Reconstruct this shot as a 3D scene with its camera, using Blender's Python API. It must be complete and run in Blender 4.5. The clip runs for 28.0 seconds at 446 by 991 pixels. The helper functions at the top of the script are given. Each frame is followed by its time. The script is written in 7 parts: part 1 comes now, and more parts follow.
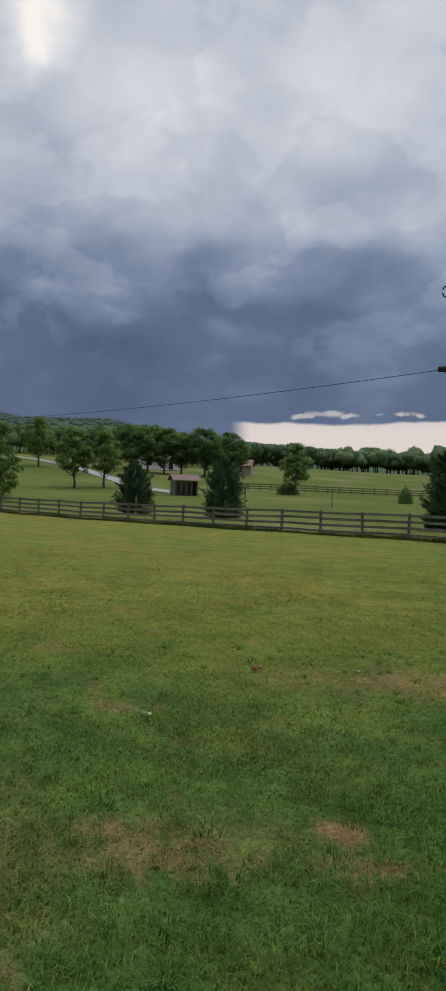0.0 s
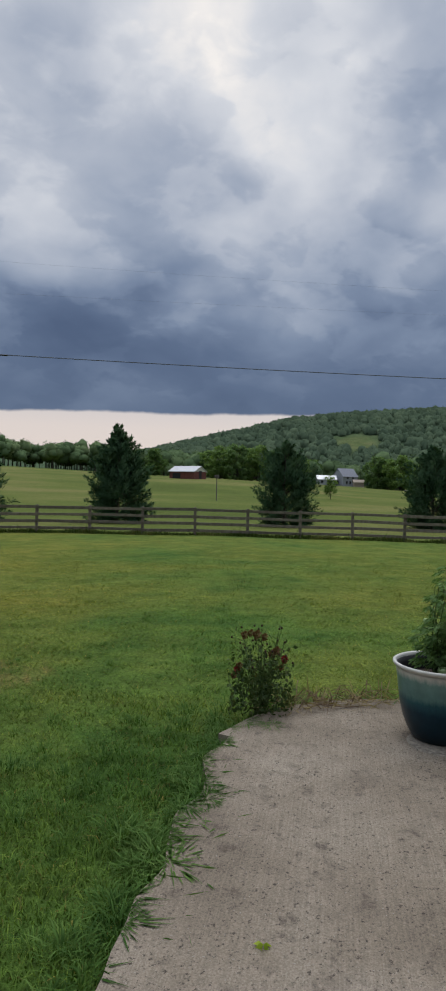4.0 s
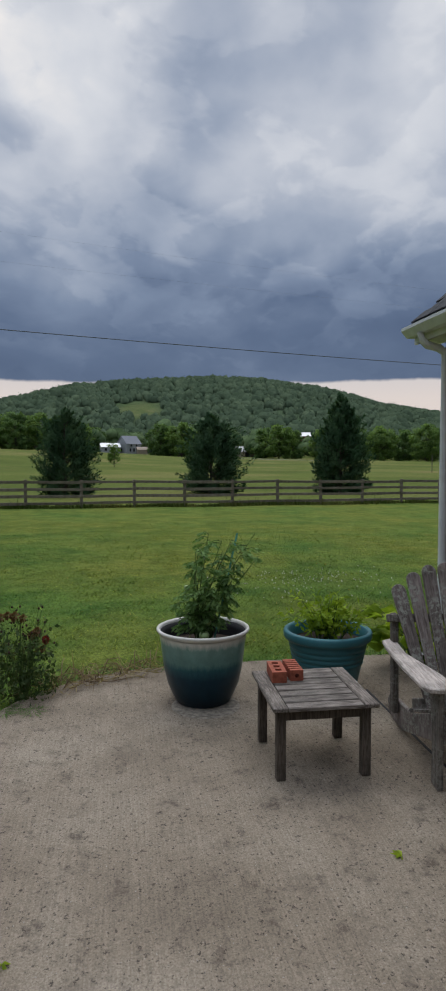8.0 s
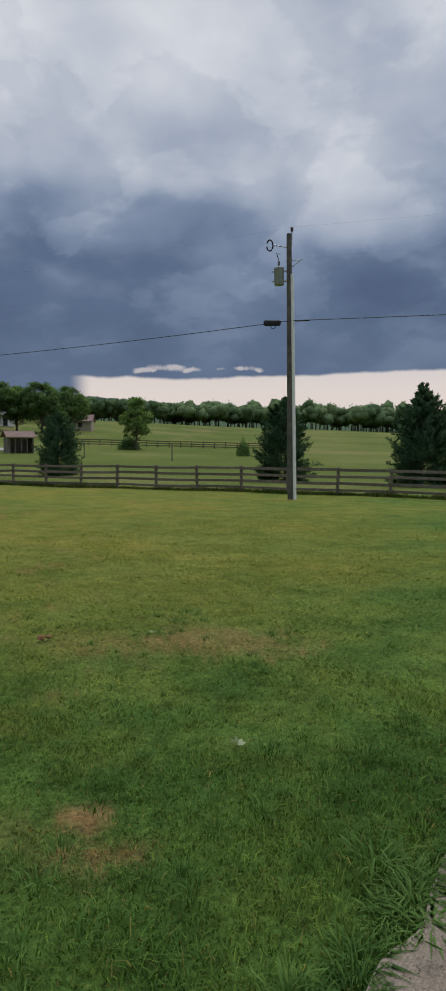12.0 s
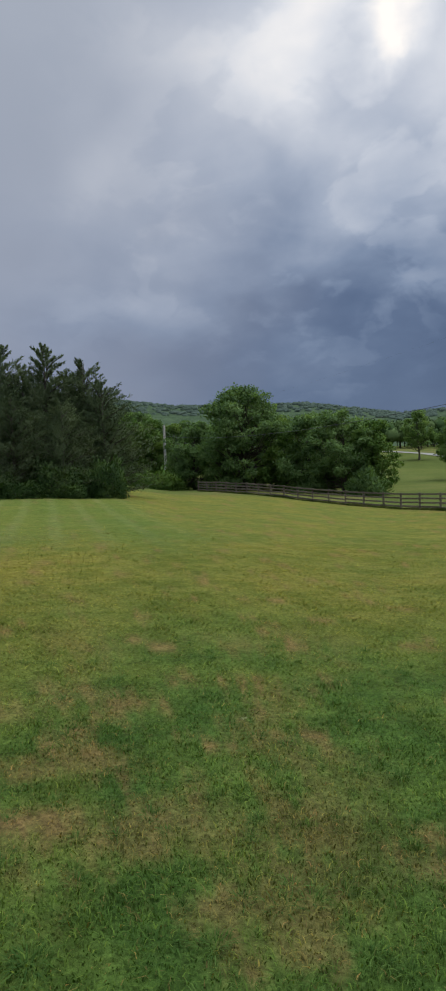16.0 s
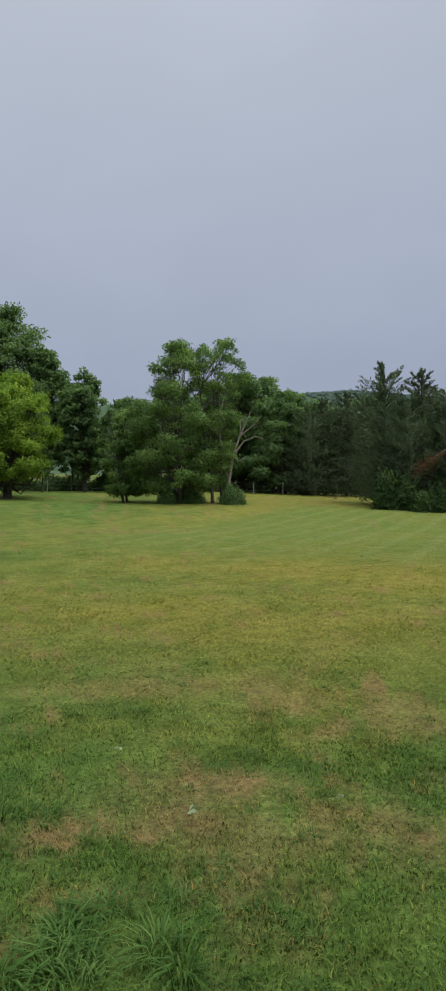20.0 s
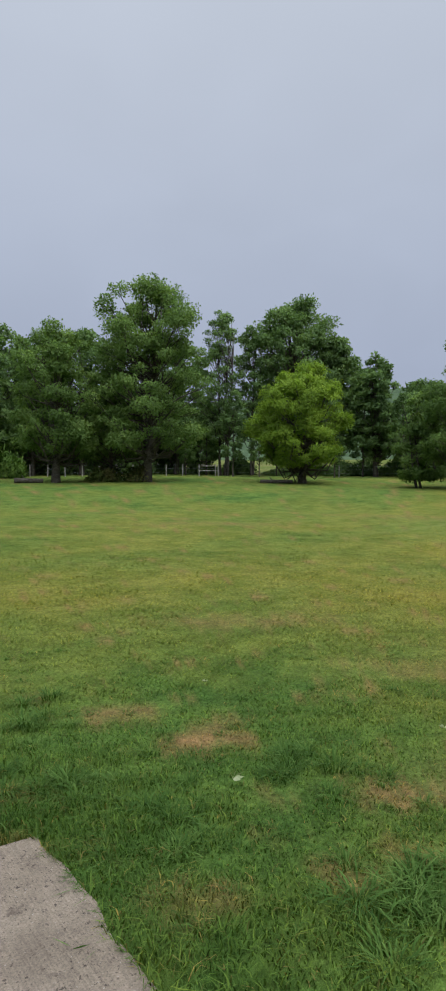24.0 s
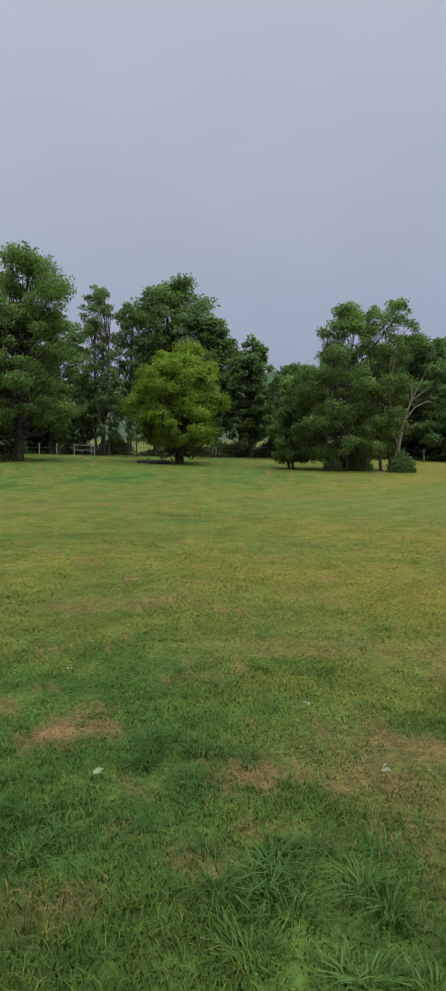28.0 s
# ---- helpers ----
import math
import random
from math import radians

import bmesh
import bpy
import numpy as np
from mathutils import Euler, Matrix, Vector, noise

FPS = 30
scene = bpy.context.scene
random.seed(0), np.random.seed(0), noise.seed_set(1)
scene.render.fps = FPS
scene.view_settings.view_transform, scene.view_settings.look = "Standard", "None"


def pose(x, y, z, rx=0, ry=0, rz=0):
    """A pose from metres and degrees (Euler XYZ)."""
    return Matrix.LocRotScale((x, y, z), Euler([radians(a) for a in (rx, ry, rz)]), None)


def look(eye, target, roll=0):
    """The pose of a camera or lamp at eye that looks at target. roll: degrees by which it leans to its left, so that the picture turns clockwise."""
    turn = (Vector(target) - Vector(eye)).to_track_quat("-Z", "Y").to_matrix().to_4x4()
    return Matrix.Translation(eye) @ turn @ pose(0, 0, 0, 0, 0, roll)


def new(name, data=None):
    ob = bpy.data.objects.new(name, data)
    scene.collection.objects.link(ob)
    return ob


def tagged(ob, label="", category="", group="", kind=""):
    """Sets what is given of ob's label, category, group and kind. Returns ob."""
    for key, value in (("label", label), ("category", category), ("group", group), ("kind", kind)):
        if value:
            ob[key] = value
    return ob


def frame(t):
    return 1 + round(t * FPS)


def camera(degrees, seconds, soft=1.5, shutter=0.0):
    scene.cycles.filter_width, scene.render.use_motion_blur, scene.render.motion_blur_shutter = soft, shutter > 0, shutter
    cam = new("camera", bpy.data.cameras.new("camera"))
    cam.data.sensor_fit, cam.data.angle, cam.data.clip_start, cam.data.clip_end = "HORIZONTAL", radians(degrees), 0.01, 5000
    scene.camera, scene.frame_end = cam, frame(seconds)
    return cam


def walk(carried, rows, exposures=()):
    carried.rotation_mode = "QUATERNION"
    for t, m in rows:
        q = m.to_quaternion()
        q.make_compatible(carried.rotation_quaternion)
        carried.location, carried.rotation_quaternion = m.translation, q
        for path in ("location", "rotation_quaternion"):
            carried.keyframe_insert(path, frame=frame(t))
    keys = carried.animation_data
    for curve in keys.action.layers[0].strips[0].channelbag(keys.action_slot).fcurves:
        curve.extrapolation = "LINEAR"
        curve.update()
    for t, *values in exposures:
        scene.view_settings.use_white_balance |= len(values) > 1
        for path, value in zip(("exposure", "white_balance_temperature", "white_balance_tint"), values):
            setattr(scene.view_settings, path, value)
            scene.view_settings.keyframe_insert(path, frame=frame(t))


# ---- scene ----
cam = camera(37.2, 28.0, soft=2.2)
PATH = [
    (0, (-0.07, -0.03, 1.419), (-0.065, 1.97, 1.395), 1.74),
    (0.5, (-0.088, -0.029, 1.412), (0.09, 1.963, 1.378), 2.03),
    (1, (-0.085, -0.022, 1.417), (0.248, 1.949, 1.375), 2.29),
    (1.5, (-0.077, -0.029, 1.42), (0.406, 1.912, 1.379), 2.36),
    (2, (-0.057, -0.056, 1.428), (0.6, 1.833, 1.391), 2.34),
    (2.5, (-0.046, -0.065, 1.427), (0.787, 1.752, 1.397), 2.25),
    (3, (-0.027, -0.079, 1.426), (0.974, 1.653, 1.399), 1.8),
    (3.5, (-0.005, -0.092, 1.427), (1.121, 1.56, 1.401), 1.5),
    (4, (0.07, -0.113, 1.419), (1.342, 1.431, 1.396), 1.29),
    (4.5, (0.141, -0.148, 1.428), (1.55, 1.271, 1.404), 1.23),
    (6.5, (0.271, -0.105, 1.441), (1.977, 0.937, 1.374), 0.29),
    (7, (0.283, -0.097, 1.436), (1.997, 0.93, 1.351), 0.2),
    (7.5, (0.305, -0.104, 1.43), (2.021, 0.918, 1.332), 0.03),
    (8, (0.327, -0.114, 1.427), (2.019, 0.946, 1.314), 0.01),
    (8.5, (0.345, -0.123, 1.424), (1.957, 1.054, 1.298), 0.11),
    (9, (0.364, -0.091, 1.415), (1.792, 1.303, 1.277), -0.25),
    (9.5, (0.396, 0.046, 1.424), (1.669, 1.581, 1.271), -0.76),
    (10, (0.407, 0.166, 1.426), (1.559, 1.793, 1.268), -0.97),
    (10.5, (0.418, 0.216, 1.429), (1.429, 1.934, 1.278), -0.94),
    (11, (0.457, 0.233, 1.438), (1.243, 2.066, 1.29), -0.38),
    (11.5, (0.472, 0.233, 1.439), (1.129, 2.116, 1.292), 0.22),
    (12, (0.484, 0.239, 1.439), (0.951, 2.177, 1.288), 0.54),
    (12.5, (0.496, 0.208, 1.452), (0.73, 2.188, 1.298), 0.71),
    (13, (0.495, 0.194, 1.444), (0.501, 2.189, 1.302), 0.95),
    (13.5, (0.482, 0.164, 1.456), (0.261, 2.148, 1.333), 0.77),
    (15.5, (0.246, 0.015, 1.475), (-0.605, 1.824, 1.429), -2.72),
    (16, (0.2, 0.006, 1.474), (-0.865, 1.698, 1.437), -2.29),
    (16.5, (0.185, 0.033, 1.477), (-1.113, 1.555, 1.458), -2.4),
    (17, (0.195, 0.039, 1.478), (-1.225, 1.448, 1.475), -2.22),
    (17.5, (0.184, 0.044, 1.475), (-1.319, 1.364, 1.488), -2.06),
    (18, (0.171, 0.039, 1.467), (-1.436, 1.23, 1.495), -1.68),
    (18.5, (0.179, 0.042, 1.463), (-1.512, 1.11, 1.5), -1.49),
    (19, (0.177, 0.046, 1.459), (-1.587, 0.989, 1.502), -1.23),
    (19.5, (0.172, 0.058, 1.446), (-1.669, 0.839, 1.493), -1.12),
    (20, (0.193, 0.06, 1.444), (-1.7, 0.704, 1.489), -1),
    (20.5, (0.204, 0.056, 1.448), (-1.72, 0.603, 1.489), -1),
    (21, (0.221, 0.04, 1.447), (-1.728, 0.487, 1.491), -0.97),
    (21.5, (0.253, -0.012, 1.451), (-1.717, 0.33, 1.495), -0.76),
    (22, (0.328, -0.1, 1.437), (-1.656, 0.141, 1.486), -0.74),
    (22.5, (0.375, -0.161, 1.425), (-1.62, -0.024, 1.466), -0.62),
    (24.5, (0.356, -0.213, 1.422), (-1.629, -0.457, 1.422), -0.04),
    (25, (0.351, -0.211, 1.421), (-1.634, -0.453, 1.411), 0.12),
    (25.5, (0.35, -0.206, 1.421), (-1.637, -0.438, 1.402), 0.13),
    (26, (0.35, -0.208, 1.421), (-1.638, -0.426, 1.395), 0.3),
    (26.5, (0.344, -0.208, 1.42), (-1.646, -0.403, 1.386), 0.27),
    (27, (0.33, -0.215, 1.413), (-1.662, -0.387, 1.374), 0.33),
    (27.5, (0.293, -0.195, 1.403), (-1.706, -0.247, 1.363), 0.33),
    (28, (0.22, -0.133, 1.42), (-1.772, 0.032, 1.37), -0.07),
]
walk(cam, [(t, look(eye, target, roll)) for t, eye, target, roll in PATH],
     exposures=[(0, 0.0), (13.5, 0.0), (15.5, 0.12), (17, 0.25), (20, 0.45), (24.5, 0.58), (27.0, 0.55), (28.0, 0.43)])

# ---------------------------------------------------------------- small tools
EYE = (0.2, 0.0)
PATIO_Z = -0.13


def polar(az, d):
    """Plan position at a bearing (degrees to the left of +y) and distance from the standing place."""
    a = math.radians(az)
    return EYE[0] - math.sin(a) * d, EYE[1] + math.cos(a) * d


class Nodes:
    """Short-hand for building shader node trees."""

    def __init__(self, tree):
        self.tree = tree
        tree.nodes.clear()

    def add(self, kind, inputs=(), **attrs):
        n = self.tree.nodes.new(kind)
        if "operation" in attrs:
            n.operation = attrs["operation"]
        if "use_clamp" in attrs:
            n.use_clamp = attrs["use_clamp"]
        if "interpolation_type" in attrs:
            n.interpolation_type = attrs["interpolation_type"]
        if "attribute_name" in attrs:
            n.attribute_name = attrs["attribute_name"]
        for k, v in dict(inputs).items():
            self.put(n.inputs[k], v)
        return n

    def put(self, socket, v):
        if isinstance(v, bpy.types.NodeSocket):
            self.tree.links.new(v, socket)
        elif isinstance(v, bpy.types.Node):
            self.tree.links.new(v.outputs[0], socket)
        elif isinstance(v, (tuple, list)) and socket.type == "RGBA" and len(v) == 3:
            socket.default_value = (*v, 1)
        else:
            socket.default_value = v

    def math(self, op, a, b=0.0, c=0.0, clamp=False):
        return self.add("ShaderNodeMath", {0: a, 1: b, 2: c}, operation=op, use_clamp=clamp).outputs[0]

    def vec(self, op, a, b=(0, 0, 0)):
        return self.add("ShaderNodeVectorMath", {0: a, 1: b}, operation=op).outputs[0]

    def smooth(self, v, lo, hi, to0=0.0, to1=1.0):
        return self.add("ShaderNodeMapRange", {"Value": v, "From Min": lo, "From Max": hi, "To Min": to0, "To Max": to1},
                        interpolation_type="SMOOTHSTEP").outputs[0]

    def mix(self, f, a, b, mode="MIX"):
        n = self.tree.nodes.new("ShaderNodeMix")
        n.data_type, n.blend_type = "RGBA", mode
        self.put(n.inputs[0], f), self.put(n.inputs[6], a), self.put(n.inputs[7], b)
        return n.outputs[2]

    def ramp(self, f, stops):
        n = self.tree.nodes.new("ShaderNodeValToRGB")
        self.put(n.inputs[0], f)
        els = n.color_ramp.elements
        while len(els) < len(stops):
            els.new(0.5)
        for e, (p, c) in zip(els, stops):
            e.position, e.color = p, (*c, 1)
        return n.outputs[0]

    def noise(self, vector=None, scale=5.0, detail=4.0, rough=0.55, distortion=0.0, out=0):
        n = self.add("ShaderNodeTexNoise", {"Scale": scale, "Detail": detail, "Roughness": rough, "Distortion": distortion})
        if vector is not None:
            self.put(n.inputs["Vector"], vector)
        return n.outputs[out]


# ---------------------------------------------------------------- world and sun
def build_world():
    world = bpy.data.worlds.new("storm_sky")
    scene.world = world
    world.use_nodes = True
    N = Nodes(world.node_tree)
    d = N.add("ShaderNodeTexCoord").outputs["Generated"]
    sep = N.add("ShaderNodeSeparateXYZ", {0: d})
    x, y, z = sep.outputs
    h = N.math("MAXIMUM", N.math("SQRT", N.math("ADD", N.math("MULTIPLY", x, x), N.math("MULTIPLY", y, y))), 0.001)
    toward = lambda az: N.math("DIVIDE", N.math("ADD", N.math("MULTIPLY", x, -math.sin(radians(az))), N.math("MULTIPLY", y, math.cos(radians(az)))), h)
    # the cloud deck seen in perspective, so that its folds crowd together towards the horizon
    over = N.math("ADD", N.math("MAXIMUM", z, 0.0), 0.46)
    deck = N.add("ShaderNodeCombineXYZ", {0: N.math("DIVIDE", x, over), 1: N.math("DIVIDE", y, over), 2: N.math("MULTIPLY", z, 0.8)}).outputs[0]
    swirl = lambda v, scale, detail, k: N.vec("MULTIPLY", N.vec("SUBTRACT", N.noise(v, scale, detail, 0.5, 0.0, 1), (0.5, 0.5, 0.5)), (k, k, k))
    warp = N.vec("ADD", deck, swirl(deck, 2.6, 2.0, 0.30))
    big = N.noise(N.vec("ADD", warp, (3.1, 7.4, 0.6)), 2.6, 2.0, 0.45)
    mid = N.noise(N.vec("ADD", warp, (1.7, 0.4, 2.0)), 5.5, 3.5, 0.45)
    fine = N.noise(N.vec("ADD", deck, swirl(deck, 7.0, 3.0, 0.15)), 16.0, 4.0, 0.5)
    bent = N.vec("ADD", d, N.vec("ADD", swirl(d, 4.0, 3.0, 0.22), swirl(d, 14.0, 4.0, 0.07)))

    def lobe(az, el, wide, k):
        v = (-math.sin(radians(az)) * math.cos(radians(el)), math.cos(radians(az)) * math.cos(radians(el)), math.sin(radians(el)))
        away = N.add("ShaderNodeVectorMath", {0: bent, 1: v}, operation="DISTANCE").outputs["Value"]
        return N.smooth(away, radians(wide), 0.0, 0.0, k)
    # storm side: heaped cloud, darker and flatter towards its base, with brighter breaks
    light = N.smooth(z, 0.09, 0.50, 0.10, 0.73)
    rough = N.smooth(z, 0.08, 0.30, 0.30, 1.0)
    curl = N.math("ADD", N.math("MULTIPLY", N.math("SUBTRACT", big, 0.5), 0.50), N.math("ADD", N.math("MULTIPLY", N.math("SUBTRACT", mid, 0.5), 0.36), N.math("MULTIPLY", N.math("SUBTRACT", fine, 0.5), 0.11)))
    light = N.math("ADD", light, N.math("MULTIPLY", curl, rough))
    for row in BREAKS_NORTH + BREAKS_EAST:
        light = N.math("ADD", light, lobe(*row))
    # rounded heaps, with darker creases between them
    for scale, lean, gain in ((3.1, 0.16, 0.34), (7.5, 0.09, 0.17)):
        cell = N.add("ShaderNodeTexVoronoi")
        cell.feature = "SMOOTH_F1"
        cell.inputs["Scale"].default_value, cell.inputs["Smoothness"].default_value = scale, 0.75
        N.put(cell.inputs["Vector"], N.vec("ADD", deck, N.vec("ADD", swirl(deck, scale * 0.8, 3.0, lean * 1.6), swirl(deck, scale * 3.0, 4.0, lean * 0.5))))
        light = N.math("ADD", light, N.math("MULTIPLY", N.math("MULTIPLY", N.math("SUBTRACT", 0.42, cell.outputs["Distance"]), gain), rough))
    # crisper edges where one heap stands before another
    knots = N.noise(N.vec("ADD", deck, swirl(deck, 5.0, 4.0, 0.22)), 5.2, 5.0, 0.5)
    light = N.math("ADD", light, N.math("MULTIPLY", rough, N.smooth(N.math("ADD", knots, N.math("MULTIPLY", curl, 0.5)), 0.47, 0.55, -0.035, 0.035)))
    storm = N.ramp(light, [(0.0, (0.070, 0.103, 0.182)), (0.13, (0.096, 0.136, 0.225)), (0.30, (0.180, 0.232, 0.335)), (0.48, (0.315, 0.365, 0.462)), (0.66, (0.485, 0.520, 0.592)), (0.82, (0.64, 0.66, 0.705)), (1.0, (0.93, 0.885, 0.84))])
    # rain-veiled side
    veil = N.ramp(z, [(0.0, (0.205, 0.23, 0.305)), (0.18, (0.21, 0.238, 0.318)), (0.35, (0.25, 0.28, 0.358)), (0.6, (0.305, 0.335, 0.405))])
    veil = N.mix(1.0, veil, N.smooth(N.math("ADD", N.math("MULTIPLY", big, 0.7), N.math("MULTIPLY", mid, 0.3)), 0.3, 0.7, 0.97, 1.03), "MULTIPLY")
    veil = N.mix(N.smooth(toward(95), 0.2, 0.95), veil, N.mix(1.0, veil, (1.14, 1.14, 1.10), "MULTIPLY"))
    side = N.smooth(N.math("ADD", toward(-42), N.math("MULTIPLY", N.math("SUBTRACT", big, 0.5), 0.5)), -0.12, 0.50)
    sky = N.mix(side, veil, storm)
    # clear slot between the cloud base and the land
    edge = N.math("ADD", z, N.math("MULTIPLY", N.math("SUBTRACT", N.noise(d, 9.0, 5.0, 0.6), 0.5), 0.016))
    slot = N.math("MULTIPLY", N.smooth(N.math("SUBTRACT", edge, N.smooth(toward(-60), 0.62, 0.95, 0.0, 0.013)), 0.101, 0.0955), N.smooth(toward(-46), 0.70, 0.725))
    scud = 0.0
    ripple = N.vec("ADD", N.vec("MULTIPLY", d, (1, 1, 5.0)), swirl(d, 24.0, 5.0, 0.10))
    for az, el, wide in SCUD:
        v = (-math.sin(radians(az)) * math.cos(radians(el)), math.cos(radians(az)) * math.cos(radians(el)), 5.0 * math.sin(radians(el)))
        away = N.add("ShaderNodeVectorMath", {0: ripple, 1: v}, operation="DISTANCE").outputs["Value"]
        scud = N.math("MAXIMUM", scud, N.smooth(away, radians(wide), radians(wide) * 0.45, 0.0, 0.66))
    sky = N.mix(N.math("MAXIMUM", slot, scud), sky, N.ramp(z, [(0.0, (0.74, 0.64, 0.58)), (0.085, (0.70, 0.62, 0.585)), (0.14, (0.56, 0.54, 0.56))]))
    # brighter cloud overhead
    sky = N.mix(1.0, sky, N.smooth(z, 0.60, 0.92, 1.0, ZENITH), "MULTIPLY")
    air = N.add("ShaderNodeTexSky")
    air.sky_type, air.sun_disc, air.sun_elevation, air.sun_rotation = "NISHITA", False, radians(60), radians(SUN_ROT)
    sky = N.mix(1.0, sky, N.mix(1.0, air.outputs[0], (0.004, 0.004, 0.004), "MULTIPLY"), "ADD")
    bg = N.add("ShaderNodeBackground", {"Color": sky, "Strength": 1.0})
    N.add("ShaderNodeOutputWorld", {0: bg})


ZENITH = 3.6
# brighter and darker heaps of the cloud: bearing, height, half-width, gain
BREAKS_NORTH = ((14, 32, 4, 0.30), (16, 27, 8, -0.13), (3, 25, 13, 0.05), (-10, 27, 9, 0.03), (-17, 32, 5, -0.05), (-24, 25, 8, 0.08), (10, 15, 12, -0.10), (-4, 13, 10, -0.06),
                (23, 28, 12, 0.05), (14, 36, 5, 0.06), (25, 18, 11, -0.15), (15, 17, 9, -0.07), (27, 12.5, 7, 0.07))
BREAKS_EAST = ((-27, 30, 8, -0.12), (-34, 35, 8, 0.20), (-40, 31, 9, 0.20), (-45, 27, 8, 0.13), (-54, 33, 8, -0.20), (-48.5, 34, 3.5, 0.15), (-54, 26, 8, -0.12), (-30, 22, 6, -0.07),
               (-36, 18.5, 7, -0.09), (-25, 17, 7, 0.09), (-38, 15, 5, 0.07), (-62, 33, 9, -0.14), (-71, 31, 8, -0.10), (-70, 25, 8, 0.11), (-48, 21, 7, 0.11), (-66, 15, 9, -0.05))
SCUD = ((-6.6, 6.35, 1.5), (-8.4, 6.5, 1.9), (-10.4, 6.35, 1.3), (-14.2, 6.55, 1.2), (-15.8, 6.5, 1.3))
SUN_ROT = 60
build_world()
sun_data = bpy.data.lights.new("sun", "SUN")
sun_data.energy, sun_data.angle, sun_data.color = 0.9, radians(40), (1.0, 0.97, 0.92)
sun = new("sun", sun_data)
sun.matrix_basis = look((30, 17, 60), (0, 0, 0))


# ---------------------------------------------------------------- materials
def principled(name, build, rough=0.7, metal=0.0, spec=0.3, translucent=0.0):
    m = bpy.data.materials.new(name)
    m.use_nodes = True
    N = Nodes(m.node_tree)
    bs = N.add("ShaderNodeBsdfPrincipled", {"Roughness": rough, "Metallic": metal, "Specular IOR Level": spec})
    color, height = build(N)
    N.put(bs.inputs["Base Color"], color)
    if height is not None:
        value, dist, strength = height
        N.put(bs.inputs["Normal"], N.add("ShaderNodeBump", {"Height": value, "Distance": dist, "Strength": strength}).outputs[0])
    shader = bs.outputs[0]
    if translucent:
        tr = N.add("ShaderNodeBsdfTranslucent", {"Color": N.mix(1.0, color, (1.25, 1.3, 0.7), "MULTIPLY")})
        shader = N.add("ShaderNodeMixShader", {0: translucent, 1: shader, 2: tr.outputs[0]}).outputs[0]
    N.add("ShaderNodeOutputMaterial", {0: shader})
    return m


def where(N):
    return N.add("ShaderNodeNewGeometry").outputs["Position"]


def isle(N):
    return N.add("ShaderNodeNewGeometry").outputs["Random Per Island"]


def own(N):
    return N.add("ShaderNodeTexCoord").outputs["Object"]


def leaf_material(name, dark, mid, light, scale=0.6, rough=0.6, translucent=0.25, spread=0.4):
    def build(N):
        big = N.noise(where(N), scale, 3.0, 0.6)
        f = N.math("ADD", N.math("MULTIPLY", isle(N), spread), N.math("MULTIPLY", N.smooth(big, 0.3, 0.7), 1.0 - spread))
        return N.ramp(f, [(0.0, dark), (0.5, mid), (1.0, light)]), None
    return principled(name, build, rough, 0, 0.07, translucent)


def turf_color(N, p):
    """The lawn's colour at a place: lush, thin, yellowed and dry, as the attributes say."""
    dry = N.add("ShaderNodeAttribute", attribute_name="dry").outputs["Fac"]
    yellow = N.add("ShaderNodeAttribute", attribute_name="yellow").outputs["Fac"]
    n1 = N.noise(p, 1.1, 5.0, 0.6)
    n2 = N.noise(p, 0.22, 4.0, 0.6)
    lush = N.mix(N.smooth(n1, 0.35, 0.65), (0.056, 0.113, 0.023), (0.098, 0.163, 0.033))
    pale = N.mix(N.smooth(n1, 0.35, 0.65), (0.170, 0.168, 0.027), (0.226, 0.200, 0.042))
    f = N.math("ADD", yellow, N.math("MULTIPLY", N.math("SUBTRACT", n2, 0.5), 0.9), clamp=True)
    c = N.mix(f, lush, pale)
    return N.mix(dry, c, N.mix(N.smooth(n1, 0.4, 0.6), (0.285, 0.165, 0.075), (0.20, 0.135, 0.055))), n1


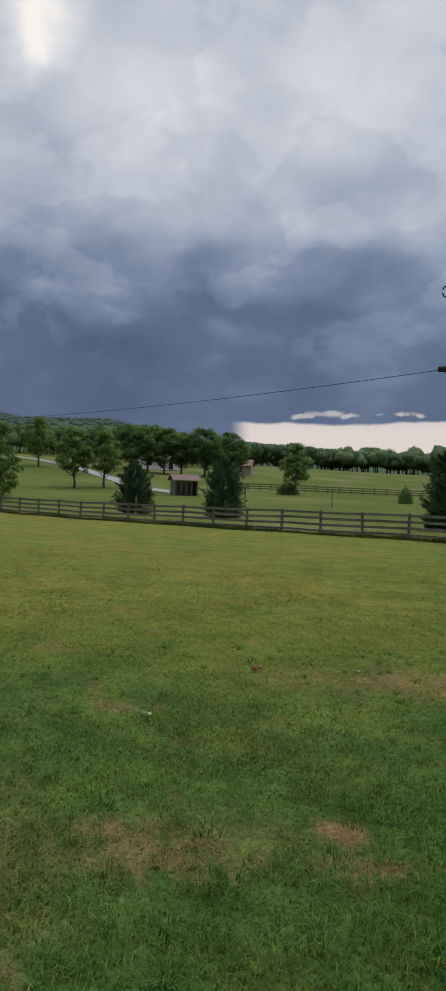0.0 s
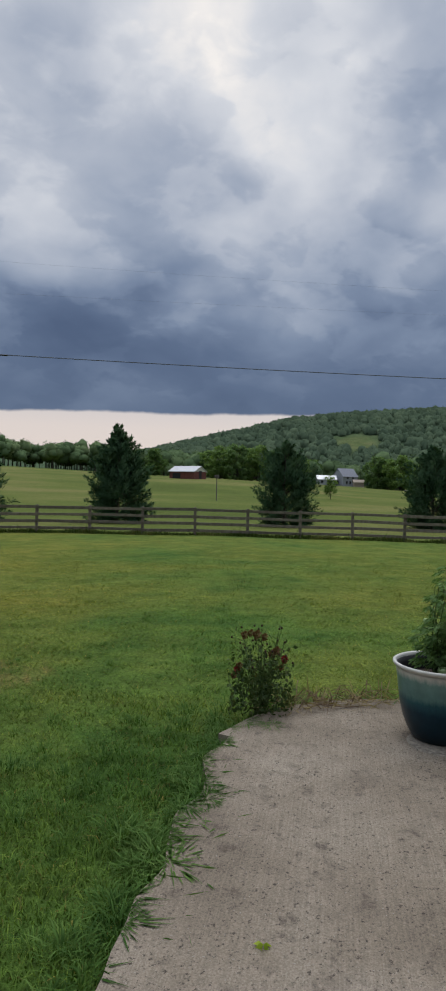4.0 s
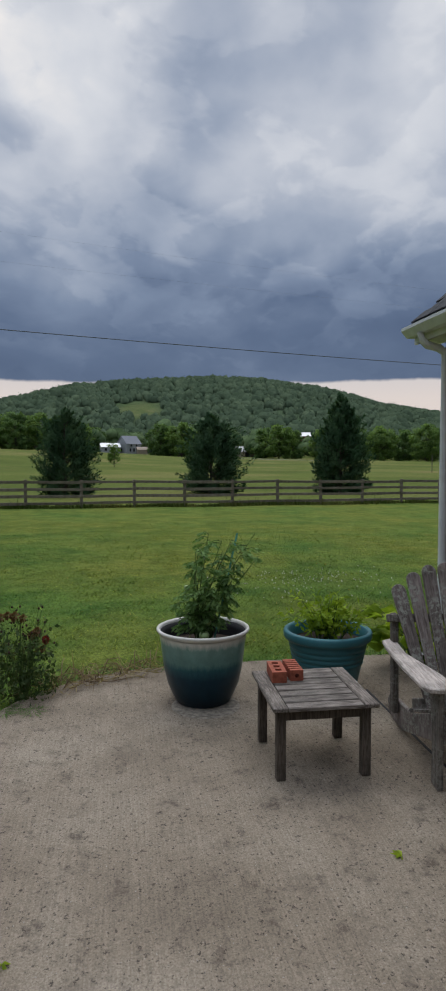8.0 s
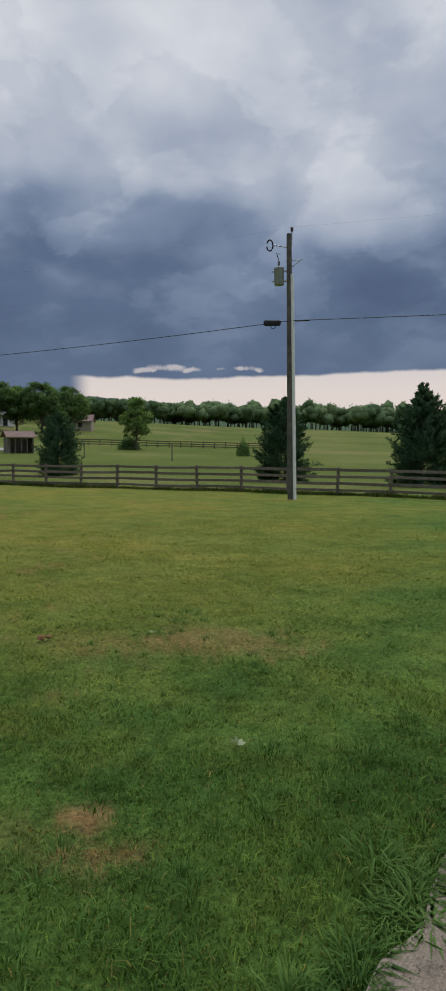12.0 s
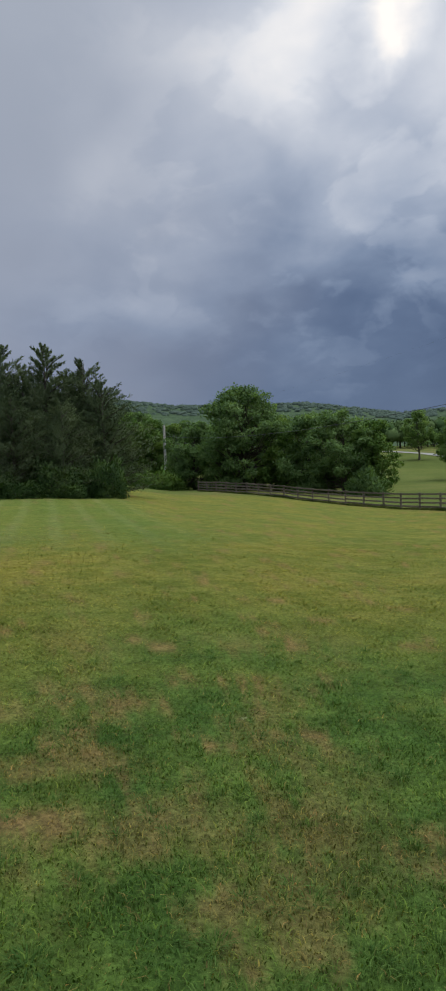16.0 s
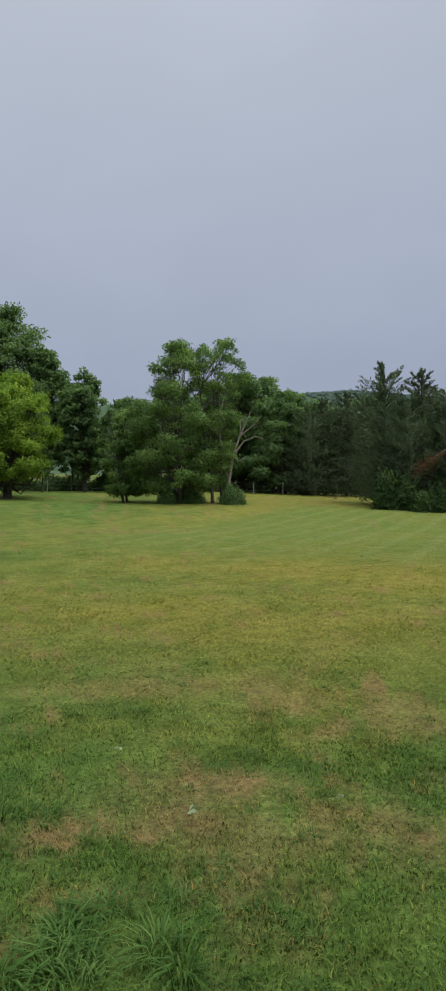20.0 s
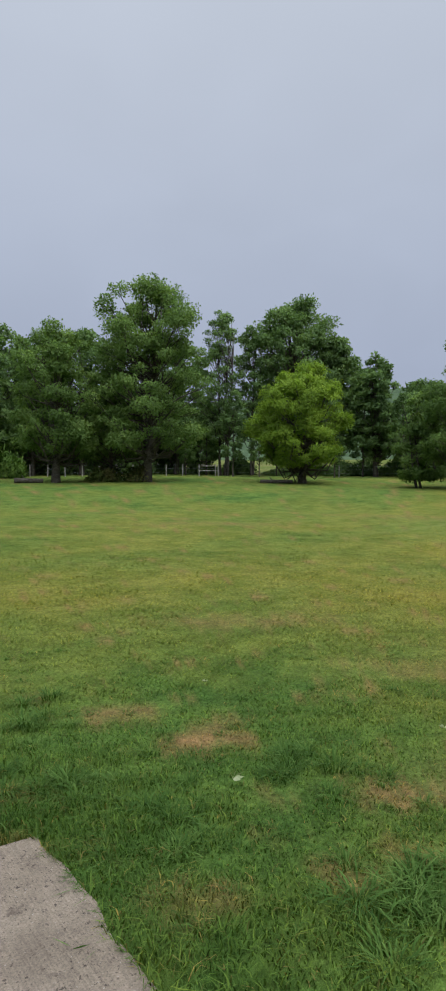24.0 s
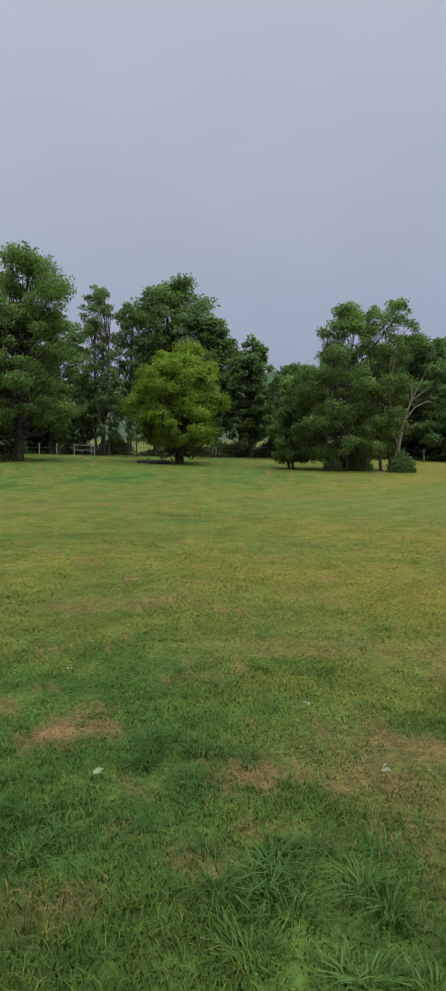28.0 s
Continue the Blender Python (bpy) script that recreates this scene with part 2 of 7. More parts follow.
def build_ground(N):
    p = where(N)
    c, n1 = turf_color(N, p)
    sep = N.add("ShaderNodeSeparateXYZ", {0: p})
    # stripes left by the mower, running out towards the cedars
    a = radians(47)
    across = N.math("ADD", N.math("MULTIPLY", sep.outputs[0], math.cos(a)), N.math("MULTIPLY", sep.outputs[1], math.sin(a)))
    along = N.math("ADD", N.math("MULTIPLY", sep.outputs[0], -math.sin(a)), N.math("MULTIPLY", sep.outputs[1], math.cos(a)))
    across = N.math("ADD", across, N.math("MULTIPLY", N.math("SUBTRACT", n1, 0.5), 0.55))
    wave = N.smooth(N.math("SINE", N.math("MULTIPLY", across, 2 * math.pi / 1.35)), 0.1, 0.95)
    zone = N.math("MULTIPLY", N.math("MULTIPLY", N.smooth(along, 14, 20), N.smooth(along, 47, 42)),
                  N.math("MULTIPLY", N.smooth(across, -15, -11), N.smooth(across, 7, 3)))
    c = N.mix(N.math("MULTIPLY", zone, 0.45), c, (0.082, 0.155, 0.032))
    c = N.mix(N.math("MULTIPLY", N.math("MULTIPLY", wave, zone), 0.17), c, (0.25, 0.275, 0.11))
    forest = N.add("ShaderNodeAttribute", attribute_name="forest").outputs["Fac"]
    pasture = N.add("ShaderNodeAttribute", attribute_name="pasture").outputs["Fac"]
    n3 = N.noise(N.vec("MULTIPLY", p, (1, 1, 1)), 0.03, 6.0, 0.6)
    fieldc = N.ramp(N.smooth(n3, 0.3, 0.7), [(0.0, (0.080, 0.108, 0.024)), (0.5, (0.108, 0.136, 0.031)), (1.0, (0.170, 0.168, 0.055))])
    tan = N.smooth(N.noise(N.vec("MULTIPLY", p, (0.05, 0.014, 0.1)), 1.0, 5.0, 0.6, 0.6), 0.56, 0.70)
    fieldc = N.mix(N.math("MULTIPLY", tan, 0.65), fieldc, (0.24, 0.185, 0.085))
    c = N.mix(pasture, c, fieldc)
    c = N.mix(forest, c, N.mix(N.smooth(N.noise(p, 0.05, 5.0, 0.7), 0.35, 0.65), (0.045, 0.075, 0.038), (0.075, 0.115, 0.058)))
    grain = N.noise(p, 30.0, 5.0, 0.7)
    fade = N.smooth(N.add("ShaderNodeVectorMath", {0: p}, operation="LENGTH").outputs["Value"], 3, 45, 1.0, 0.55)
    c = N.mix(fade, c, N.mix(1.0, c, N.smooth(grain, 0.2, 0.8, 0.45, 1.5), "MULTIPLY"))
    c = N.mix(1.0, c, N.smooth(N.noise(p, 5.0, 5.0, 0.75), 0.25, 0.75, 0.72, 1.28), "MULTIPLY")
    return c, (N.noise(p, 14.0, 6.0, 0.7), 0.05, 0.9)


M_GROUND = principled("grass_ground", build_ground, 0.95, 0, 0.05)


def build_blade(N):
    c, _ = turf_color(N, where(N))
    r = isle(N)
    c = N.mix(1.0, c, N.ramp(r, [(0.0, (0.58, 0.66, 0.58)), (0.5, (1.0, 1.05, 0.95)), (0.88, (1.45, 1.42, 1.2)), (1.0, (2.2, 1.85, 1.5))]), "MULTIPLY")
    return c, None


M_BLADE = principled("grass_blade", build_blade, 0.7, 0, 0.06, 0.25)
M_LUSH = leaf_material("lush_grass", (0.034, 0.082, 0.016), (0.066, 0.136, 0.026), (0.140, 0.225, 0.056), 2.0, spread=0.6)
M_WEED = leaf_material("fence_weeds", (0.035, 0.06, 0.014), (0.07, 0.10, 0.025), (0.19, 0.17, 0.07), 0.5)


def build_concrete(N):
    p = where(N)
    a = N.noise(p, 1.3, 6.0, 0.65)
    b = N.noise(p, 150.0, 3.0, 0.65)
    s = N.noise(p, 95.0, 2.0, 0.5)
    c = N.ramp(a, [(0.28, (0.150, 0.122, 0.090)), (0.5, (0.226, 0.186, 0.140)), (0.72, (0.292, 0.248, 0.192))])
    c = N.mix(1.0, c, N.smooth(b, 0.3, 0.7, 0.74, 1.24), "MULTIPLY")
    c = N.mix(N.math("MULTIPLY", N.smooth(s, 0.68, 0.76), 0.7), c, (0.36, 0.33, 0.29))
    c = N.mix(N.math("MULTIPLY", N.smooth(N.noise(p, 52.0, 4.0, 0.7), 0.585, 0.65), 0.85), c, (0.042, 0.034, 0.028))
    c = N.mix(N.math("MULTIPLY", N.smooth(N.noise(N.vec("ADD", p, (2, 5, 0)), 85.0, 3.0, 0.6), 0.63, 0.68), 0.65), c, (0.05, 0.042, 0.034))
    c = N.mix(N.math("MULTIPLY", N.smooth(N.noise(N.vec("ADD", p, (4, 9, 0)), 7.0, 7.0, 0.75), 0.52, 0.72), 0.8), c, (0.072, 0.056, 0.044))
    c = N.mix(N.math("MULTIPLY", N.smooth(N.noise(N.vec("ADD", p, (8, 1, 0)), 2.6, 6.0, 0.7), 0.52, 0.68), 0.32), c, (0.105, 0.084, 0.066))
    # broom marks across the slab
    sep = N.add("ShaderNodeSeparateXYZ", {0: p})
    u = N.math("ADD", N.math("MULTIPLY", sep.outputs[0], -0.65), N.math("MULTIPLY", sep.outputs[1], 0.76))
    t = N.add("ShaderNodeCombineXYZ", {0: N.math("MULTIPLY", u, 150.0), 1: N.math("MULTIPLY", sep.outputs[0], 3.0), 2: 0.0}).outputs[0]
    broom = N.noise(t, 1.0, 2.0, 0.5)
    c = N.mix(1.0, c, N.smooth(broom, 0.3, 0.7, 0.90, 1.08), "MULTIPLY")
    return c, (N.math("ADD", N.math("MULTIPLY", b, 0.5), N.math("ADD", N.math("MULTIPLY", broom, 0.5), s)), 0.004, 0.7)


M_CONCRETE = principled("concrete", build_concrete, 0.92, 0, 0.15)


def wood_material(name, dark, light, lichen=0.0, stretch=(1, 1, 18), rough=0.85):
    def build(N):
        p = own(N)
        g = N.noise(N.vec("MULTIPLY", p, stretch), 9.0, 6.0, 0.65, 0.4)
        w = N.noise(p, 5.0, 4.0, 0.6)
        c = N.mix(N.smooth(g, 0.30, 0.70), dark, light)
        c = N.mix(1.0, c, N.smooth(w, 0.3, 0.7, 0.70, 1.20), "MULTIPLY")
        r = N.add("ShaderNodeObjectInfo").outputs["Random"]
        c = N.mix(1.0, c, N.smooth(r, 0.0, 1.0, 0.82, 1.15), "MULTIPLY")
        if lichen:
            v = N.math("MULTIPLY", N.smooth(N.noise(where(N), 42.0, 5.0, 0.7), 0.48, 0.58), N.smooth(N.noise(where(N), 6.0, 3.0, 0.6), 0.38, 0.54))
            c = N.mix(N.math("MULTIPLY", v, lichen), c, (0.33, 0.34, 0.29))
        return c, (g, 0.003, 0.6)
    return principled(name, build, rough, 0, 0.2)


M_FENCE = wood_material("weathered_fence", (0.092, 0.075, 0.058), (0.225, 0.190, 0.152), 0.25, (6, 6, 6))
M_TABLE = wood_material("grey_teak", (0.068, 0.056, 0.047), (0.250, 0.215, 0.188), 0.10, (14, 1.2, 14))
# darker tones of the same teak, for legs, aprons and the top's underframe
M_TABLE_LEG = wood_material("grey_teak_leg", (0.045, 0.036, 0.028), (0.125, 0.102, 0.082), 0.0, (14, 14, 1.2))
M_CHAIR = wood_material("lichened_cedar", (0.111, 0.088, 0.078), (0.280, 0.240, 0.221), 0.85, (12, 12, 1.0))
M_CHAIR_ARM = wood_material("bleached_cedar", (0.295, 0.252, 0.227), (0.626, 0.557, 0.504), 0.25, (12, 1.0, 12))
M_POLE = wood_material("pole_wood", (0.085, 0.075, 0.066), (0.20, 0.185, 0.17), 0.0, (8, 8, 0.5))
M_BARK = wood_material("bark", (0.030, 0.024, 0.018), (0.095, 0.078, 0.060), 0.3, (5, 5, 1.2))
M_BARK_PALE = wood_material("bleached_dead_wood", (0.150, 0.124, 0.098), (0.315, 0.277, 0.232), 0.0, (5, 5, 1.0))


def plain(name, color, rough=0.6, metal=0.0, spec=0.3, vary=0.18, scale=8.0, bump=0.0):
    def build(N):
        w = N.noise(own(N), scale, 5.0, 0.6)
        c = N.mix(1.0, color, N.smooth(w, 0.25, 0.75, 1 - vary, 1 + vary), "MULTIPLY")
        return c, ((w, bump, 0.5) if bump else None)
    return principled(name, build, rough, metal, spec)


M_WHITE = plain("white_paint", (0.72, 0.72, 0.70), 0.5, vary=0.07)
M_GUTTER = plain("white_gutter", (0.66, 0.68, 0.70), 0.4, vary=0.08)
M_SHINGLE = plain("dark_shingle", (0.032, 0.035, 0.042), 0.9, vary=0.5, scale=22.0, bump=0.01)
M_BRICK = plain("red_brick", (0.30, 0.085, 0.050), 0.85, vary=0.35, scale=30.0, bump=0.003)


def build_wallbrick(N):
    r = N.math("FRACT", N.math("ADD", N.add("ShaderNodeObjectInfo").outputs["Random"], isle(N)))
    c = N.ramp(r, [(0.0, (0.16, 0.088, 0.076)), (0.35, (0.26, 0.130, 0.105)), (0.7, (0.33, 0.20, 0.17)), (1.0, (0.42, 0.31, 0.27))])
    p = where(N)
    c = N.mix(1.0, c, N.smooth(N.noise(p, 30.0, 5.0, 0.65), 0.25, 0.75, 0.65, 1.35), "MULTIPLY")
    c = N.mix(N.math("MULTIPLY", N.smooth(N.noise(p, 9.0, 5.0, 0.7), 0.52, 0.68), 0.6), c, (0.36, 0.31, 0.28))
    return c, (N.noise(p, 60.0, 4.0, 0.6), 0.003, 0.6)


M_WALLBRICK = principled("wall_brick", build_wallbrick, 0.9, 0, 0.15)
M_MORTAR = plain("mortar", (0.36, 0.33, 0.30), 0.95, vary=0.15)
M_CORE_SHADE = plain("brick_core_shade", (0.10, 0.03, 0.02), 0.95)
M_SOIL = plain("potting_soil", (0.035, 0.024, 0.016), 0.95, vary=0.6, scale=60.0, bump=0.01)
M_METAL = plain("galvanised_metal", (0.42, 0.43, 0.45), 0.45, 0.6, vary=0.12)
M_GREYTANK = plain("grey_tank", (0.30, 0.32, 0.34), 0.45, 0.2, vary=0.10)
M_BLACK = plain("black_rubber", (0.018, 0.018, 0.020), 0.6)
M_WIRE = plain("wire", (0.16, 0.17, 0.19), 0.6)
M_CERAMIC = plain("insulator", (0.10, 0.08, 0.07), 0.3)
M_TIN = plain("tin_roof", (0.52, 0.53, 0.54), 0.4, 0.3, vary=0.12, scale=1.5)
M_RUSTROOF = plain("brown_roof", (0.20, 0.13, 0.11), 0.8, vary=0.2, scale=2.0)
M_REDBARN = plain("red_barn", (0.16, 0.06, 0.05), 0.9, vary=0.2, scale=2.0)
M_SIDING = plain("grey_siding", (0.34, 0.36, 0.40), 0.8, vary=0.08)
M_DARK = plain("dark_opening", (0.02, 0.02, 0.022), 0.6)
M_ROAD = plain("gravel_road", (0.30, 0.29, 0.27), 0.95, vary=0.2, scale=1.0)
M_TEALPOT = plain("teal_plastic", (0.035, 0.150, 0.175), 0.45, 0, 0.4, vary=0.12, scale=3.0)
M_TOMATO = plain("green_tomato", (0.28, 0.38, 0.16), 0.35, 0, 0.5, vary=0.1)
M_STAKE = plain("green_stake", (0.12, 0.36, 0.28), 0.5, vary=0.1)
M_STEM = plain("green_stem", (0.07, 0.12, 0.03), 0.7)
M_TWIG = plain("dry_twig", (0.16, 0.11, 0.065), 0.9, vary=0.3)


def build_glaze(N):
    p = own(N)
    z = N.add("ShaderNodeSeparateXYZ", {0: p}).outputs[2]
    drip = N.noise(N.vec("MULTIPLY", p, (1, 1, 0.25)), 40.0, 4.0, 0.65)
    z = N.math("ADD", z, N.math("MULTIPLY", N.math("SUBTRACT", drip, 0.5), 0.055))
    c = N.ramp(N.math("DIVIDE", z, 0.46), [(0.0, (0.003, 0.016, 0.028)), (0.42, (0.005, 0.032, 0.052)), (0.55, (0.020, 0.085, 0.100)),
                                           (0.63, (0.105, 0.205, 0.185)), (0.82, (0.165, 0.275, 0.240)), (0.90, (0.60, 0.58, 0.52)), (1.0, (0.62, 0.60, 0.55))])
    c = N.mix(1.0, c, N.smooth(N.noise(p, 18.0, 4.0, 0.6), 0.2, 0.8, 0.85, 1.12), "MULTIPLY")
    return c, (N.noise(p, 12.0, 2.0, 0.5), 0.002, 0.3)


M_GLAZE = principled("glazed_pot", build_glaze, 0.28, 0, 0.25)
M_POTRIM = plain("cream_rim", (0.62, 0.60, 0.55), 0.4, 0, 0.4, vary=0.06)

M_CEDAR = leaf_material("cedar_foliage", (0.024, 0.056, 0.028), (0.050, 0.104, 0.050), (0.098, 0.162, 0.076), 0.8, 0.6, 0.2)
M_OLDCEDAR = leaf_material("old_cedar_foliage", (0.045, 0.068, 0.033), (0.090, 0.126, 0.064), (0.162, 0.205, 0.106), 0.5, 0.6, 0.25)
M_OAK = leaf_material("dark_broadleaf", (0.062, 0.112, 0.042), (0.115, 0.195, 0.068), (0.200, 0.300, 0.108), 0.4, 0.6, 0.38)
M_PECAN = leaf_material("pecan_leaf", (0.070, 0.122, 0.038), (0.134, 0.222, 0.064), (0.235, 0.338, 0.104), 0.4, 0.6, 0.40)
M_LIME = leaf_material("bright_maple_leaf", (0.100, 0.172, 0.026), (0.190, 0.295, 0.040), (0.300, 0.420, 0.064), 0.5, 0.6, 0.40)
M_THICKET = leaf_material("thicket_leaf", (0.043, 0.094, 0.020), (0.094, 0.172, 0.036), (0.190, 0.278, 0.061), 0.3)


def far_leaf(name, dark, mid, light, grain=0.5):
    """Foliage seen from afar: every tree has a tone of its own, with fine and broad mottling."""
    def build(N):
        p = where(N)
        tone = N.add("ShaderNodeAttribute", attribute_name="tone").outputs["Fac"]
        f = N.math("ADD", N.math("MULTIPLY", tone, 0.50), N.math("MULTIPLY", N.smooth(N.noise(p, grain, 4.0, 0.65), 0.3, 0.7), 0.32))
        f = N.math("ADD", f, N.math("MULTIPLY", N.smooth(N.noise(p, 0.012, 3.0, 0.6), 0.35, 0.65), 0.18))
        return N.ramp(f, [(0.0, dark), (0.5, mid), (1.0, light)]), None
    return principled(name, build, 0.9, 0, 0.03, 0.1)


M_FARLEAF = far_leaf("distant_leaf", (0.058, 0.096, 0.046), (0.104, 0.158, 0.070), (0.175, 0.230, 0.102))
M_SLOPELEAF = far_leaf("slope_wood_leaf", (0.030, 0.058, 0.022), (0.062, 0.110, 0.038), (0.120, 0.175, 0.062), 0.7)
# greyer, bluer green than the nearer woods: some haze is mixed into this colour
M_HILLHAZED = far_leaf("haze_tinted_hill_leaf", (0.040, 0.064, 0.040), (0.065, 0.098, 0.058), (0.100, 0.138, 0.080), 0.25)
# pale bluish and even: the distance haze is painted into the ridge's leaf colour
M_RIDGEHAZED = far_leaf("haze_tinted_ridge_leaf", (0.066, 0.096, 0.074), (0.080, 0.114, 0.088), (0.096, 0.132, 0.102), 0.12)
M_TOMLEAF = leaf_material("tomato_leaf", (0.074, 0.142, 0.054), (0.144, 0.246, 0.091), (0.240, 0.360, 0.144), 6.0, 0.6, 0.4)
M_PEPPER = leaf_material("yellowgreen_leaf", (0.101, 0.179, 0.020), (0.224, 0.325, 0.036), (0.381, 0.459, 0.067), 6.0, 0.6, 0.4)
M_ROSELEAF = leaf_material("rose_leaf", (0.028, 0.050, 0.020), (0.059, 0.090, 0.034), (0.119, 0.126, 0.053), 6.0)
M_ROSERED = leaf_material("faded_rose_petal", (0.09, 0.022, 0.018), (0.19, 0.04, 0.035), (0.34, 0.05, 0.05), 9.0)
M_DEADLEAF = leaf_material("brown_dead_foliage", (0.10, 0.055, 0.030), (0.17, 0.095, 0.050), (0.24, 0.145, 0.08), 3.0)
M_STRAW = leaf_material("straw", (0.16, 0.12, 0.055), (0.26, 0.20, 0.10), (0.36, 0.30, 0.16), 6.0)


# ---------------------------------------------------------------- mesh helpers
def fast_mesh(name, V, F, mat=None, smooth=False, attrs=None, normals=None):
    V, F = np.asarray(V, np.float32), np.asarray(F, np.int32)
    me = bpy.data.meshes.new(name)
    me.vertices.add(len(V))
    me.vertices.foreach_set("co", V.ravel())
    me.loops.add(F.size)
    me.loops.foreach_set("vertex_index", F.ravel())
    me.polygons.add(len(F))
    me.polygons.foreach_set("loop_start", np.arange(len(F), dtype=np.int32) * F.shape[1])
    if smooth or normals is not None:
        me.polygons.foreach_set("use_smooth", np.ones(len(F), bool))
    for key, values in (attrs or {}).items():
        me.attributes.new(key, "FLOAT", "POINT").data.foreach_set("value", np.asarray(values, np.float32))
    me.update(calc_edges=True)
    if normals is not None:
        me.normals_split_custom_set_from_vertices(np.asarray(normals, np.float32))
    if mat:
        me.materials.append(mat)
    return me


def bm_mesh(name, bm, mat=None, smooth=False):
    bm.normal_update()
    me = bpy.data.meshes.new(name)
    bm.to_mesh(me)
    bm.free()
    if smooth:
        me.polygons.foreach_set("use_smooth", np.ones(len(me.polygons), bool))
    if mat:
        me.materials.append(mat)
    return me


def part(name, me, parent=None, label="", m=None):
    ob = new(name, me)
    ob.parent = parent
    if m is not None:
        ob.matrix_basis = m
    if label:
        ob["label"] = label
    return ob


def thing(name, m=None, label="", category="", group="", kind=""):
    ob = new(name)
    ob.empty_display_size = 0.1
    if m is not None:
        ob.matrix_basis = m
    return tagged(ob, label, category, group, kind)


def box(bm, size, m=Matrix(), bevel=0.0):
    vs = bmesh.ops.create_cube(bm, size=1.0, matrix=m @ Matrix.Diagonal((*size, 1)))["verts"]
    if bevel:
        es = list({e for v in vs for e in v.link_edges})
        bmesh.ops.bevel(bm, geom=es, offset=bevel, segments=1, affect="EDGES", profile=0.5)


def box_mesh(name, size, mat, bevel=0.0, m=Matrix()):
    bm = bmesh.new()
    box(bm, size, m, bevel)
    return bm_mesh(name, bm, mat)


def lathe(name, profile, mat, seg=40, smooth=True):
    """A turned body from (radius, height) pairs."""
    n = len(profile)
    a = np.linspace(0, 2 * np.pi, seg, endpoint=False)
    r, z = np.array(profile).T
    V = np.stack([np.outer(r, np.cos(a)), np.outer(r, np.sin(a)), np.repeat(z[:, None], seg, 1)], -1).reshape(-1, 3)
    i, j = np.meshgrid(np.arange(n - 1), np.arange(seg), indexing="ij")
    k = (j + 1) % seg
    F = np.stack([i * seg + j, i * seg + k, (i + 1) * seg + k, (i + 1) * seg + j], -1).reshape(-1, 4)
    return fast_mesh(name, V, F, mat, smooth)


def tube(path, radii, sides=7):
    """Vertices and quads of a tapered tube along a polyline."""
    P = np.asarray(path, float)
    R = np.broadcast_to(np.asarray(radii, float), (len(P),))
    T = np.gradient(P, axis=0)
    T /= np.linalg.norm(T, axis=1, keepdims=True) + 1e-9
    ref = np.where(np.abs(T[:, 2:3]) > 0.9, [[1.0, 0, 0]], [[0, 0, 1.0]])
    A = np.cross(T, ref)
    A /= np.linalg.norm(A, axis=1, keepdims=True) + 1e-9
    B = np.cross(T, A)
    a = np.linspace(0, 2 * np.pi, sides, endpoint=False)
    V = P[:, None] + R[:, None, None] * (np.cos(a)[None, :, None] * A[:, None] + np.sin(a)[None, :, None] * B[:, None])
    i, j = np.meshgrid(np.arange(len(P) - 1), np.arange(sides), indexing="ij")
    k = (j + 1) % sides
    F = np.stack([i * sides + j, i * sides + k, (i + 1) * sides + k, (i + 1) * sides + j], -1).reshape(-1, 4)
    return V.reshape(-1, 3), F


def joined(pieces):
    Vs, Fs, n = [], [], 0
    for V, F in pieces:
        Vs.append(V), Fs.append(F + n)
        n += len(V)
    return np.concatenate(Vs), np.concatenate(Fs)


def unit(A):
    return A / (np.linalg.norm(A, axis=-1, keepdims=True) + 1e-9)


def facing_cards(rng, P, A, length, width, face, soft=0.7):
    """Rhombic leaves with bases P and directions A, turned to face outwards; their normals lean to the side they face, as a rounded clump's do."""
    n = len(P)
    A = unit(A)
    B = unit(np.cross(A, rng.normal(size=(n, 3))))
    L = np.broadcast_to(np.asarray(length, float), (n,))[:, None]
    W = np.broadcast_to(np.asarray(width, float), (n,))[:, None] * 0.5
    C = np.cross(A, B)
    flip = (C * face).sum(1, keepdims=True) > 0
    B, C = np.where(flip, -B, B), np.where(flip, -C, C)
    mid = P + A * L * 0.45 - C * W * 0.3
    V = np.stack([P, mid + B * W, P + A * L, mid - B * W], 1).reshape(-1, 3)
    return V, np.arange(4 * n).reshape(-1, 4), np.repeat(unit(unit(face) * soft - C * (1 - soft)), 4, 0)


def leaf_cards(rng, P, A, length, width):
    return facing_cards(rng, P, A, length, width, np.broadcast_to((0.0, 0.0, 1.0), (len(P), 3)))[:2]


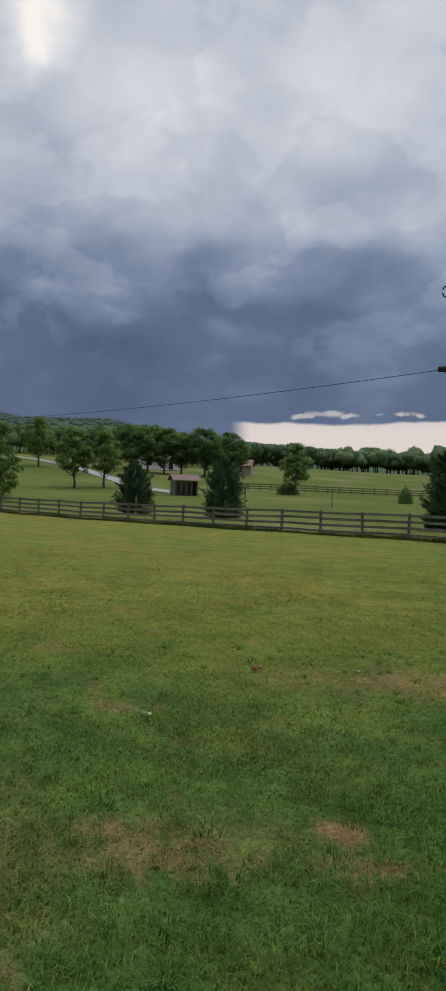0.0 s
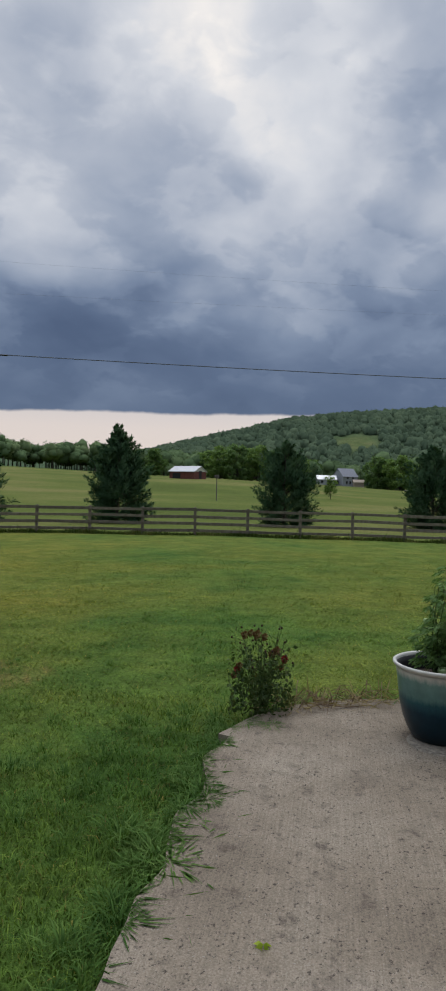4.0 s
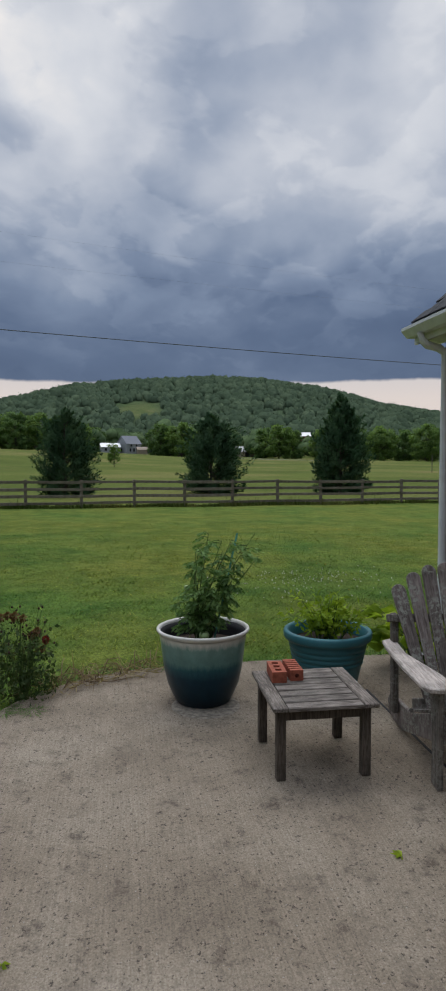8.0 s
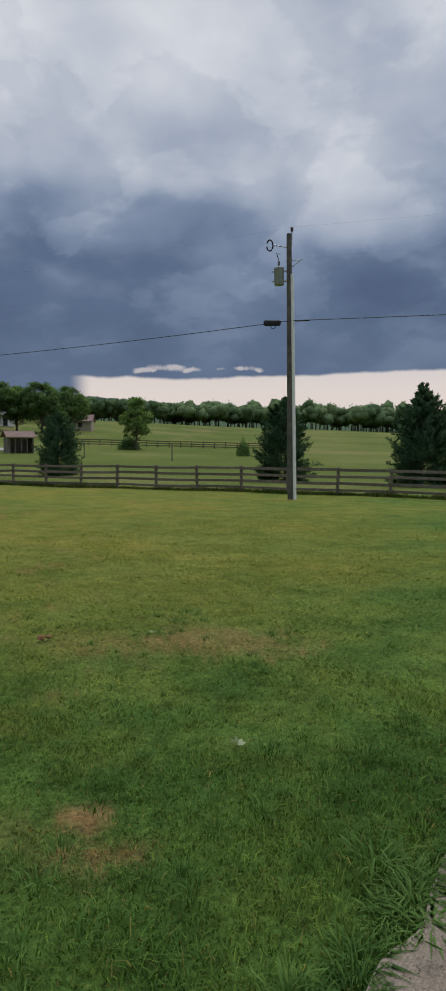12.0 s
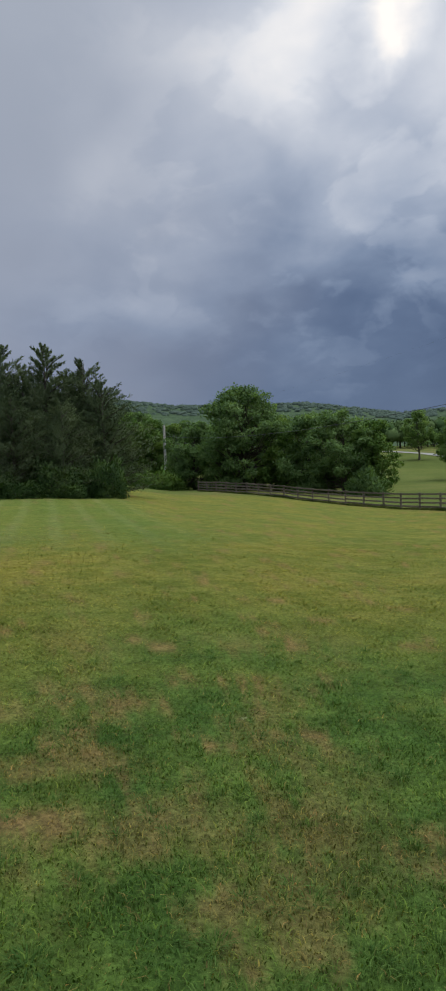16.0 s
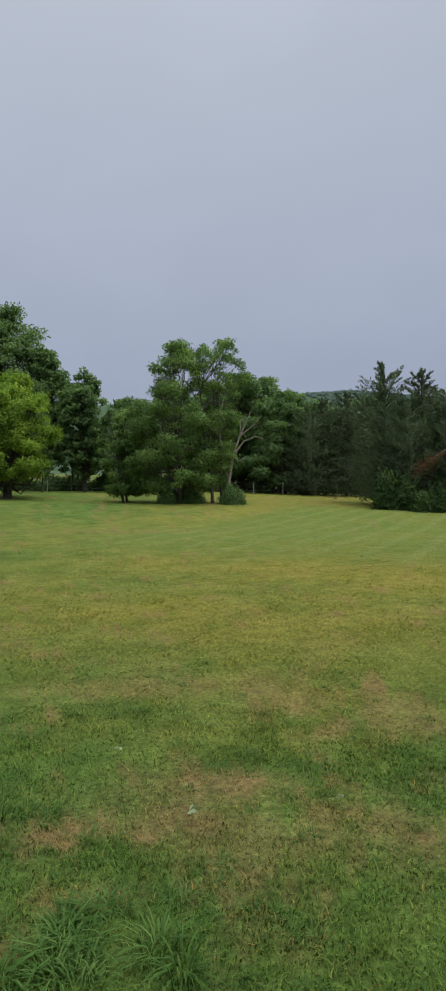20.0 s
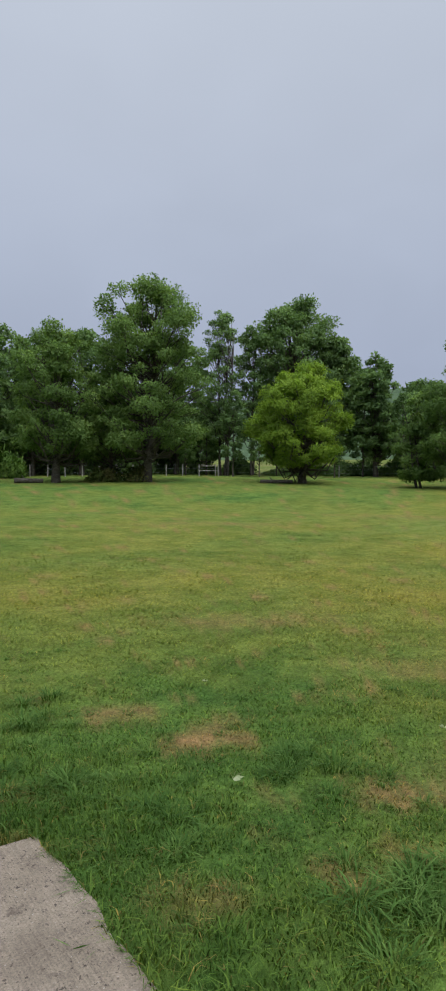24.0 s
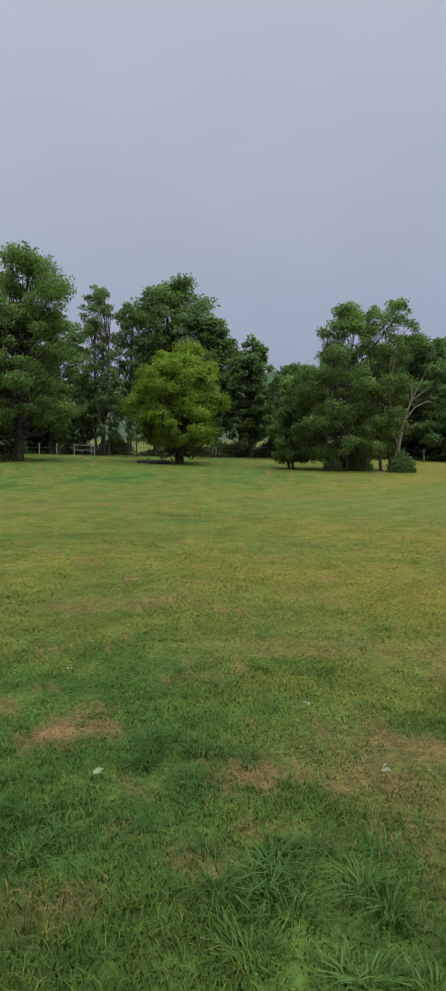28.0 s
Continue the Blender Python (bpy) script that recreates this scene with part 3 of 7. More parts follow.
# ---------------------------------------------------------------- lie of the land
RADII = (0, 6, 16, 31, 48, 65, 100, 130, 220, 350)
LAND = {
    -80: (-0.16, -0.26, -0.60, -1.00, -1.10, -1.15, -0.9, -0.8, -0.5, -0.2),
    -58: (-0.16, -0.26, -0.55, -0.90, -1.00, -1.05, -0.8, -0.5, 0.5, 2.0),
    -38: (-0.16, -0.26, -0.55, -0.83, -0.92, -0.90, -0.4, 0.5, 4.2, 6.6),
    -18: (-0.16, -0.26, -0.58, -0.85, -0.95, -0.80, 0.0, 0.9, 5.0, 10.6),
    0: (-0.16, -0.28, -0.60, -0.85, -1.12, -0.95, 0.2, 1.3, 7.0, 14.0),
    18: (-0.15, -0.22, -0.50, -0.80, -1.15, -1.10, 0.1, 2.0, 10.0, 17.0),
    36: (-0.14, -0.15, -0.12, -0.02, 0.25, 0.4, 0.75, 1.5, 6.0, 11.0),
    42: (-0.14, -0.14, -0.02, 0.3, 1.0, 1.35, 2.0, 3.0, 7.0, 13.0),
    50: (-0.14, -0.12, 0.08, 0.45, 1.3, 2.15, 3.1, 4.2, 8.0, 14.0),
    75: (-0.14, -0.10, 0.12, 0.8, 2.2, 3.35, 5.0, 7.0, 13.0, 21.0),
    100: (-0.14, -0.10, 0.18, 0.95, 2.6, 3.75, 5.4, 7.4, 13.5, 22.0),
    130: (-0.14, -0.10, 0.15, 0.85, 2.35, 3.4, 5.2, 7.2, 13.5, 22.0),
    280: (-0.16, -0.26, -0.60, -1.00, -1.10, -1.15, -0.9, -0.8, -0.5, -0.2),
}
HILL = ((-100, 1.0), (-88, 2.2), (-76, 3.27), (-71.6, 3.98), (-66.5, 5.34), (-60.7, 6.15), (-57, 6.27), (-50.6, 5.92), (-45.3, 5.32), (-40.6, 4.2), (-35.3, 2.96), (-29, 1.2), (-22, 0.0))
RIDGE = ((-80, 4.0), (-60, 3.0), (-30, 2.4), (-18, 2.8), (-5, 3.5), (3, 3.8), (10, 5.1), (17, 4.8), (25, 6.2), (36, 6.5), (48, 7.8), (60, 9.3),
         (75, 8.8), (100, 7.5), (130, 6.0), (280, 4.0))
SIDE = np.array((0.65, -0.76))       # from the lawn edge of the slab towards the house
RUN = np.array((0.76, 0.65))         # along the house


def step(x, a, b):
    t = np.clip((x - a) / (b - a), 0, 1)
    return t * t * (3 - 2 * t)


def bearing(x, y):
    az = np.degrees(np.arctan2(-(x - EYE[0]), y - EYE[1]))
    return np.where(az < -80, az + 360, az), np.hypot(x - EYE[0], y - EYE[1])


SLAB_END = ((-2.9, 5.13), (-1.2, 5.085), (-0.6, 5.05), (-0.27, 5.01), (-0.05, 4.90), (0.13, 4.76), (0.25, 4.65), (0.35, 4.54), (0.43, 4.43), (0.50, 4.28), (0.57, 4.09))


def slab_side(s):
    """How far the slab's lawn edge lies out, along the house."""
    return 0.603 - 0.013 * s + 0.012 * step(-s, 0.0, 1.5) + 0.030 * np.sin(9.0 * (s - 2.83)) * step(s, 1.0, 2.6) + 0.014 * np.sin(7.3 * s) + 0.008 * np.sin(19.0 * s)


def slab_gap(x, y):
    """Distance out from the slab's edge, negative on the slab."""
    n = -0.65 * x + 0.76 * y
    s = 0.76 * x + 0.65 * y
    end = np.interp(n, *np.array(SLAB_END).T)
    return np.maximum(np.maximum(n - slab_side(s), -2.9 - s), np.maximum(s - end, -2.9 - n))


def in_patio(x, y, grow=0.0):
    return slab_gap(x, y) < grow


def land_height(x, y):
    x, y = np.asarray(x, float), np.asarray(y, float)
    az, r = bearing(x, y)
    keys = np.array(list(LAND), float)
    table = np.array(list(LAND.values()))
    lr = np.log1p(np.clip(r, 0, 350))
    cols = np.stack([np.interp(lr, np.log1p(np.array(RADII)), row) for row in table], -1)
    i = np.clip(np.searchsorted(keys, az) - 1, 0, len(keys) - 2)
    t = np.clip((az - keys[i]) / (keys[i + 1] - keys[i]), 0, 1)
    t = t * t * (3 - 2 * t) * 0.5 + t * 0.5
    z = np.take_along_axis(cols, i[..., None], -1)[..., 0] * (1 - t) + np.take_along_axis(cols, i[..., None] + 1, -1)[..., 0] * t
    hill = 1120 * np.tan(np.radians(np.interp(az, *np.array(HILL).T))) * step(r, 430, 1120)
    ridge = np.interp(az, *np.array(RIDGE).T)
    z = z + np.maximum(hill, (1500 * np.tan(np.radians(ridge)) - 12) * step(r, 560, 1500))
    z = z + 0.03 * np.sin(x * 0.7 + 1.1) * np.sin(y * 0.6 + 0.4) * step(r, 4, 12)
    out = slab_gap(x, y)
    return np.where(out < 0.6, np.minimum(z, np.where(out < -0.05, -0.24, -0.146 + 0.10 * np.maximum(out, 0))), z)


def on_land(az, d, sink=0.0):
    x, y = polar(az, d)
    return x, y, float(land_height(x, y)) - sink


# bare and dry spots in the turf: place, half-widths, strength
DRY = ((0.56, 3.14, 0.16, 0.14, 1.0), (0.61, 2.85, 0.22, 0.12, 0.8), (-0.25, 2.92, 0.55, 0.22, 0.6), (-0.52, 3.07, 0.3, 0.18, 0.6), (1.86, 5.75, 0.75, 0.5, 0.7), (1.1, 5.9, 0.9, 0.4, 0.35), (-2.3, 2.13, 0.35, 0.2, 0.9),
       (-3.84, 2.97, 0.3, 0.15, 0.7), (-3.4, 1.32, 0.4, 0.2, 0.7), (-4.25, -1.43, 0.36, 0.2, 0.95), (-3.79, -0.69, 0.34, 0.2, 0.95), (-2.14, -0.58, 0.22, 0.16, 0.6), (-2.38, 0.02, 0.16, 0.14, 0.7), (-3.14, 0.43, 0.25, 0.16, 0.8), (-3.1, 0.9, 0.35, 0.3, 0.8),
       (-2.55, 0.35, 0.2, 0.15, 0.5), (-13.9, 9.6, 0.8, 0.25, 0.9), (-9.8, 8.9, 0.6, 0.2, 0.9), (-5.6, 1.2, 1.0, 0.35, 0.5), (-7.5, -0.8, 1.2, 0.4, 0.5), (-2.7, 2.7, 0.5, 0.2, 0.5),
       (-1.7, 2.45, 0.4, 0.25, 0.5), (-26, 5.0, 4.0, 1.0, 0.5), (-22, -3.0, 3.0, 0.8, 0.4), (-1.0, 2.2, 0.35, 0.3, 0.6), (-15, 12.5, 2.5, 0.4, 0.4))


def rough_noise(x, y, s):
    """Cheap smooth noise, -1 to 1."""
    return (np.sin(x * 1.7 * s + 2.3 * np.sin(y * 0.9 * s + 0.5)) + np.sin(y * 1.9 * s + 1.7 * np.sin(x * 1.1 * s + 2.1)) + np.sin((x + y) * 2.9 * s + 1.3 * np.sin((x - y) * 2.3 * s))) / 3


def turf_state(x, y):
    az, r = bearing(x, y)
    dry = np.zeros_like(x)
    grit = rough_noise(x, y, 9.0) * 0.7 + rough_noise(x, y, 23.0) * 0.5
    for cx, cy, a, b, k in DRY:
        th = math.atan2(cy, cx - EYE[0])
        u = (x - cx) * math.cos(th) + (y - cy) * math.sin(th)
        v = -(x - cx) * math.sin(th) + (y - cy) * math.cos(th)
        near = (np.abs(u) < 3 * b) & (np.abs(v) < 3 * a)
        q = (u[near] / b) ** 2 + (v[near] / a) ** 2 + 1.3 * grit[near]
        dry[near] = np.maximum(dry[near], k * 0.9 * step(-q, -1.5, 0.1))
    dry = np.maximum(dry, 0.62 * step(rough_noise(x, y, 2.2) + 0.7 * grit, 0.42, 1.1) * step(r, 2.0, 4.0) * step(az, -25, 15))
    scorched = step(az, 12, 30) * step(-az, -88, -70) * step(r, 1.8, 3.0) * step(-r, -9.0, -5.0)
    dry = np.maximum(dry, 0.50 * scorched * step(rough_noise(x, y, 1.3) + 0.8 * grit, -0.1, 0.9))
    yellow = 0.17 - 0.17 * step(-r, -6.0, -3.0) + 0.48 * step(r, 4.5, 11.0) * step(az, -46, -8) + 0.14 * step(r, 6, 16) * step(-az, 25, 55) + 0.05 * step(r, 4, 8) * step(az, 45, 70) + 0.16 * step(r, 3.0, 6.0) * step(az, 30, 55) * step(-az, -92, -68) - 0.27 * step(r, 8, 15) * step(az, 68, 86) - 0.23 * step(r, 24, 40) * step(az, 62, 80) + 0.18 * rough_noise(x, y, 0.5) + 0.12 * rough_noise(x, y, 3.1)
    return np.clip(dry, 0, 1), np.clip(yellow, 0, 1)


def build_land():
    azs = np.concatenate([np.arange(-95, 130, 0.5), np.arange(130, 265, 3.0)])
    rs = np.concatenate([[0.25, 0.7], np.geomspace(1.1, 3200, 165)])
    A, R = np.meshgrid(np.radians(azs), rs)
    X, Y = EYE[0] - np.sin(A) * R, EYE[1] + np.cos(A) * R
    Z = land_height(X, Y)
    n, k = len(azs), len(rs)
    V = np.concatenate([np.stack([X, Y, Z], -1).reshape(-1, 3), [[EYE[0], EYE[1], -0.24]]])
    i, j = np.meshgrid(np.arange(k - 1), np.arange(n), indexing="ij")
    jj = (j + 1) % n
    F = np.stack([i * n + j, (i + 1) * n + j, (i + 1) * n + jj, i * n + jj], -1).reshape(-1, 4)
    x, y = V[:, 0], V[:, 1]
    az, r = bearing(x, y)
    dry, yellow = turf_state(x, y)
    pasture = step(r, 70, 95) * step(-az, -45, -36) + step(0.62 * x + 0.785 * y, 31.5, 33.5) * step(-az, -38, -30)
    pasture = np.clip(pasture + step(r, 66, 72), 0, 1)
    clearing = np.exp(-(((az + 50.8) / 1.9) ** 4) - (((r - 742) / 52) ** 4))
    forest = np.clip(step(r, 480, 560) - 0.55 * clearing, 0, 1)
    me = fast_mesh("ground", V, F, M_GROUND, True, {"dry": dry, "yellow": yellow, "pasture": pasture, "forest": forest})
    tagged(new("ground", me), "mown lawn and pasture running out to wooded hills", "lawn", kind="structure")


build_land()


# ---------------------------------------------------------------- patio slab
def build_patio():
    at = lambda along, out: RUN * along - SIDE * out
    pts = [at(s, float(slab_side(s))) for s in np.linspace(-2.88, 4.05, 120)]
    pts += [at(s + 0.01 * math.sin(8.3 * n), n) for n, s in zip(np.linspace(0.585, -2.9, 60), np.interp(np.linspace(0.585, -2.9, 60), *np.array(SLAB_END).T))]
    pts.append(at(-2.9, -2.9))
    bm = bmesh.new()
    top = [bm.verts.new((p[0], p[1], PATIO_Z)) for p in pts]
    face = bm.faces.new(top)
    if face.calc_area() and face.normal.z < 0:
        face.normal_flip()
    low = bmesh.ops.extrude_face_region(bm, geom=[face])
    for v in [g for g in low["geom"] if isinstance(g, bmesh.types.BMVert)]:
        v.co.z -= 0.11
    bmesh.ops.recalc_face_normals(bm, faces=bm.faces)
    slab = new("patio", bm_mesh("patio", bm, M_CONCRETE))
    tagged(slab, "stained broom-finished concrete patio slab edged with grass", "patio", kind="structure")
    # sawn joint beside the table
    a, b = np.array((4.36, 1.23)), np.array((3.84, 0.79))
    d = (b - a) / np.linalg.norm(b - a)
    L = 3.2
    part("joint", box_mesh("joint", (L, 0.014, 0.004), M_DARK, 0, pose(0, 0, 0)), slab, "dark open control joint",
         pose(a[0] + d[0] * (L / 2 - 0.25), a[1] + d[1] * (L / 2 - 0.25), PATIO_Z + 0.001, 0, 0, math.degrees(math.atan2(d[1], d[0]))))
    # pale ring left by a saucer, beside the glazed pot
    part("saucer_mark", lathe("saucer_mark", [(0.0, 0.003), (0.17, 0.003), (0.195, 0.004), (0.215, 0.002)], M_MARK, 36), slab, "pale ring stain",
         pose(3.735, 2.150, PATIO_Z))


M_MARK = plain("pale_stain", (0.235, 0.205, 0.165), 0.95, vary=0.5, scale=30.0)
build_patio()


# ---------------------------------------------------------------- house corner
def build_house():
    # local frame: x along the wall (from its east corner towards the west), y out of the wall to the lawn, z up
    ang = math.degrees(math.atan2(-RUN[1], -RUN[0]))
    corner = RUN * 5.26 - SIDE * -2.86
    m = pose(corner[0], corner[1], PATIO_Z - 0.1, 0, 0, ang)
    out = m.to_3x3() @ Vector((0, 1, 0))
    flip = 1 if out.to_2d().dot(Vector((-0.65, 0.76))) > 0 else -1
    house = thing("house", m, "red brick house with white gutter and dark shingle roof", "house")
    W, D, H, BACK = 12.0, 8.0, 2.62, 0.06
    wall = part("wall", box_mesh("wall", (W, D, H), M_MORTAR, 0, pose(W / 2 + BACK, -flip * D / 2, H / 2)), house)
    brick = box_mesh("brick", (0.193, 0.06, 0.056), M_WALLBRICK, 0.004)
    for row in range(37):
        for col in range(4):
            x = 0.10 + col * 0.204 + (0.1 if row % 2 else 0.0)
            part("brick", brick, wall, "", pose(x + BACK, flip * 0.004, 0.04 + row * 0.0685))
    # the rest of the brickwork along the wall
    corner_of = np.array([(sx, sy, sz) for sx in (-0.5, 0.5) for sy in (-0.5, 0.5) for sz in (-0.5, 0.5)])
    sides = np.array([(0, 1, 3, 2), (4, 6, 7, 5), (0, 4, 5, 1), (2, 3, 7, 6), (0, 2, 6, 4), (1, 5, 7, 3)])
    rows, cols = np.meshgrid(np.arange(37), np.arange(4, 57), indexing="ij")
    rows, cols = rows.ravel(), cols.ravel()
    P = np.stack([0.10 + cols * 0.204 + 0.1 * (rows % 2) + BACK, np.full(len(rows), flip * 0.004), 0.04 + rows * 0.0685], 1)
    V = (P[:, None] + corner_of[None] * (0.193, 0.06, 0.056)).reshape(-1, 3)
    F = (sides[None] + 8 * np.arange(len(P))[:, None, None]).reshape(-1, 4)
    rest = part("brickwork", fast_mesh("brickwork", V, F, M_WALLBRICK), wall)
    rest["kind"] = "stuff"
    header = box_mesh("brick_end", (0.06, 0.193, 0.056), M_WALLBRICK, 0.004)
    for row in range(37):
        for col in range(2):
            part("brick", header, wall, "", pose(BACK - 0.004, -flip * (0.12 + col * 0.204 + (0.1 if row % 2 else 0.0)), 0.04 + row * 0.0685))
    # roof: eave along the lawn side, gable end at the east corner
    eave, rise, ov = 0.215, 0.82, 0.10
    z0 = H + 0.07
    bm = bmesh.new()
    zr = z0 + 0.075
    for y0, y1, za, zb in ((eave + 0.03, -D / 2, zr - 0.03 * rise, zr + (D / 2 + eave) * rise), (-D - eave, -D / 2, zr, zr + (D / 2 + eave) * rise)):
        vs = [bm.verts.new((x, flip * y, z)) for x, y, z in ((-ov, y0, za), (W + ov, y0, za), (W + ov, y1, zb), (-ov, y1, zb))]
        f = bm.faces.new(vs)
        ex = bmesh.ops.extrude_face_region(bm, geom=[f])
        for v in [g for g in ex["geom"] if isinstance(g, bmesh.types.BMVert)]:
            v.co.z -= 0.05
    bmesh.ops.recalc_face_normals(bm, faces=bm.faces)
    part("roof", bm_mesh("roof", bm, M_SHINGLE), house, "dark grey shingle roof")
    # shingle courses near the visible corner
    tab = box_mesh("shingle", (0.32, 0.15, 0.012), M_SHINGLE, 0.003)
    slope = math.degrees(math.atan(rise))
    for row in range(12):
        for col in range(6):
            y = eave - 0.03 - row * 0.105
            part("shingle", tab, house, "", pose(-ov + 0.17 + col * 0.33 + (0.16 if row % 2 else 0), flip * y, zr + (eave - y) * rise + 0.012, flip * -slope, 0, 0))
    part("fascia", box_mesh("fascia", (W + 0.2, 0.025, 0.13), M_WHITE, 0.003, pose(W / 2, flip * (eave - 0.02), z0 - 0.045)), house, "white fascia board")
    part("soffit", box_mesh("soffit", (W + 0.1, eave - 0.03, 0.02), M_WHITE, 0, pose(W / 2, flip * (eave / 2), z0 - 0.10)), house)
    # rake board on the gable end
    L = (D / 2 + eave) / math.cos(radians(slope))
    part("rake_board", box_mesh("rake_board", (0.03, L, 0.14), M_WHITE, 0.003), house, "",
         pose(-ov + 0.02, flip * (eave - (D / 2 + eave) / 2), zr + (D / 2 + eave) * rise / 2 - 0.12, flip * -slope, 0, 0))
    # gutter: an open trough with a rolled lip
    prof = [(0.0, 0.0), (0.0, -0.072), (0.06, -0.072), (0.085, -0.045), (0.108, -0.018), (0.108, 0.005), (0.096, 0.005), (0.092, -0.018), (0.075, -0.042), (0.052, -0.062), (0.012, -0.062), (0.012, 0.0)]
    bm = bmesh.new()
    rows = [[bm.verts.new((x, flip * (eave + y), z0 + 0.01 + z)) for y, z in prof] for x in (-ov, W + ov)]
    for i in range(len(prof)):
        j = (i + 1) % len(prof)
        bm.faces.new((rows[0][i], rows[0][j], rows[1][j], rows[1][i]))
    bm.faces.new(rows[0]), bm.faces.new(rows[1])
    bmesh.ops.recalc_face_normals(bm, faces=bm.faces)
    part("gutter", bm_mesh("gutter", bm, M_GUTTER), house, "white aluminium gutter")
    # downspout with its two elbows
    spx = 0.17
    path = [(spx, flip * (eave + 0.06), z0 - 0.06), (spx, flip * (eave + 0.055), z0 - 0.115), (spx, flip * (eave + 0.01), z0 - 0.155), (spx, flip * 0.13, z0 - 0.175), (spx, flip * 0.08, z0 - 0.21), (spx, flip * 0.07, z0 - 0.29), (spx, flip * 0.07, 0.25), (spx, flip * 0.09, 0.13), (spx, flip * 0.25, 0.08)]
    V, F = tube(path, 0.032, 10)
    part("downspout", fast_mesh("downspout", V, F, M_GUTTER, True), house, "white downspout with elbows")


build_house()


# ---------------------------------------------------------------- board fence
def fence_line():
    """Post places along the fence, from its far end to where it passes behind the house."""
    u = np.array((0.783, -0.622))
    bend = np.array((-17.7, 53.2))
    d = np.array((0.872, -0.490))
    n_far = 14
    pts = [bend - d * 2.44 * k for k in range(n_far, 0, -1)]
    pts += [bend + u * 2.44 * k for k in range(0, 34)]
    return np.array(pts)


def build_fence():
    pts = fence_line()
    rng = np.random.default_rng(8)
    fence = thing("board_fence", None, "weathered grey four-board farm fence along the lawn", "fence")
    post = box_mesh("post", (0.13, 0.12, 1.55), M_FENCE, 0.012, pose(0, 0, 0.775))
    boards = [box_mesh("board", (2.50, 0.032, 0.135), M_FENCE, 0.006), box_mesh("board", (2.50, 0.030, 0.12), M_FENCE, 0.006)]
    for k, p in enumerate(pts):
        z = float(land_height(*p))
        a, b = pts[max(k - 1, 0)], pts[min(k + 1, len(pts) - 1)]
        ang = math.degrees(math.atan2(b[1] - a[1], b[0] - a[0]))
        part("post", post, fence, "", pose(p[0], p[1], z - 0.25, rng.normal() * 0.8, rng.normal() * 0.8, ang + rng.normal() * 2))
        if k + 1 == len(pts):
            break
        q = pts[k + 1]
        zq = float(land_height(*q))
        mid, run = (p + q) / 2, np.linalg.norm(q - p)
        ang = math.atan2(q[1] - p[1], q[0] - p[0])
        pitch = -math.degrees(math.atan2(zq - z, run))
        nx, ny = math.sin(ang), -math.cos(ang)
        for h in (1.19, 0.87, 0.55, 0.24):
            dz = rng.normal() * 0.012
            part("board", boards[int(rng.random() < 0.5)], fence, "",
                 pose(mid[0] + nx * 0.072, mid[1] + ny * 0.072, (z + zq) / 2 + h + dz, 0, pitch + rng.normal() * 0.25, math.degrees(ang)))


build_fence()


def build_fence_weeds():
    rng = np.random.default_rng(5)
    pts = fence_line()
    n = 52000
    k = rng.integers(0, len(pts) - 1, n)
    t = rng.random(n)[:, None]
    P = pts[k] * (1 - t) + pts[k + 1] * t
    d = unit(pts[k + 1] - pts[k])
    side = np.stack([-d[:, 1], d[:, 0]], 1)
    P = P + side * rng.normal(0.05, 0.22, n)[:, None]
    lump = 0.5 + 0.5 * rough_noise(P[:, 0], P[:, 1], 0.9)
    keep = rng.random(n) < 0.35 + 0.65 * lump
    P, lump = P[keep], lump[keep]
    n = len(P)
    B = np.stack([P[:, 0], P[:, 1], land_height(P[:, 0], P[:, 1]) - 0.02], 1)
    A = np.stack([rng.normal(0, 0.45, n), rng.normal(0, 0.45, n), np.ones(n)], 1)
    V, F = leaf_cards(rng, B, A, (0.12 + 0.28 * lump * rng.random(n)) * (1 + 0.9 * (rng.random(n) < 0.03)), rng.uniform(0.02, 0.05, n))
    tagged(new("fence_weeds", fast_mesh("fence_weeds", V, F, M_WEED)), "unmown weeds and dry stalks under the fence", "weeds", kind="stuff")


build_fence_weeds()


# ---------------------------------------------------------------- utility poles and wires
M_CABLE = plain("cable_sheath", (0.085, 0.092, 0.108), 0.7)
M_PALEPIPE = plain("pale_conduit", (0.80, 0.80, 0.79), 0.5, vary=0.12)


def wire_between(name, a, b, sag, r, label):
    t = np.linspace(0, 1, 40)
    P = np.outer(1 - t, a) + np.outer(t, b)
    P[:, 2] -= sag * 4 * t * (1 - t)
    V, F = tube(P, r, 5)
    return tagged(new(name, fast_mesh(name, V, F, M_CABLE if r > 0.01 else M_WIRE, True)), label, "power line")


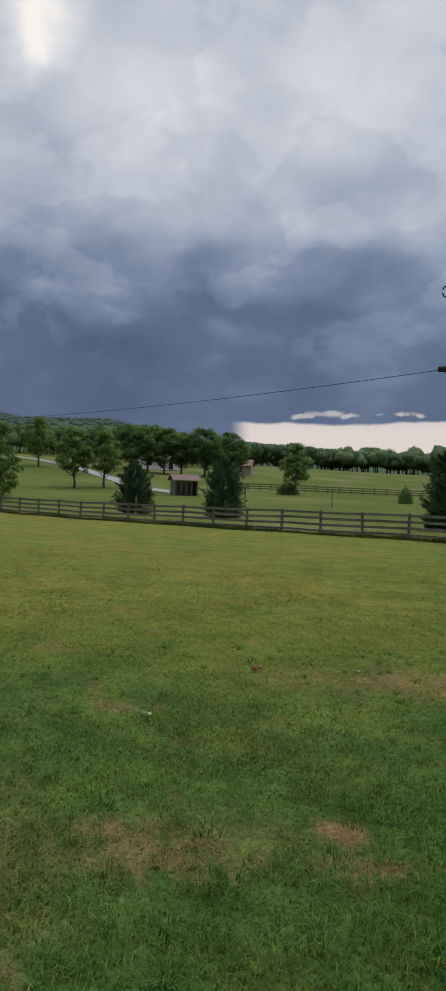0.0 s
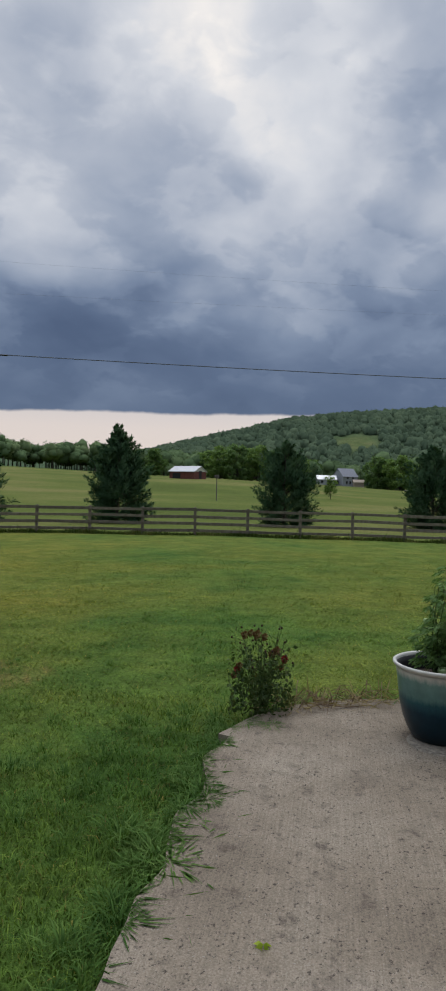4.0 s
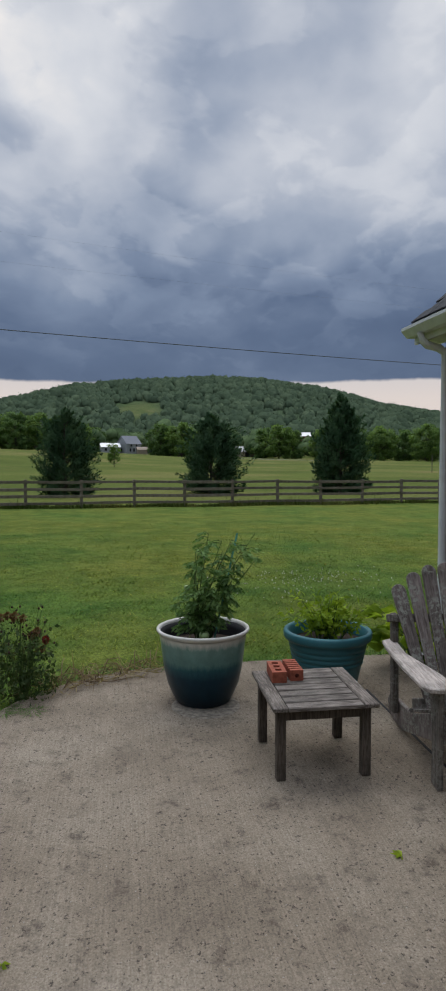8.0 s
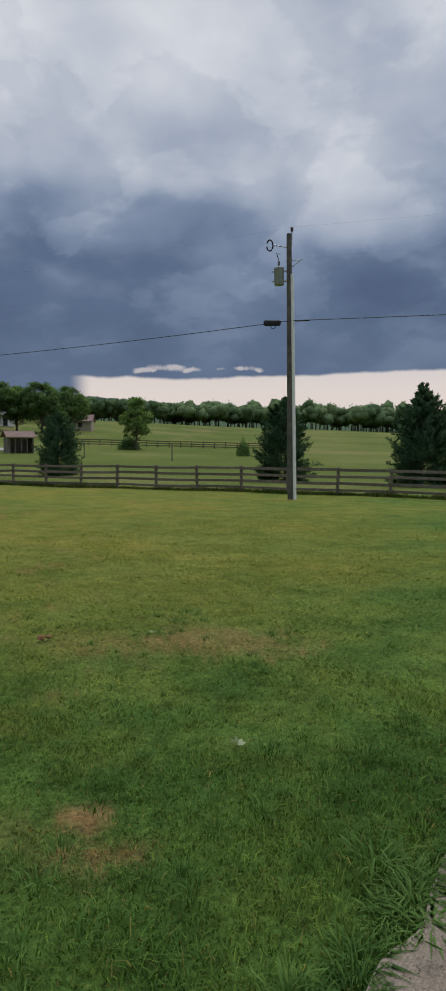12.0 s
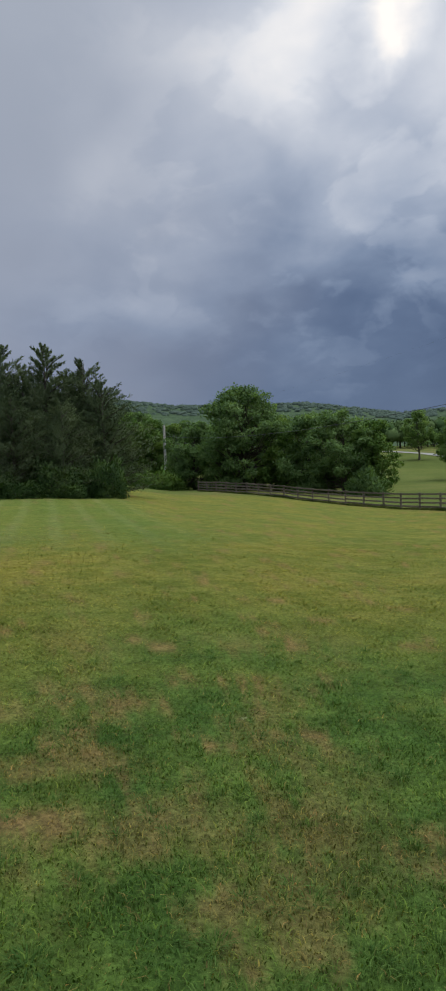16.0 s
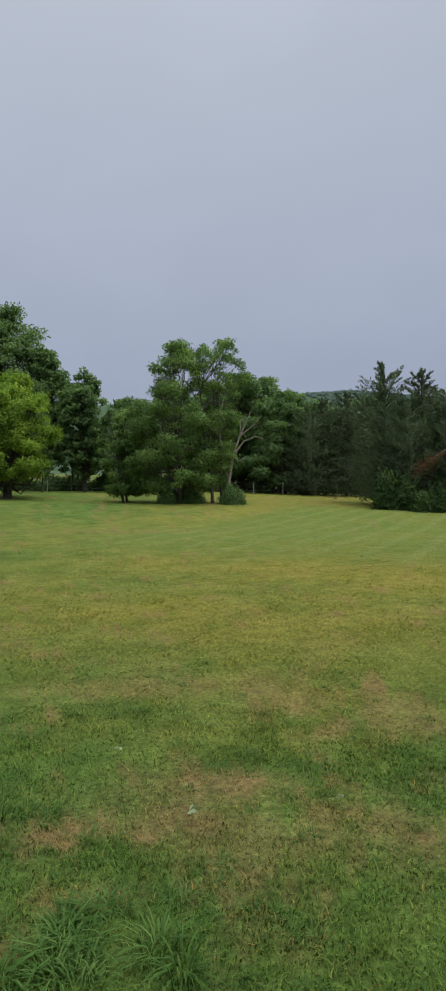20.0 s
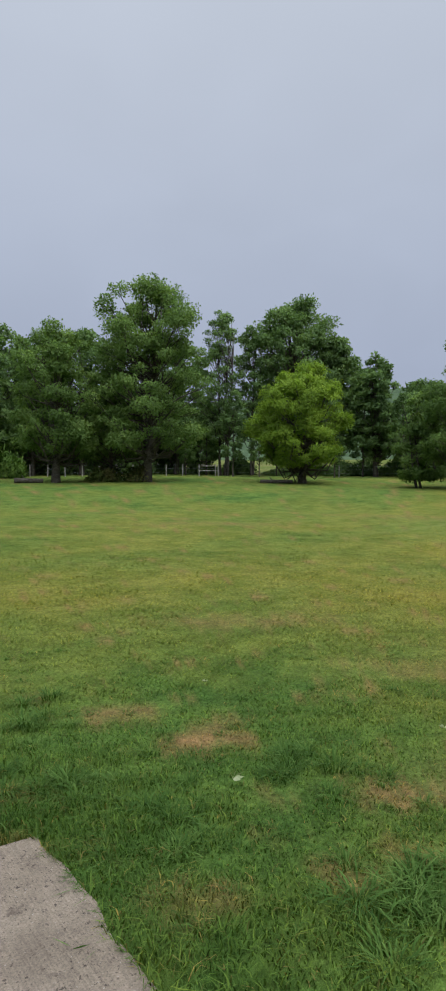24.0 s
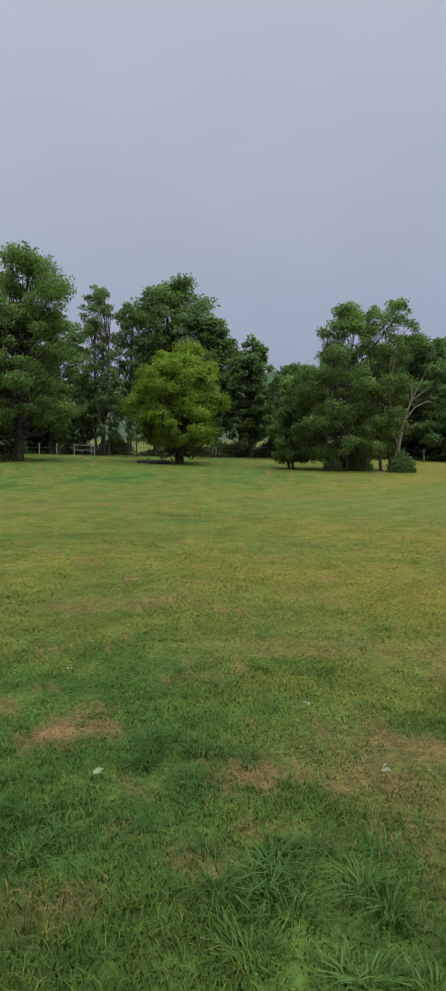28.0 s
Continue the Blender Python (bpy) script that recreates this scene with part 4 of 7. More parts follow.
def build_pole():
    x, y = 9.83, 27.04
    z = float(land_height(x, y))
    m = pose(x + 0.12, y + 0.03, z, 0, -1.5, 0)
    H = 11.05
    pole = thing("utility_pole", m, "tall grey wooden utility pole with transformer", "utility pole")
    V, F = tube([(0, 0, -0.4), (0, 0, H * 0.5), (0, 0, H)], [0.155, 0.135, 0.105], 12)
    mast = part("mast", fast_mesh("mast", V, F, M_POLE, True), pole)
    part("cap", lathe("cap", [(0.0, 0.03), (0.07, 0.025), (0.105, 0.0), (0.105, -0.02)], M_POLE, 12), pole, "", pose(0, 0, H))
    # conduit up the side facing the lawn
    V, F = tube([(0.11, -0.155, 0.0), (0.105, -0.145, 3.0), (0.09, -0.13, 7.9), (0.08, -0.12, 9.4)], 0.07, 9)
    part("conduit", fast_mesh("conduit", V, F, M_PALEPIPE, True), pole, "bright galvanised conduit")
    # top pin and insulator
    V, F = tube([(0.10, 0, H - 0.5), (0.13, 0, H + 0.05), (0.13, 0, H + 0.18)], 0.025, 7)
    pin = part("top_pin", fast_mesh("top_pin", V, F, M_METAL, True), pole)
    part("insulator", lathe("insulator", [(0.0, 0.2), (0.05, 0.18), (0.07, 0.10), (0.045, 0.07), (0.07, 0.03), (0.03, 0.0)], M_CERAMIC, 12), pin, "", pose(0.13, 0, H + 0.10))
    # transformer can with brackets and bushing
    side = Vector((-0.93, 0.36, 0)).normalized()
    cz = H - 1.70
    can = part("transformer", lathe("transformer", [(0.0, -0.36), (0.19, -0.36), (0.205, -0.33), (0.205, 0.28), (0.215, 0.30), (0.215, 0.34), (0.12, 0.40), (0.0, 0.41)], M_GREYTANK, 24), pole, "grey transformer can",
               pose(side.x * 0.43, side.y * 0.43, cz))
    part("bushing", lathe("bushing", [(0.02, 0.0), (0.05, 0.02), (0.03, 0.06), (0.05, 0.10), (0.03, 0.14), (0.05, 0.18), (0.025, 0.24), (0.0, 0.30)], M_CERAMIC, 12), can, "", pose(0, 0, 0.38))
    for dz in (-0.2, 0.2):
        part("bracket", box_mesh("bracket", (0.36, 0.08, 0.06), M_METAL, 0.004), pole, "", Matrix.Translation((side.x * 0.17, side.y * 0.17, cz + dz)) @ pose(0, 0, 0, 0, 0, -21))
        part("lug", box_mesh("lug", (0.12, 0.06, 0.05), M_METAL, 0.004), can, "", pose(side.x * 0.24, side.y * 0.24, dz, 0, 0, -21))
    # cut-out arm with its hinged fuse, and a short bracket on the other side
    V, F = tube([(0, 0, H - 0.55), (side.x * 0.62, side.y * 0.62, H - 0.42)], 0.025, 6)
    arm = part("cutout_arm", fast_mesh("cutout_arm", V, F, M_METAL, True), pole)
    t = np.linspace(0.4, 2 * math.pi - 0.2, 16)
    V, F = tube(np.stack([side.x * (0.80 + 0.13 * np.cos(t)), side.y * (0.80 + 0.13 * np.cos(t)), H - 0.42 + 0.22 * np.sin(t)], 1), 0.032, 6)
    part("fuse_loop", fast_mesh("fuse_loop", V, F, M_BLACK, True), arm)
    V, F = tube([(0, 0, 0.66), (side.x * 0.09, side.y * 0.09, 0.95), (side.x * -0.07, side.y * -0.07, 0.90)], 0.018, 6)
    part("jumper", fast_mesh("jumper", V, F, M_BLACK, True), can)
    V, F = joined([tube([(0.10, 0, H - 1.35), (0.42, -0.16, H - 1.08)], 0.02, 6), tube([(0.10, 0, H - 1.06), (0.52, -0.2, H - 1.06)], 0.016, 6)])
    part("side_bracket", fast_mesh("side_bracket", V, F, M_METAL, True), pole)
    # splice case hung on the telephone line, with its loop
    wz = H - 3.55
    case = part("splice_case", box_mesh("splice_case", (0.72, 0.14, 0.24), M_BLACK, 0.05), pole, "black cable splice case",
                Matrix.Translation((side.x * 0.75, side.y * 0.75 - 0.05, wz - 0.06)) @ pose(0, 0, 0, 0, 2, -21))
    t = np.linspace(math.pi, 2 * math.pi, 12)
    V, F = tube(np.stack([0.05 + 0.11 * np.cos(t), 0 * t, -0.10 + 0.14 * np.sin(t)], 1), 0.016, 6)
    part("cable_loop", fast_mesh("cable_loop", V, F, M_BLACK, True), case)
    V, F = tube([(0.2, -0.1, wz), (0.72, -0.45, wz - 0.02)], 0.035, 7)
    part("dead_end", fast_mesh("dead_end", V, F, M_BLACK, True), pole)
    return m, H, wz


POLE_M, POLE_H, POLE_WZ = build_pole()


def build_wires():
    top = POLE_M @ Vector((0.13, 0, POLE_H + 0.28))
    second = POLE_M @ Vector((0.60, -0.4, POLE_H - 1.06))
    tel = POLE_M @ Vector((0, -0.12, POLE_WZ))
    ex, ey = 57.0, -6.5
    wire_between("telephone_cable", tel, (ex, ey, 6.4), 0.3, 0.018, "black telephone cable strung from the pole")
    wire_between("power_wire", top, (ex, ey, 10.3), 0.4, 0.0018, "thin bare power wire from the pole top")
    wire_between("power_wire", second, (ex, ey, 9.3), 0.2, 0.0018, "thin bare neutral wire from the pole")
    wx, wy = polar(37.0, 96)
    wire_between("telephone_cable", tel, (wx, wy, 8.6), 1.85, 0.018, "black telephone cable strung from the pole")
    wire_between("power_wire", top, (wx, wy, 11.1), 1.2, 0.0015, "thin bare power wire from the pole top")
    # the next pole, by the trees at the fence's far end
    z = float(land_height(wx, wy))
    pole = thing("utility_pole", pose(wx, wy, z, 0, -0.5, 0), "pale wooden utility pole standing among bushes", "utility pole")
    V, F = tube([(0, 0, -0.4), (0, 0, 4.5), (0, 0, 9.3)], [0.24, 0.21, 0.18], 10)
    part("mast", fast_mesh("mast", V, F, M_POLE_PALE, True), pole)
    V, F = tube([(0.2, -0.16, 0.2), (0.2, -0.16, 7.0)], 0.05, 7)
    part("conduit", fast_mesh("conduit", V, F, M_METAL, True), pole)


M_POLE_PALE = wood_material("pale_pole_wood", (0.36, 0.34, 0.31), (0.58, 0.55, 0.51), 0.0, (8, 8, 0.5))
build_wires()


# ---------------------------------------------------------------- trees
def broadleaf(seed, height, spread, bare, n_clumps, n_leaves, leaf, mat, bark=None, trunk_r=0.22, stems=1, flat=1.0, gappy=0.0, top_bias=0.0, lean=0.0, shape=None):
    """Wood and crown meshes of a leafy tree: tapered stems, limbs to every clump, and small leaves on the clumps."""
    rng = np.random.default_rng(seed)
    if leaf < 0.28:
        n_leaves, leaf = int(n_leaves * 1.45), leaf * 0.80
    bark = bark or M_BARK
    c0 = np.array([lean * height * 0.5, 0, bare + (height - bare) * 0.42])
    shape = shape or ((0, 0.60), (0.15, 0.90), (0.4, 1.0), (0.65, 0.88), (0.85, 0.60), (1.0, 0.22))
    n_clumps = int(n_clumps * 2.7)
    # clump centres fill the crown's outline, denser outside
    C = []
    while len(C) < n_clumps:
        h, a = rng.random(), rng.random() * 2 * math.pi
        r = float(np.interp(h, *np.array(shape).T)) * (1 + 0.15 * math.sin(3 * a + seed + 4 * h) + 0.12 * math.sin(2 * a + 11 * h + 2 * seed))
        if rng.random() > 0.25 + 0.75 * r or rng.random() < gappy * 0.45 * (abs(h - 0.5) < 0.3):
            continue
        q = r * rng.random() ** 0.42 * (0.84 + 0.12 * rng.random()) * spread / 2
        C.append((q * math.cos(a) + lean * height * h * 0.6, q * math.sin(a), bare + h * (height - bare) * 0.95))
    C = np.array(C)
    rad = spread * (0.050 + 0.074 * rng.random(n_clumps) ** 1.6) * (1.25 if n_clumps < 60 else 1.0)
    wood = []
    fork = bare + (height - bare) * 0.25
    stem_tops = []
    for s in range(stems):
        off = np.array([0.0, 0, 0]) if stems == 1 else np.array([rng.normal() * 0.5, rng.normal() * 0.5, 0])
        tip = np.array([off[0] * 3 + rng.normal() * 0.3 + lean * height * 0.6, off[1] * 3 + rng.normal() * 0.3, height * (0.80 + 0.08 * rng.random())])
        t = np.linspace(0, 1, 9)[:, None]
        path = off + (tip - off) * t + np.concatenate([rng.normal(size=(9, 2)) * 0.07 * spread * 0.2, np.zeros((9, 1))], 1)
        path[0] = off + [0, 0, -0.3]
        r0 = trunk_r * (1 if stems == 1 else 0.65)
        wood.append(tube(path, r0 * (1 - 0.88 * t[:, 0]) * np.where(t[:, 0] == 0, 1.35, 1), 9))
        stem_tops.append((off, tip))
    for k, c in enumerate(C):
        off, tip = stem_tops[k % stems]
        f = np.clip((c[2] - rad[k] * 1.4 - 0.18 * np.linalg.norm(c[:2])) / height, 0.22 * bare / height + 0.1, 0.78)
        start = off + (tip - off) * f
        mid = (start + c) / 2 + np.array([0, 0, -0.06 * spread]) + rng.normal(size=3) * 0.05 * spread
        r = trunk_r * 0.33 * (1 - 0.6 * f)
        wood.append(tube([start, mid, c], [r, r * 0.6, r * 0.18], 5))
        for _ in range(1):
            e = c + unit(rng.normal(size=3) + [0, 0, 0.3]) * rad[k] * 0.85
            wood.append(tube([(mid + c) / 2, (c + e) / 2 + rng.normal(size=3) * 0.1, e], [r * 0.35, r * 0.2, r * 0.06], 4))
    WV, WF = joined(wood)
    k = rng.choice(n_clumps, n_leaves, p=rad ** 2 / (rad ** 2).sum())
    U = unit(rng.normal(size=(n_leaves, 3)) + [0, 0, 0.32])
    U[:, 2] *= 0.60
    dist = rad[k] * (0.36 + 0.80 * rng.random(n_leaves) ** 0.85) * (1 + 0.25 * np.sin(5 * U[:, 0] + k) * np.sin(6 * U[:, 1] + 2 * k))
    P = C[k] + U * dist[:, None]
    A = U * 0.7 + rng.normal(size=(n_leaves, 3)) * 0.7 + [0, 0, -0.25]
    face = U * 0.85 + unit(P - c0) * 0.38 + [0, 0, 0.50]
    LV, LF, LN = facing_cards(rng, P, A, leaf * rng.uniform(0.6, 1.35, n_leaves), leaf * rng.uniform(0.45, 0.8, n_leaves), face, 0.82)
    return fast_mesh("trunk", WV, WF, bark, True), fast_mesh("crown", LV, LF, mat, normals=LN)


def conifer(seed, height, radius, skirt, n_plumes, per, blade, mat, taper=0.9, rise=0.75, ragged=0.25, trunk_r=0.1, plume=0.17, crest=0.5, thin=0.0, inner=0.25):
    """Wood and crown of a cedar: rising plumes of fine foliage set round a straight stem."""
    rng = np.random.default_rng(seed)
    h = skirt + (1 - skirt) * (np.arange(n_plumes) + rng.random(n_plumes)) / n_plumes
    h = 1 - (1 - h) ** 0.68
    if thin:
        keep = rng.random(n_plumes) > thin * step(h, 0.66, 0.86)
        h = h[keep]
        n_plumes = len(h)
    prof = radius * (1 - h) ** taper * (0.74 + 0.26 * np.clip(h / 0.14, 0, 1)) * (1 + ragged * (0.7 + 0.8 * h) * rng.normal(size=n_plumes)).clip(0.4, 1.65) * (1 - crest * step(h, 0.7, 1.0)) + 0.03
    a = rng.random(n_plumes) * 2 * math.pi
    a += 0.3 * np.sin(3 * a + seed)
    O = np.stack([np.cos(a), np.sin(a), np.zeros(n_plumes)], 1)
    B = np.stack([0.1 * O[:, 0], 0.1 * O[:, 1], h * height * 0.985], 1)
    D = O * prof[:, None] + np.stack([0 * h, 0 * h, prof * rise * (0.12 + 0.75 * step(h, 0.0, 0.35) + 0.5 * h) + 0.025 * height * step(h, 0.8, 1.0)], 1)
    wood = [tube([(0, 0, -0.2), (0.03, 0, height * 0.5), (0, 0, height)], [trunk_r, trunk_r * 0.6, 0.012], 7)]
    for i in range(0, n_plumes, 3):
        wood.append(tube([B[i] * [1, 1, 0.97], B[i] + D[i] * 0.5 - [0, 0, 0.04 * prof[i]], B[i] + D[i] * 0.92], [trunk_r * 0.22, trunk_r * 0.14, 0.006], 4))
    WV, WF = joined(wood)
    k = np.repeat(np.arange(n_plumes), per)
    n = len(k)
    t = inner + (1.03 - inner) * rng.random(n) ** 0.75
    wide = (0.018 + plume * prof[k]) * np.sin(np.clip(t, 0, 1) * math.pi * 0.85 + 0.25).clip(0.08, 1)
    P = B[k] + D[k] * t[:, None] + rng.normal(size=(n, 3)) * wide[:, None] * 0.62
    A = unit(D[k]) * 1.0 + rng.normal(size=(n, 3)) * 0.5 + [0, 0, 0.35]
    face = O[k] + unit(P - B[k] - D[k] * 0.5) * 0.5 + [0, 0, 0.45]
    LV, LF, LN = facing_cards(rng, P, A, blade * rng.uniform(0.6, 1.5, n), blade * rng.uniform(0.22, 0.42, n), face, 0.75)
    return fast_mesh("trunk", WV, WF, M_BARK, True), fast_mesh("crown", LV, LF, mat, normals=LN)


def plant_tree(name, meshes, az, d, label, category="tree", group="", scale=1.0, turn=0.0, sink=0.05, place=None):
    x, y, z = place if place else on_land(az, d, sink)
    tree = thing(name, pose(x, y, z, 0, 0, turn) @ Matrix.Scale(scale, 4), label, category, group)
    part("trunk", meshes[0], tree)
    part("crown", meshes[1], tree)
    return tree


def build_fence_cedars():
    kinds = [conifer(11, 5.0, 1.60, 0.0, 380, 84, 0.17, M_CEDAR, 0.80, 0.78, 0.24, plume=0.145),
             conifer(12, 5.0, 1.55, 0.0, 380, 84, 0.17, M_CEDAR, 0.92, 0.75, 0.22, plume=0.145),
             conifer(13, 5.0, 1.62, 0.0, 380, 84, 0.17, M_CEDAR, 0.74, 0.85, 0.28, plume=0.145)]
    rows = ((7.8, 57, 4.55, 0, 40, 1.04), (0.15, 54, 4.9, 2, 200, 0.98), (-19.1, 44.5, 5.5, 0, 310, 0.98), (-30.35, 41.5, 6.0, 1, 20, 1.02), (-44.8, 42, 5.25, 2, 130, 1.0),
            (-57.1, 44.5, 5.25, 2, 250, 1.15), (-68.2, 48, 6.9, 1, 75, 0.92))
    for az, d, h, k, turn, fat in rows:
        t = plant_tree("cedar_tree", kinds[k], az, d, "dense dark green young cedar beyond the fence", "cedar", "cedars along the fence", h / 5.0, turn)
        t.scale = (t.scale[0] * fat, t.scale[1] * fat, t.scale[2])


build_fence_cedars()


def build_cedar_clump():
    rng = np.random.default_rng(21)
    kinds = [conifer(31, 10.5, 3.24, 0.05, 460, 58, 0.21, M_OLDCEDAR, 0.74, 0.42, 0.5, 0.22, 0.10, -0.35, 0.22, 0.06), conifer(32, 10.5, 2.91, 0.05, 440, 58, 0.21, M_OLDCEDAR, 0.82, 0.42, 0.5, 0.22, 0.10, -0.35, 0.22, 0.06),
             conifer(33, 9.5, 3.47, 0.04, 460, 58, 0.22, M_OLDCEDAR, 0.65, 0.42, 0.5, 0.22, 0.105, -0.35, 0.22, 0.06)]
    rows = ((57.2, 50, 10.6, 0), (54.3, 49, 10.0, 1), (52.3, 51, 8.8, 2), (50.4, 50, 10.7, 0), (48.6, 51, 9.2, 2), (46.8, 49, 10.9, 1), (45.0, 50, 9.0, 2), (43.6, 49, 9.9, 0), (42.2, 48, 8.2, 2),
            (55.6, 45.5, 7.0, 2), (49.6, 44.5, 6.6, 2), (45.6, 44.5, 6.4, 2), (52.6, 45, 6.8, 2))
    for k, (az, d, h, kind) in enumerate(rows):
        base = 9.5 if kind == 2 else 10.5
        plant_tree("cedar_tree", kinds[kind], az, d, "tall shaggy old cedar in a clump on the lawn", "cedar", "cedars in the clump", h / base * 0.97, 47 * k)
    # the second group behind, further left
    for k, (az, d, h, kind) in enumerate(((58.9, 66, 9.4, 2), (60.6, 64, 9.8, 0), (62.4, 66, 9.6, 1), (63.6, 63, 8.2, 2))):
        base = 9.5 if kind == 2 else 10.5
        plant_tree("cedar_tree", kinds[kind], az, d, "dark cedar at the far edge of the lawn", "cedar", "cedars behind the lawn", h / base, 61 * k)
    leafy = broadleaf(36, 12.0, 8.5, 0.6, 40, 19000, 0.30, M_OAK, trunk_r=0.24)
    for k, (az, d, s) in enumerate(((66.0, 66, 0.86), (67.6, 72, 1.06), (69.6, 70, 1.08), (64.6, 76, 0.98), (71.6, 68, 0.92), (61.4, 80, 0.85))):
        plant_tree("oak_tree", leafy, az, d, "dark leafy tree at the far edge of the lawn", "tree", "leafy trees behind the lawn", s, 61 * k)
    # dead brown branch hanging out of the clump
    x, y, z = on_land(51.3, 42.6)
    V, F = joined([tube([(x, y, z + 4.4), (x - 0.5, y - 0.6, z + 3.9), (x - 1.5, y - 1.3, z + 3.1)], [0.06, 0.05, 0.02], 6)])
    limb = thing("dead_branch", None, "broken dead branch with brown foliage hanging from the cedars", "branch")
    part("limb", fast_mesh("limb", V, F, M_BARK_PALE, True), limb)
    n = 420
    t = rng.random((n, 1)) ** 0.7
    P = np.array((x - 0.6, y - 0.7, z + 3.75)) * (1 - t) + np.array((x - 2.1, y - 1.7, z + 2.6)) * t + rng.normal(size=(n, 3)) * (0.10 + 0.16 * t)
    V, F = leaf_cards(rng, P, rng.normal(size=(n, 3)) * 0.5 + [-0.8, -0.5, -0.7], 0.24, 0.05)
    part("foliage", fast_mesh("foliage", V, F, M_DEADLEAF), limb, "brown dead needles")


build_cedar_clump()


def bush_mesh(seed, w, h, n, leaf, mat):
    rng = np.random.default_rng(seed)
    U = unit(rng.normal(size=(n, 3)))
    U[:, 2] = np.abs(U[:, 2])
    lump = 1 + 0.28 * np.sin(4 * U[:, 0] + seed) * np.sin(5 * U[:, 1] + 2) + 0.12 * rng.normal(size=n)
    P = U * np.array([w / 2, w / 2, h]) * (lump * (0.45 + 0.55 * rng.random(n) ** 0.4))[:, None]
    V, F, LN = facing_cards(rng, P, U + rng.normal(size=(n, 3)) * 0.6 + [0, 0, 0.2], leaf * rng.uniform(0.6, 1.4, n), leaf * rng.uniform(0.4, 0.8, n), U + [0, 0, 0.3])
    stems = [tube([(0, 0, -0.1), (0.15 * w * math.cos(a), 0.15 * w * math.sin(a), h * 0.4), (0.33 * w * math.cos(a + 0.4), 0.33 * w * math.sin(a + 0.4), h * 0.8)], [0.03, 0.02, 0.006], 4) for a in np.linspace(0, 6.2, 9)]
    SV, SF = joined(stems)
    return fast_mesh("branchwork", SV, SF, M_BARK, True), fast_mesh("foliage", V, F, mat, normals=LN)


def put_bush(name, meshes, az, d, label, scale=(1, 1, 1), turn=0, group="", place=None):
    x, y, z = place if place else on_land(az, d, 0.05)
    b = thing(name, pose(x, y, z, 0, 0, turn) @ Matrix.Diagonal((*scale, 1)), label, "bush", group)
    part("branchwork", meshes[0], b)
    part("foliage", meshes[1], b)
    return b


# undergrowth leaf, darkened: the shade at the cedars' feet is put into its colour
M_UNDERSHADE = leaf_material("shade_toned_leaf", (0.018, 0.042, 0.014), (0.046, 0.088, 0.026), (0.105, 0.165, 0.045), 0.9)
BUSH_A = bush_mesh(1, 3.0, 1.6, 2600, 0.24, M_THICKET)
BUSH_B = bush_mesh(2, 3.0, 1.8, 3400, 0.22, M_OAK)
BUSH_C = bush_mesh(4, 3.0, 1.7, 4200, 0.17, M_UNDERSHADE)
BUSH_DRY = bush_mesh(3, 1.5, 0.8, 1100, 0.16, M_WEED)


def build_bushes():
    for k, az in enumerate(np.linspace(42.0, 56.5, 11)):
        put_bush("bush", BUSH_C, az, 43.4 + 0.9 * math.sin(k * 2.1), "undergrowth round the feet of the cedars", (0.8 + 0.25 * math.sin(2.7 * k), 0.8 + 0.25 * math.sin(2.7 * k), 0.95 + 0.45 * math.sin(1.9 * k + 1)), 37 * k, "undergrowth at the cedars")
    for k, (az, d, s) in enumerate(((37.4, 92, 1.5), (38.6, 94, 1.2), (36.4, 93, 1.3), (39.8, 95, 1.0))):
        put_bush("bush", BUSH_A, az, d, "pale green bush at the foot of the pole", (s, s, s), 50 * k, "bushes at the pole")
    put_bush("bush", BUSH_B, 70.4, 44.5, "low dark bush at the foot of the dead tree", (0.52, 0.52, 0.62), 10)
    for k, (az, d) in enumerate(((103.4, 50.3), (105.8, 50.6), (106.6, 50.0))):
        put_bush("bush", BUSH_DRY, az, d, "brownish sprouts round a trunk's foot", (1.25, 1.25, 1.35 - 0.15 * k), 80 * k, "sprouts at the pecans")
    for k, az in enumerate(np.arange(99.5, 124, 1.9)):
        put_bush("bush", BUSH_B, az, 72 + 2 * math.sin(2.3 * k), "shadowy undergrowth behind the pecans", (1.35, 1.35, 1.9 + 0.5 * math.sin(k * 1.7)), 41 * k, "undergrowth behind the pecans")
    for k, az in enumerate((75.8, 77.6, 79.3, 80.9, 82.4, 83.8, 85.6, 87.4, 89.0, 91.0, 94.6, 97.4)):
        put_bush("bush", BUSH_B, az, 70 + 2 * math.sin(1.9 * k), "shadowy undergrowth at the wood's edge", (1.1, 1.1, 0.70 + 0.35 * math.sin(k * 2.6)), 53 * k, "undergrowth at the wood's edge")
    for k, (az, s) in enumerate(((73.6, 0.42), (74.8, 0.55), (75.8, 0.45))):
        put_bush("bush", BUSH_B, az, 44.6 + 0.4 * math.sin(2.0 * k), "shadowy sprouts round the stems of a tree cluster", (s, s, 1.15 * s), 70 * k, "sprouts at the tree cluster")
    put_bush("bush", BUSH_A, 114.2, 60, "light green bush by the wire fence", (1.0, 1.0, 1.3), 0)
    put_bush("bush", BUSH_B, -5.6, 112, "dark bush in the pasture", (1.1, 1.1, 1.0), 0)
    put_bush("bush", BUSH_B, -15.4, 95, "lone round shrub in the pasture", (0.55, 0.55, 1.1), 0)
    put_bush("bush", BUSH_B, 24.5, 82, "bushes along the fence", (1.5, 1.5, 1.3), 0)
    put_bush("bush", BUSH_B, 20.0, 77, "bushes along the fence", (1.5, 1.5, 1.5), 100)


build_bushes()


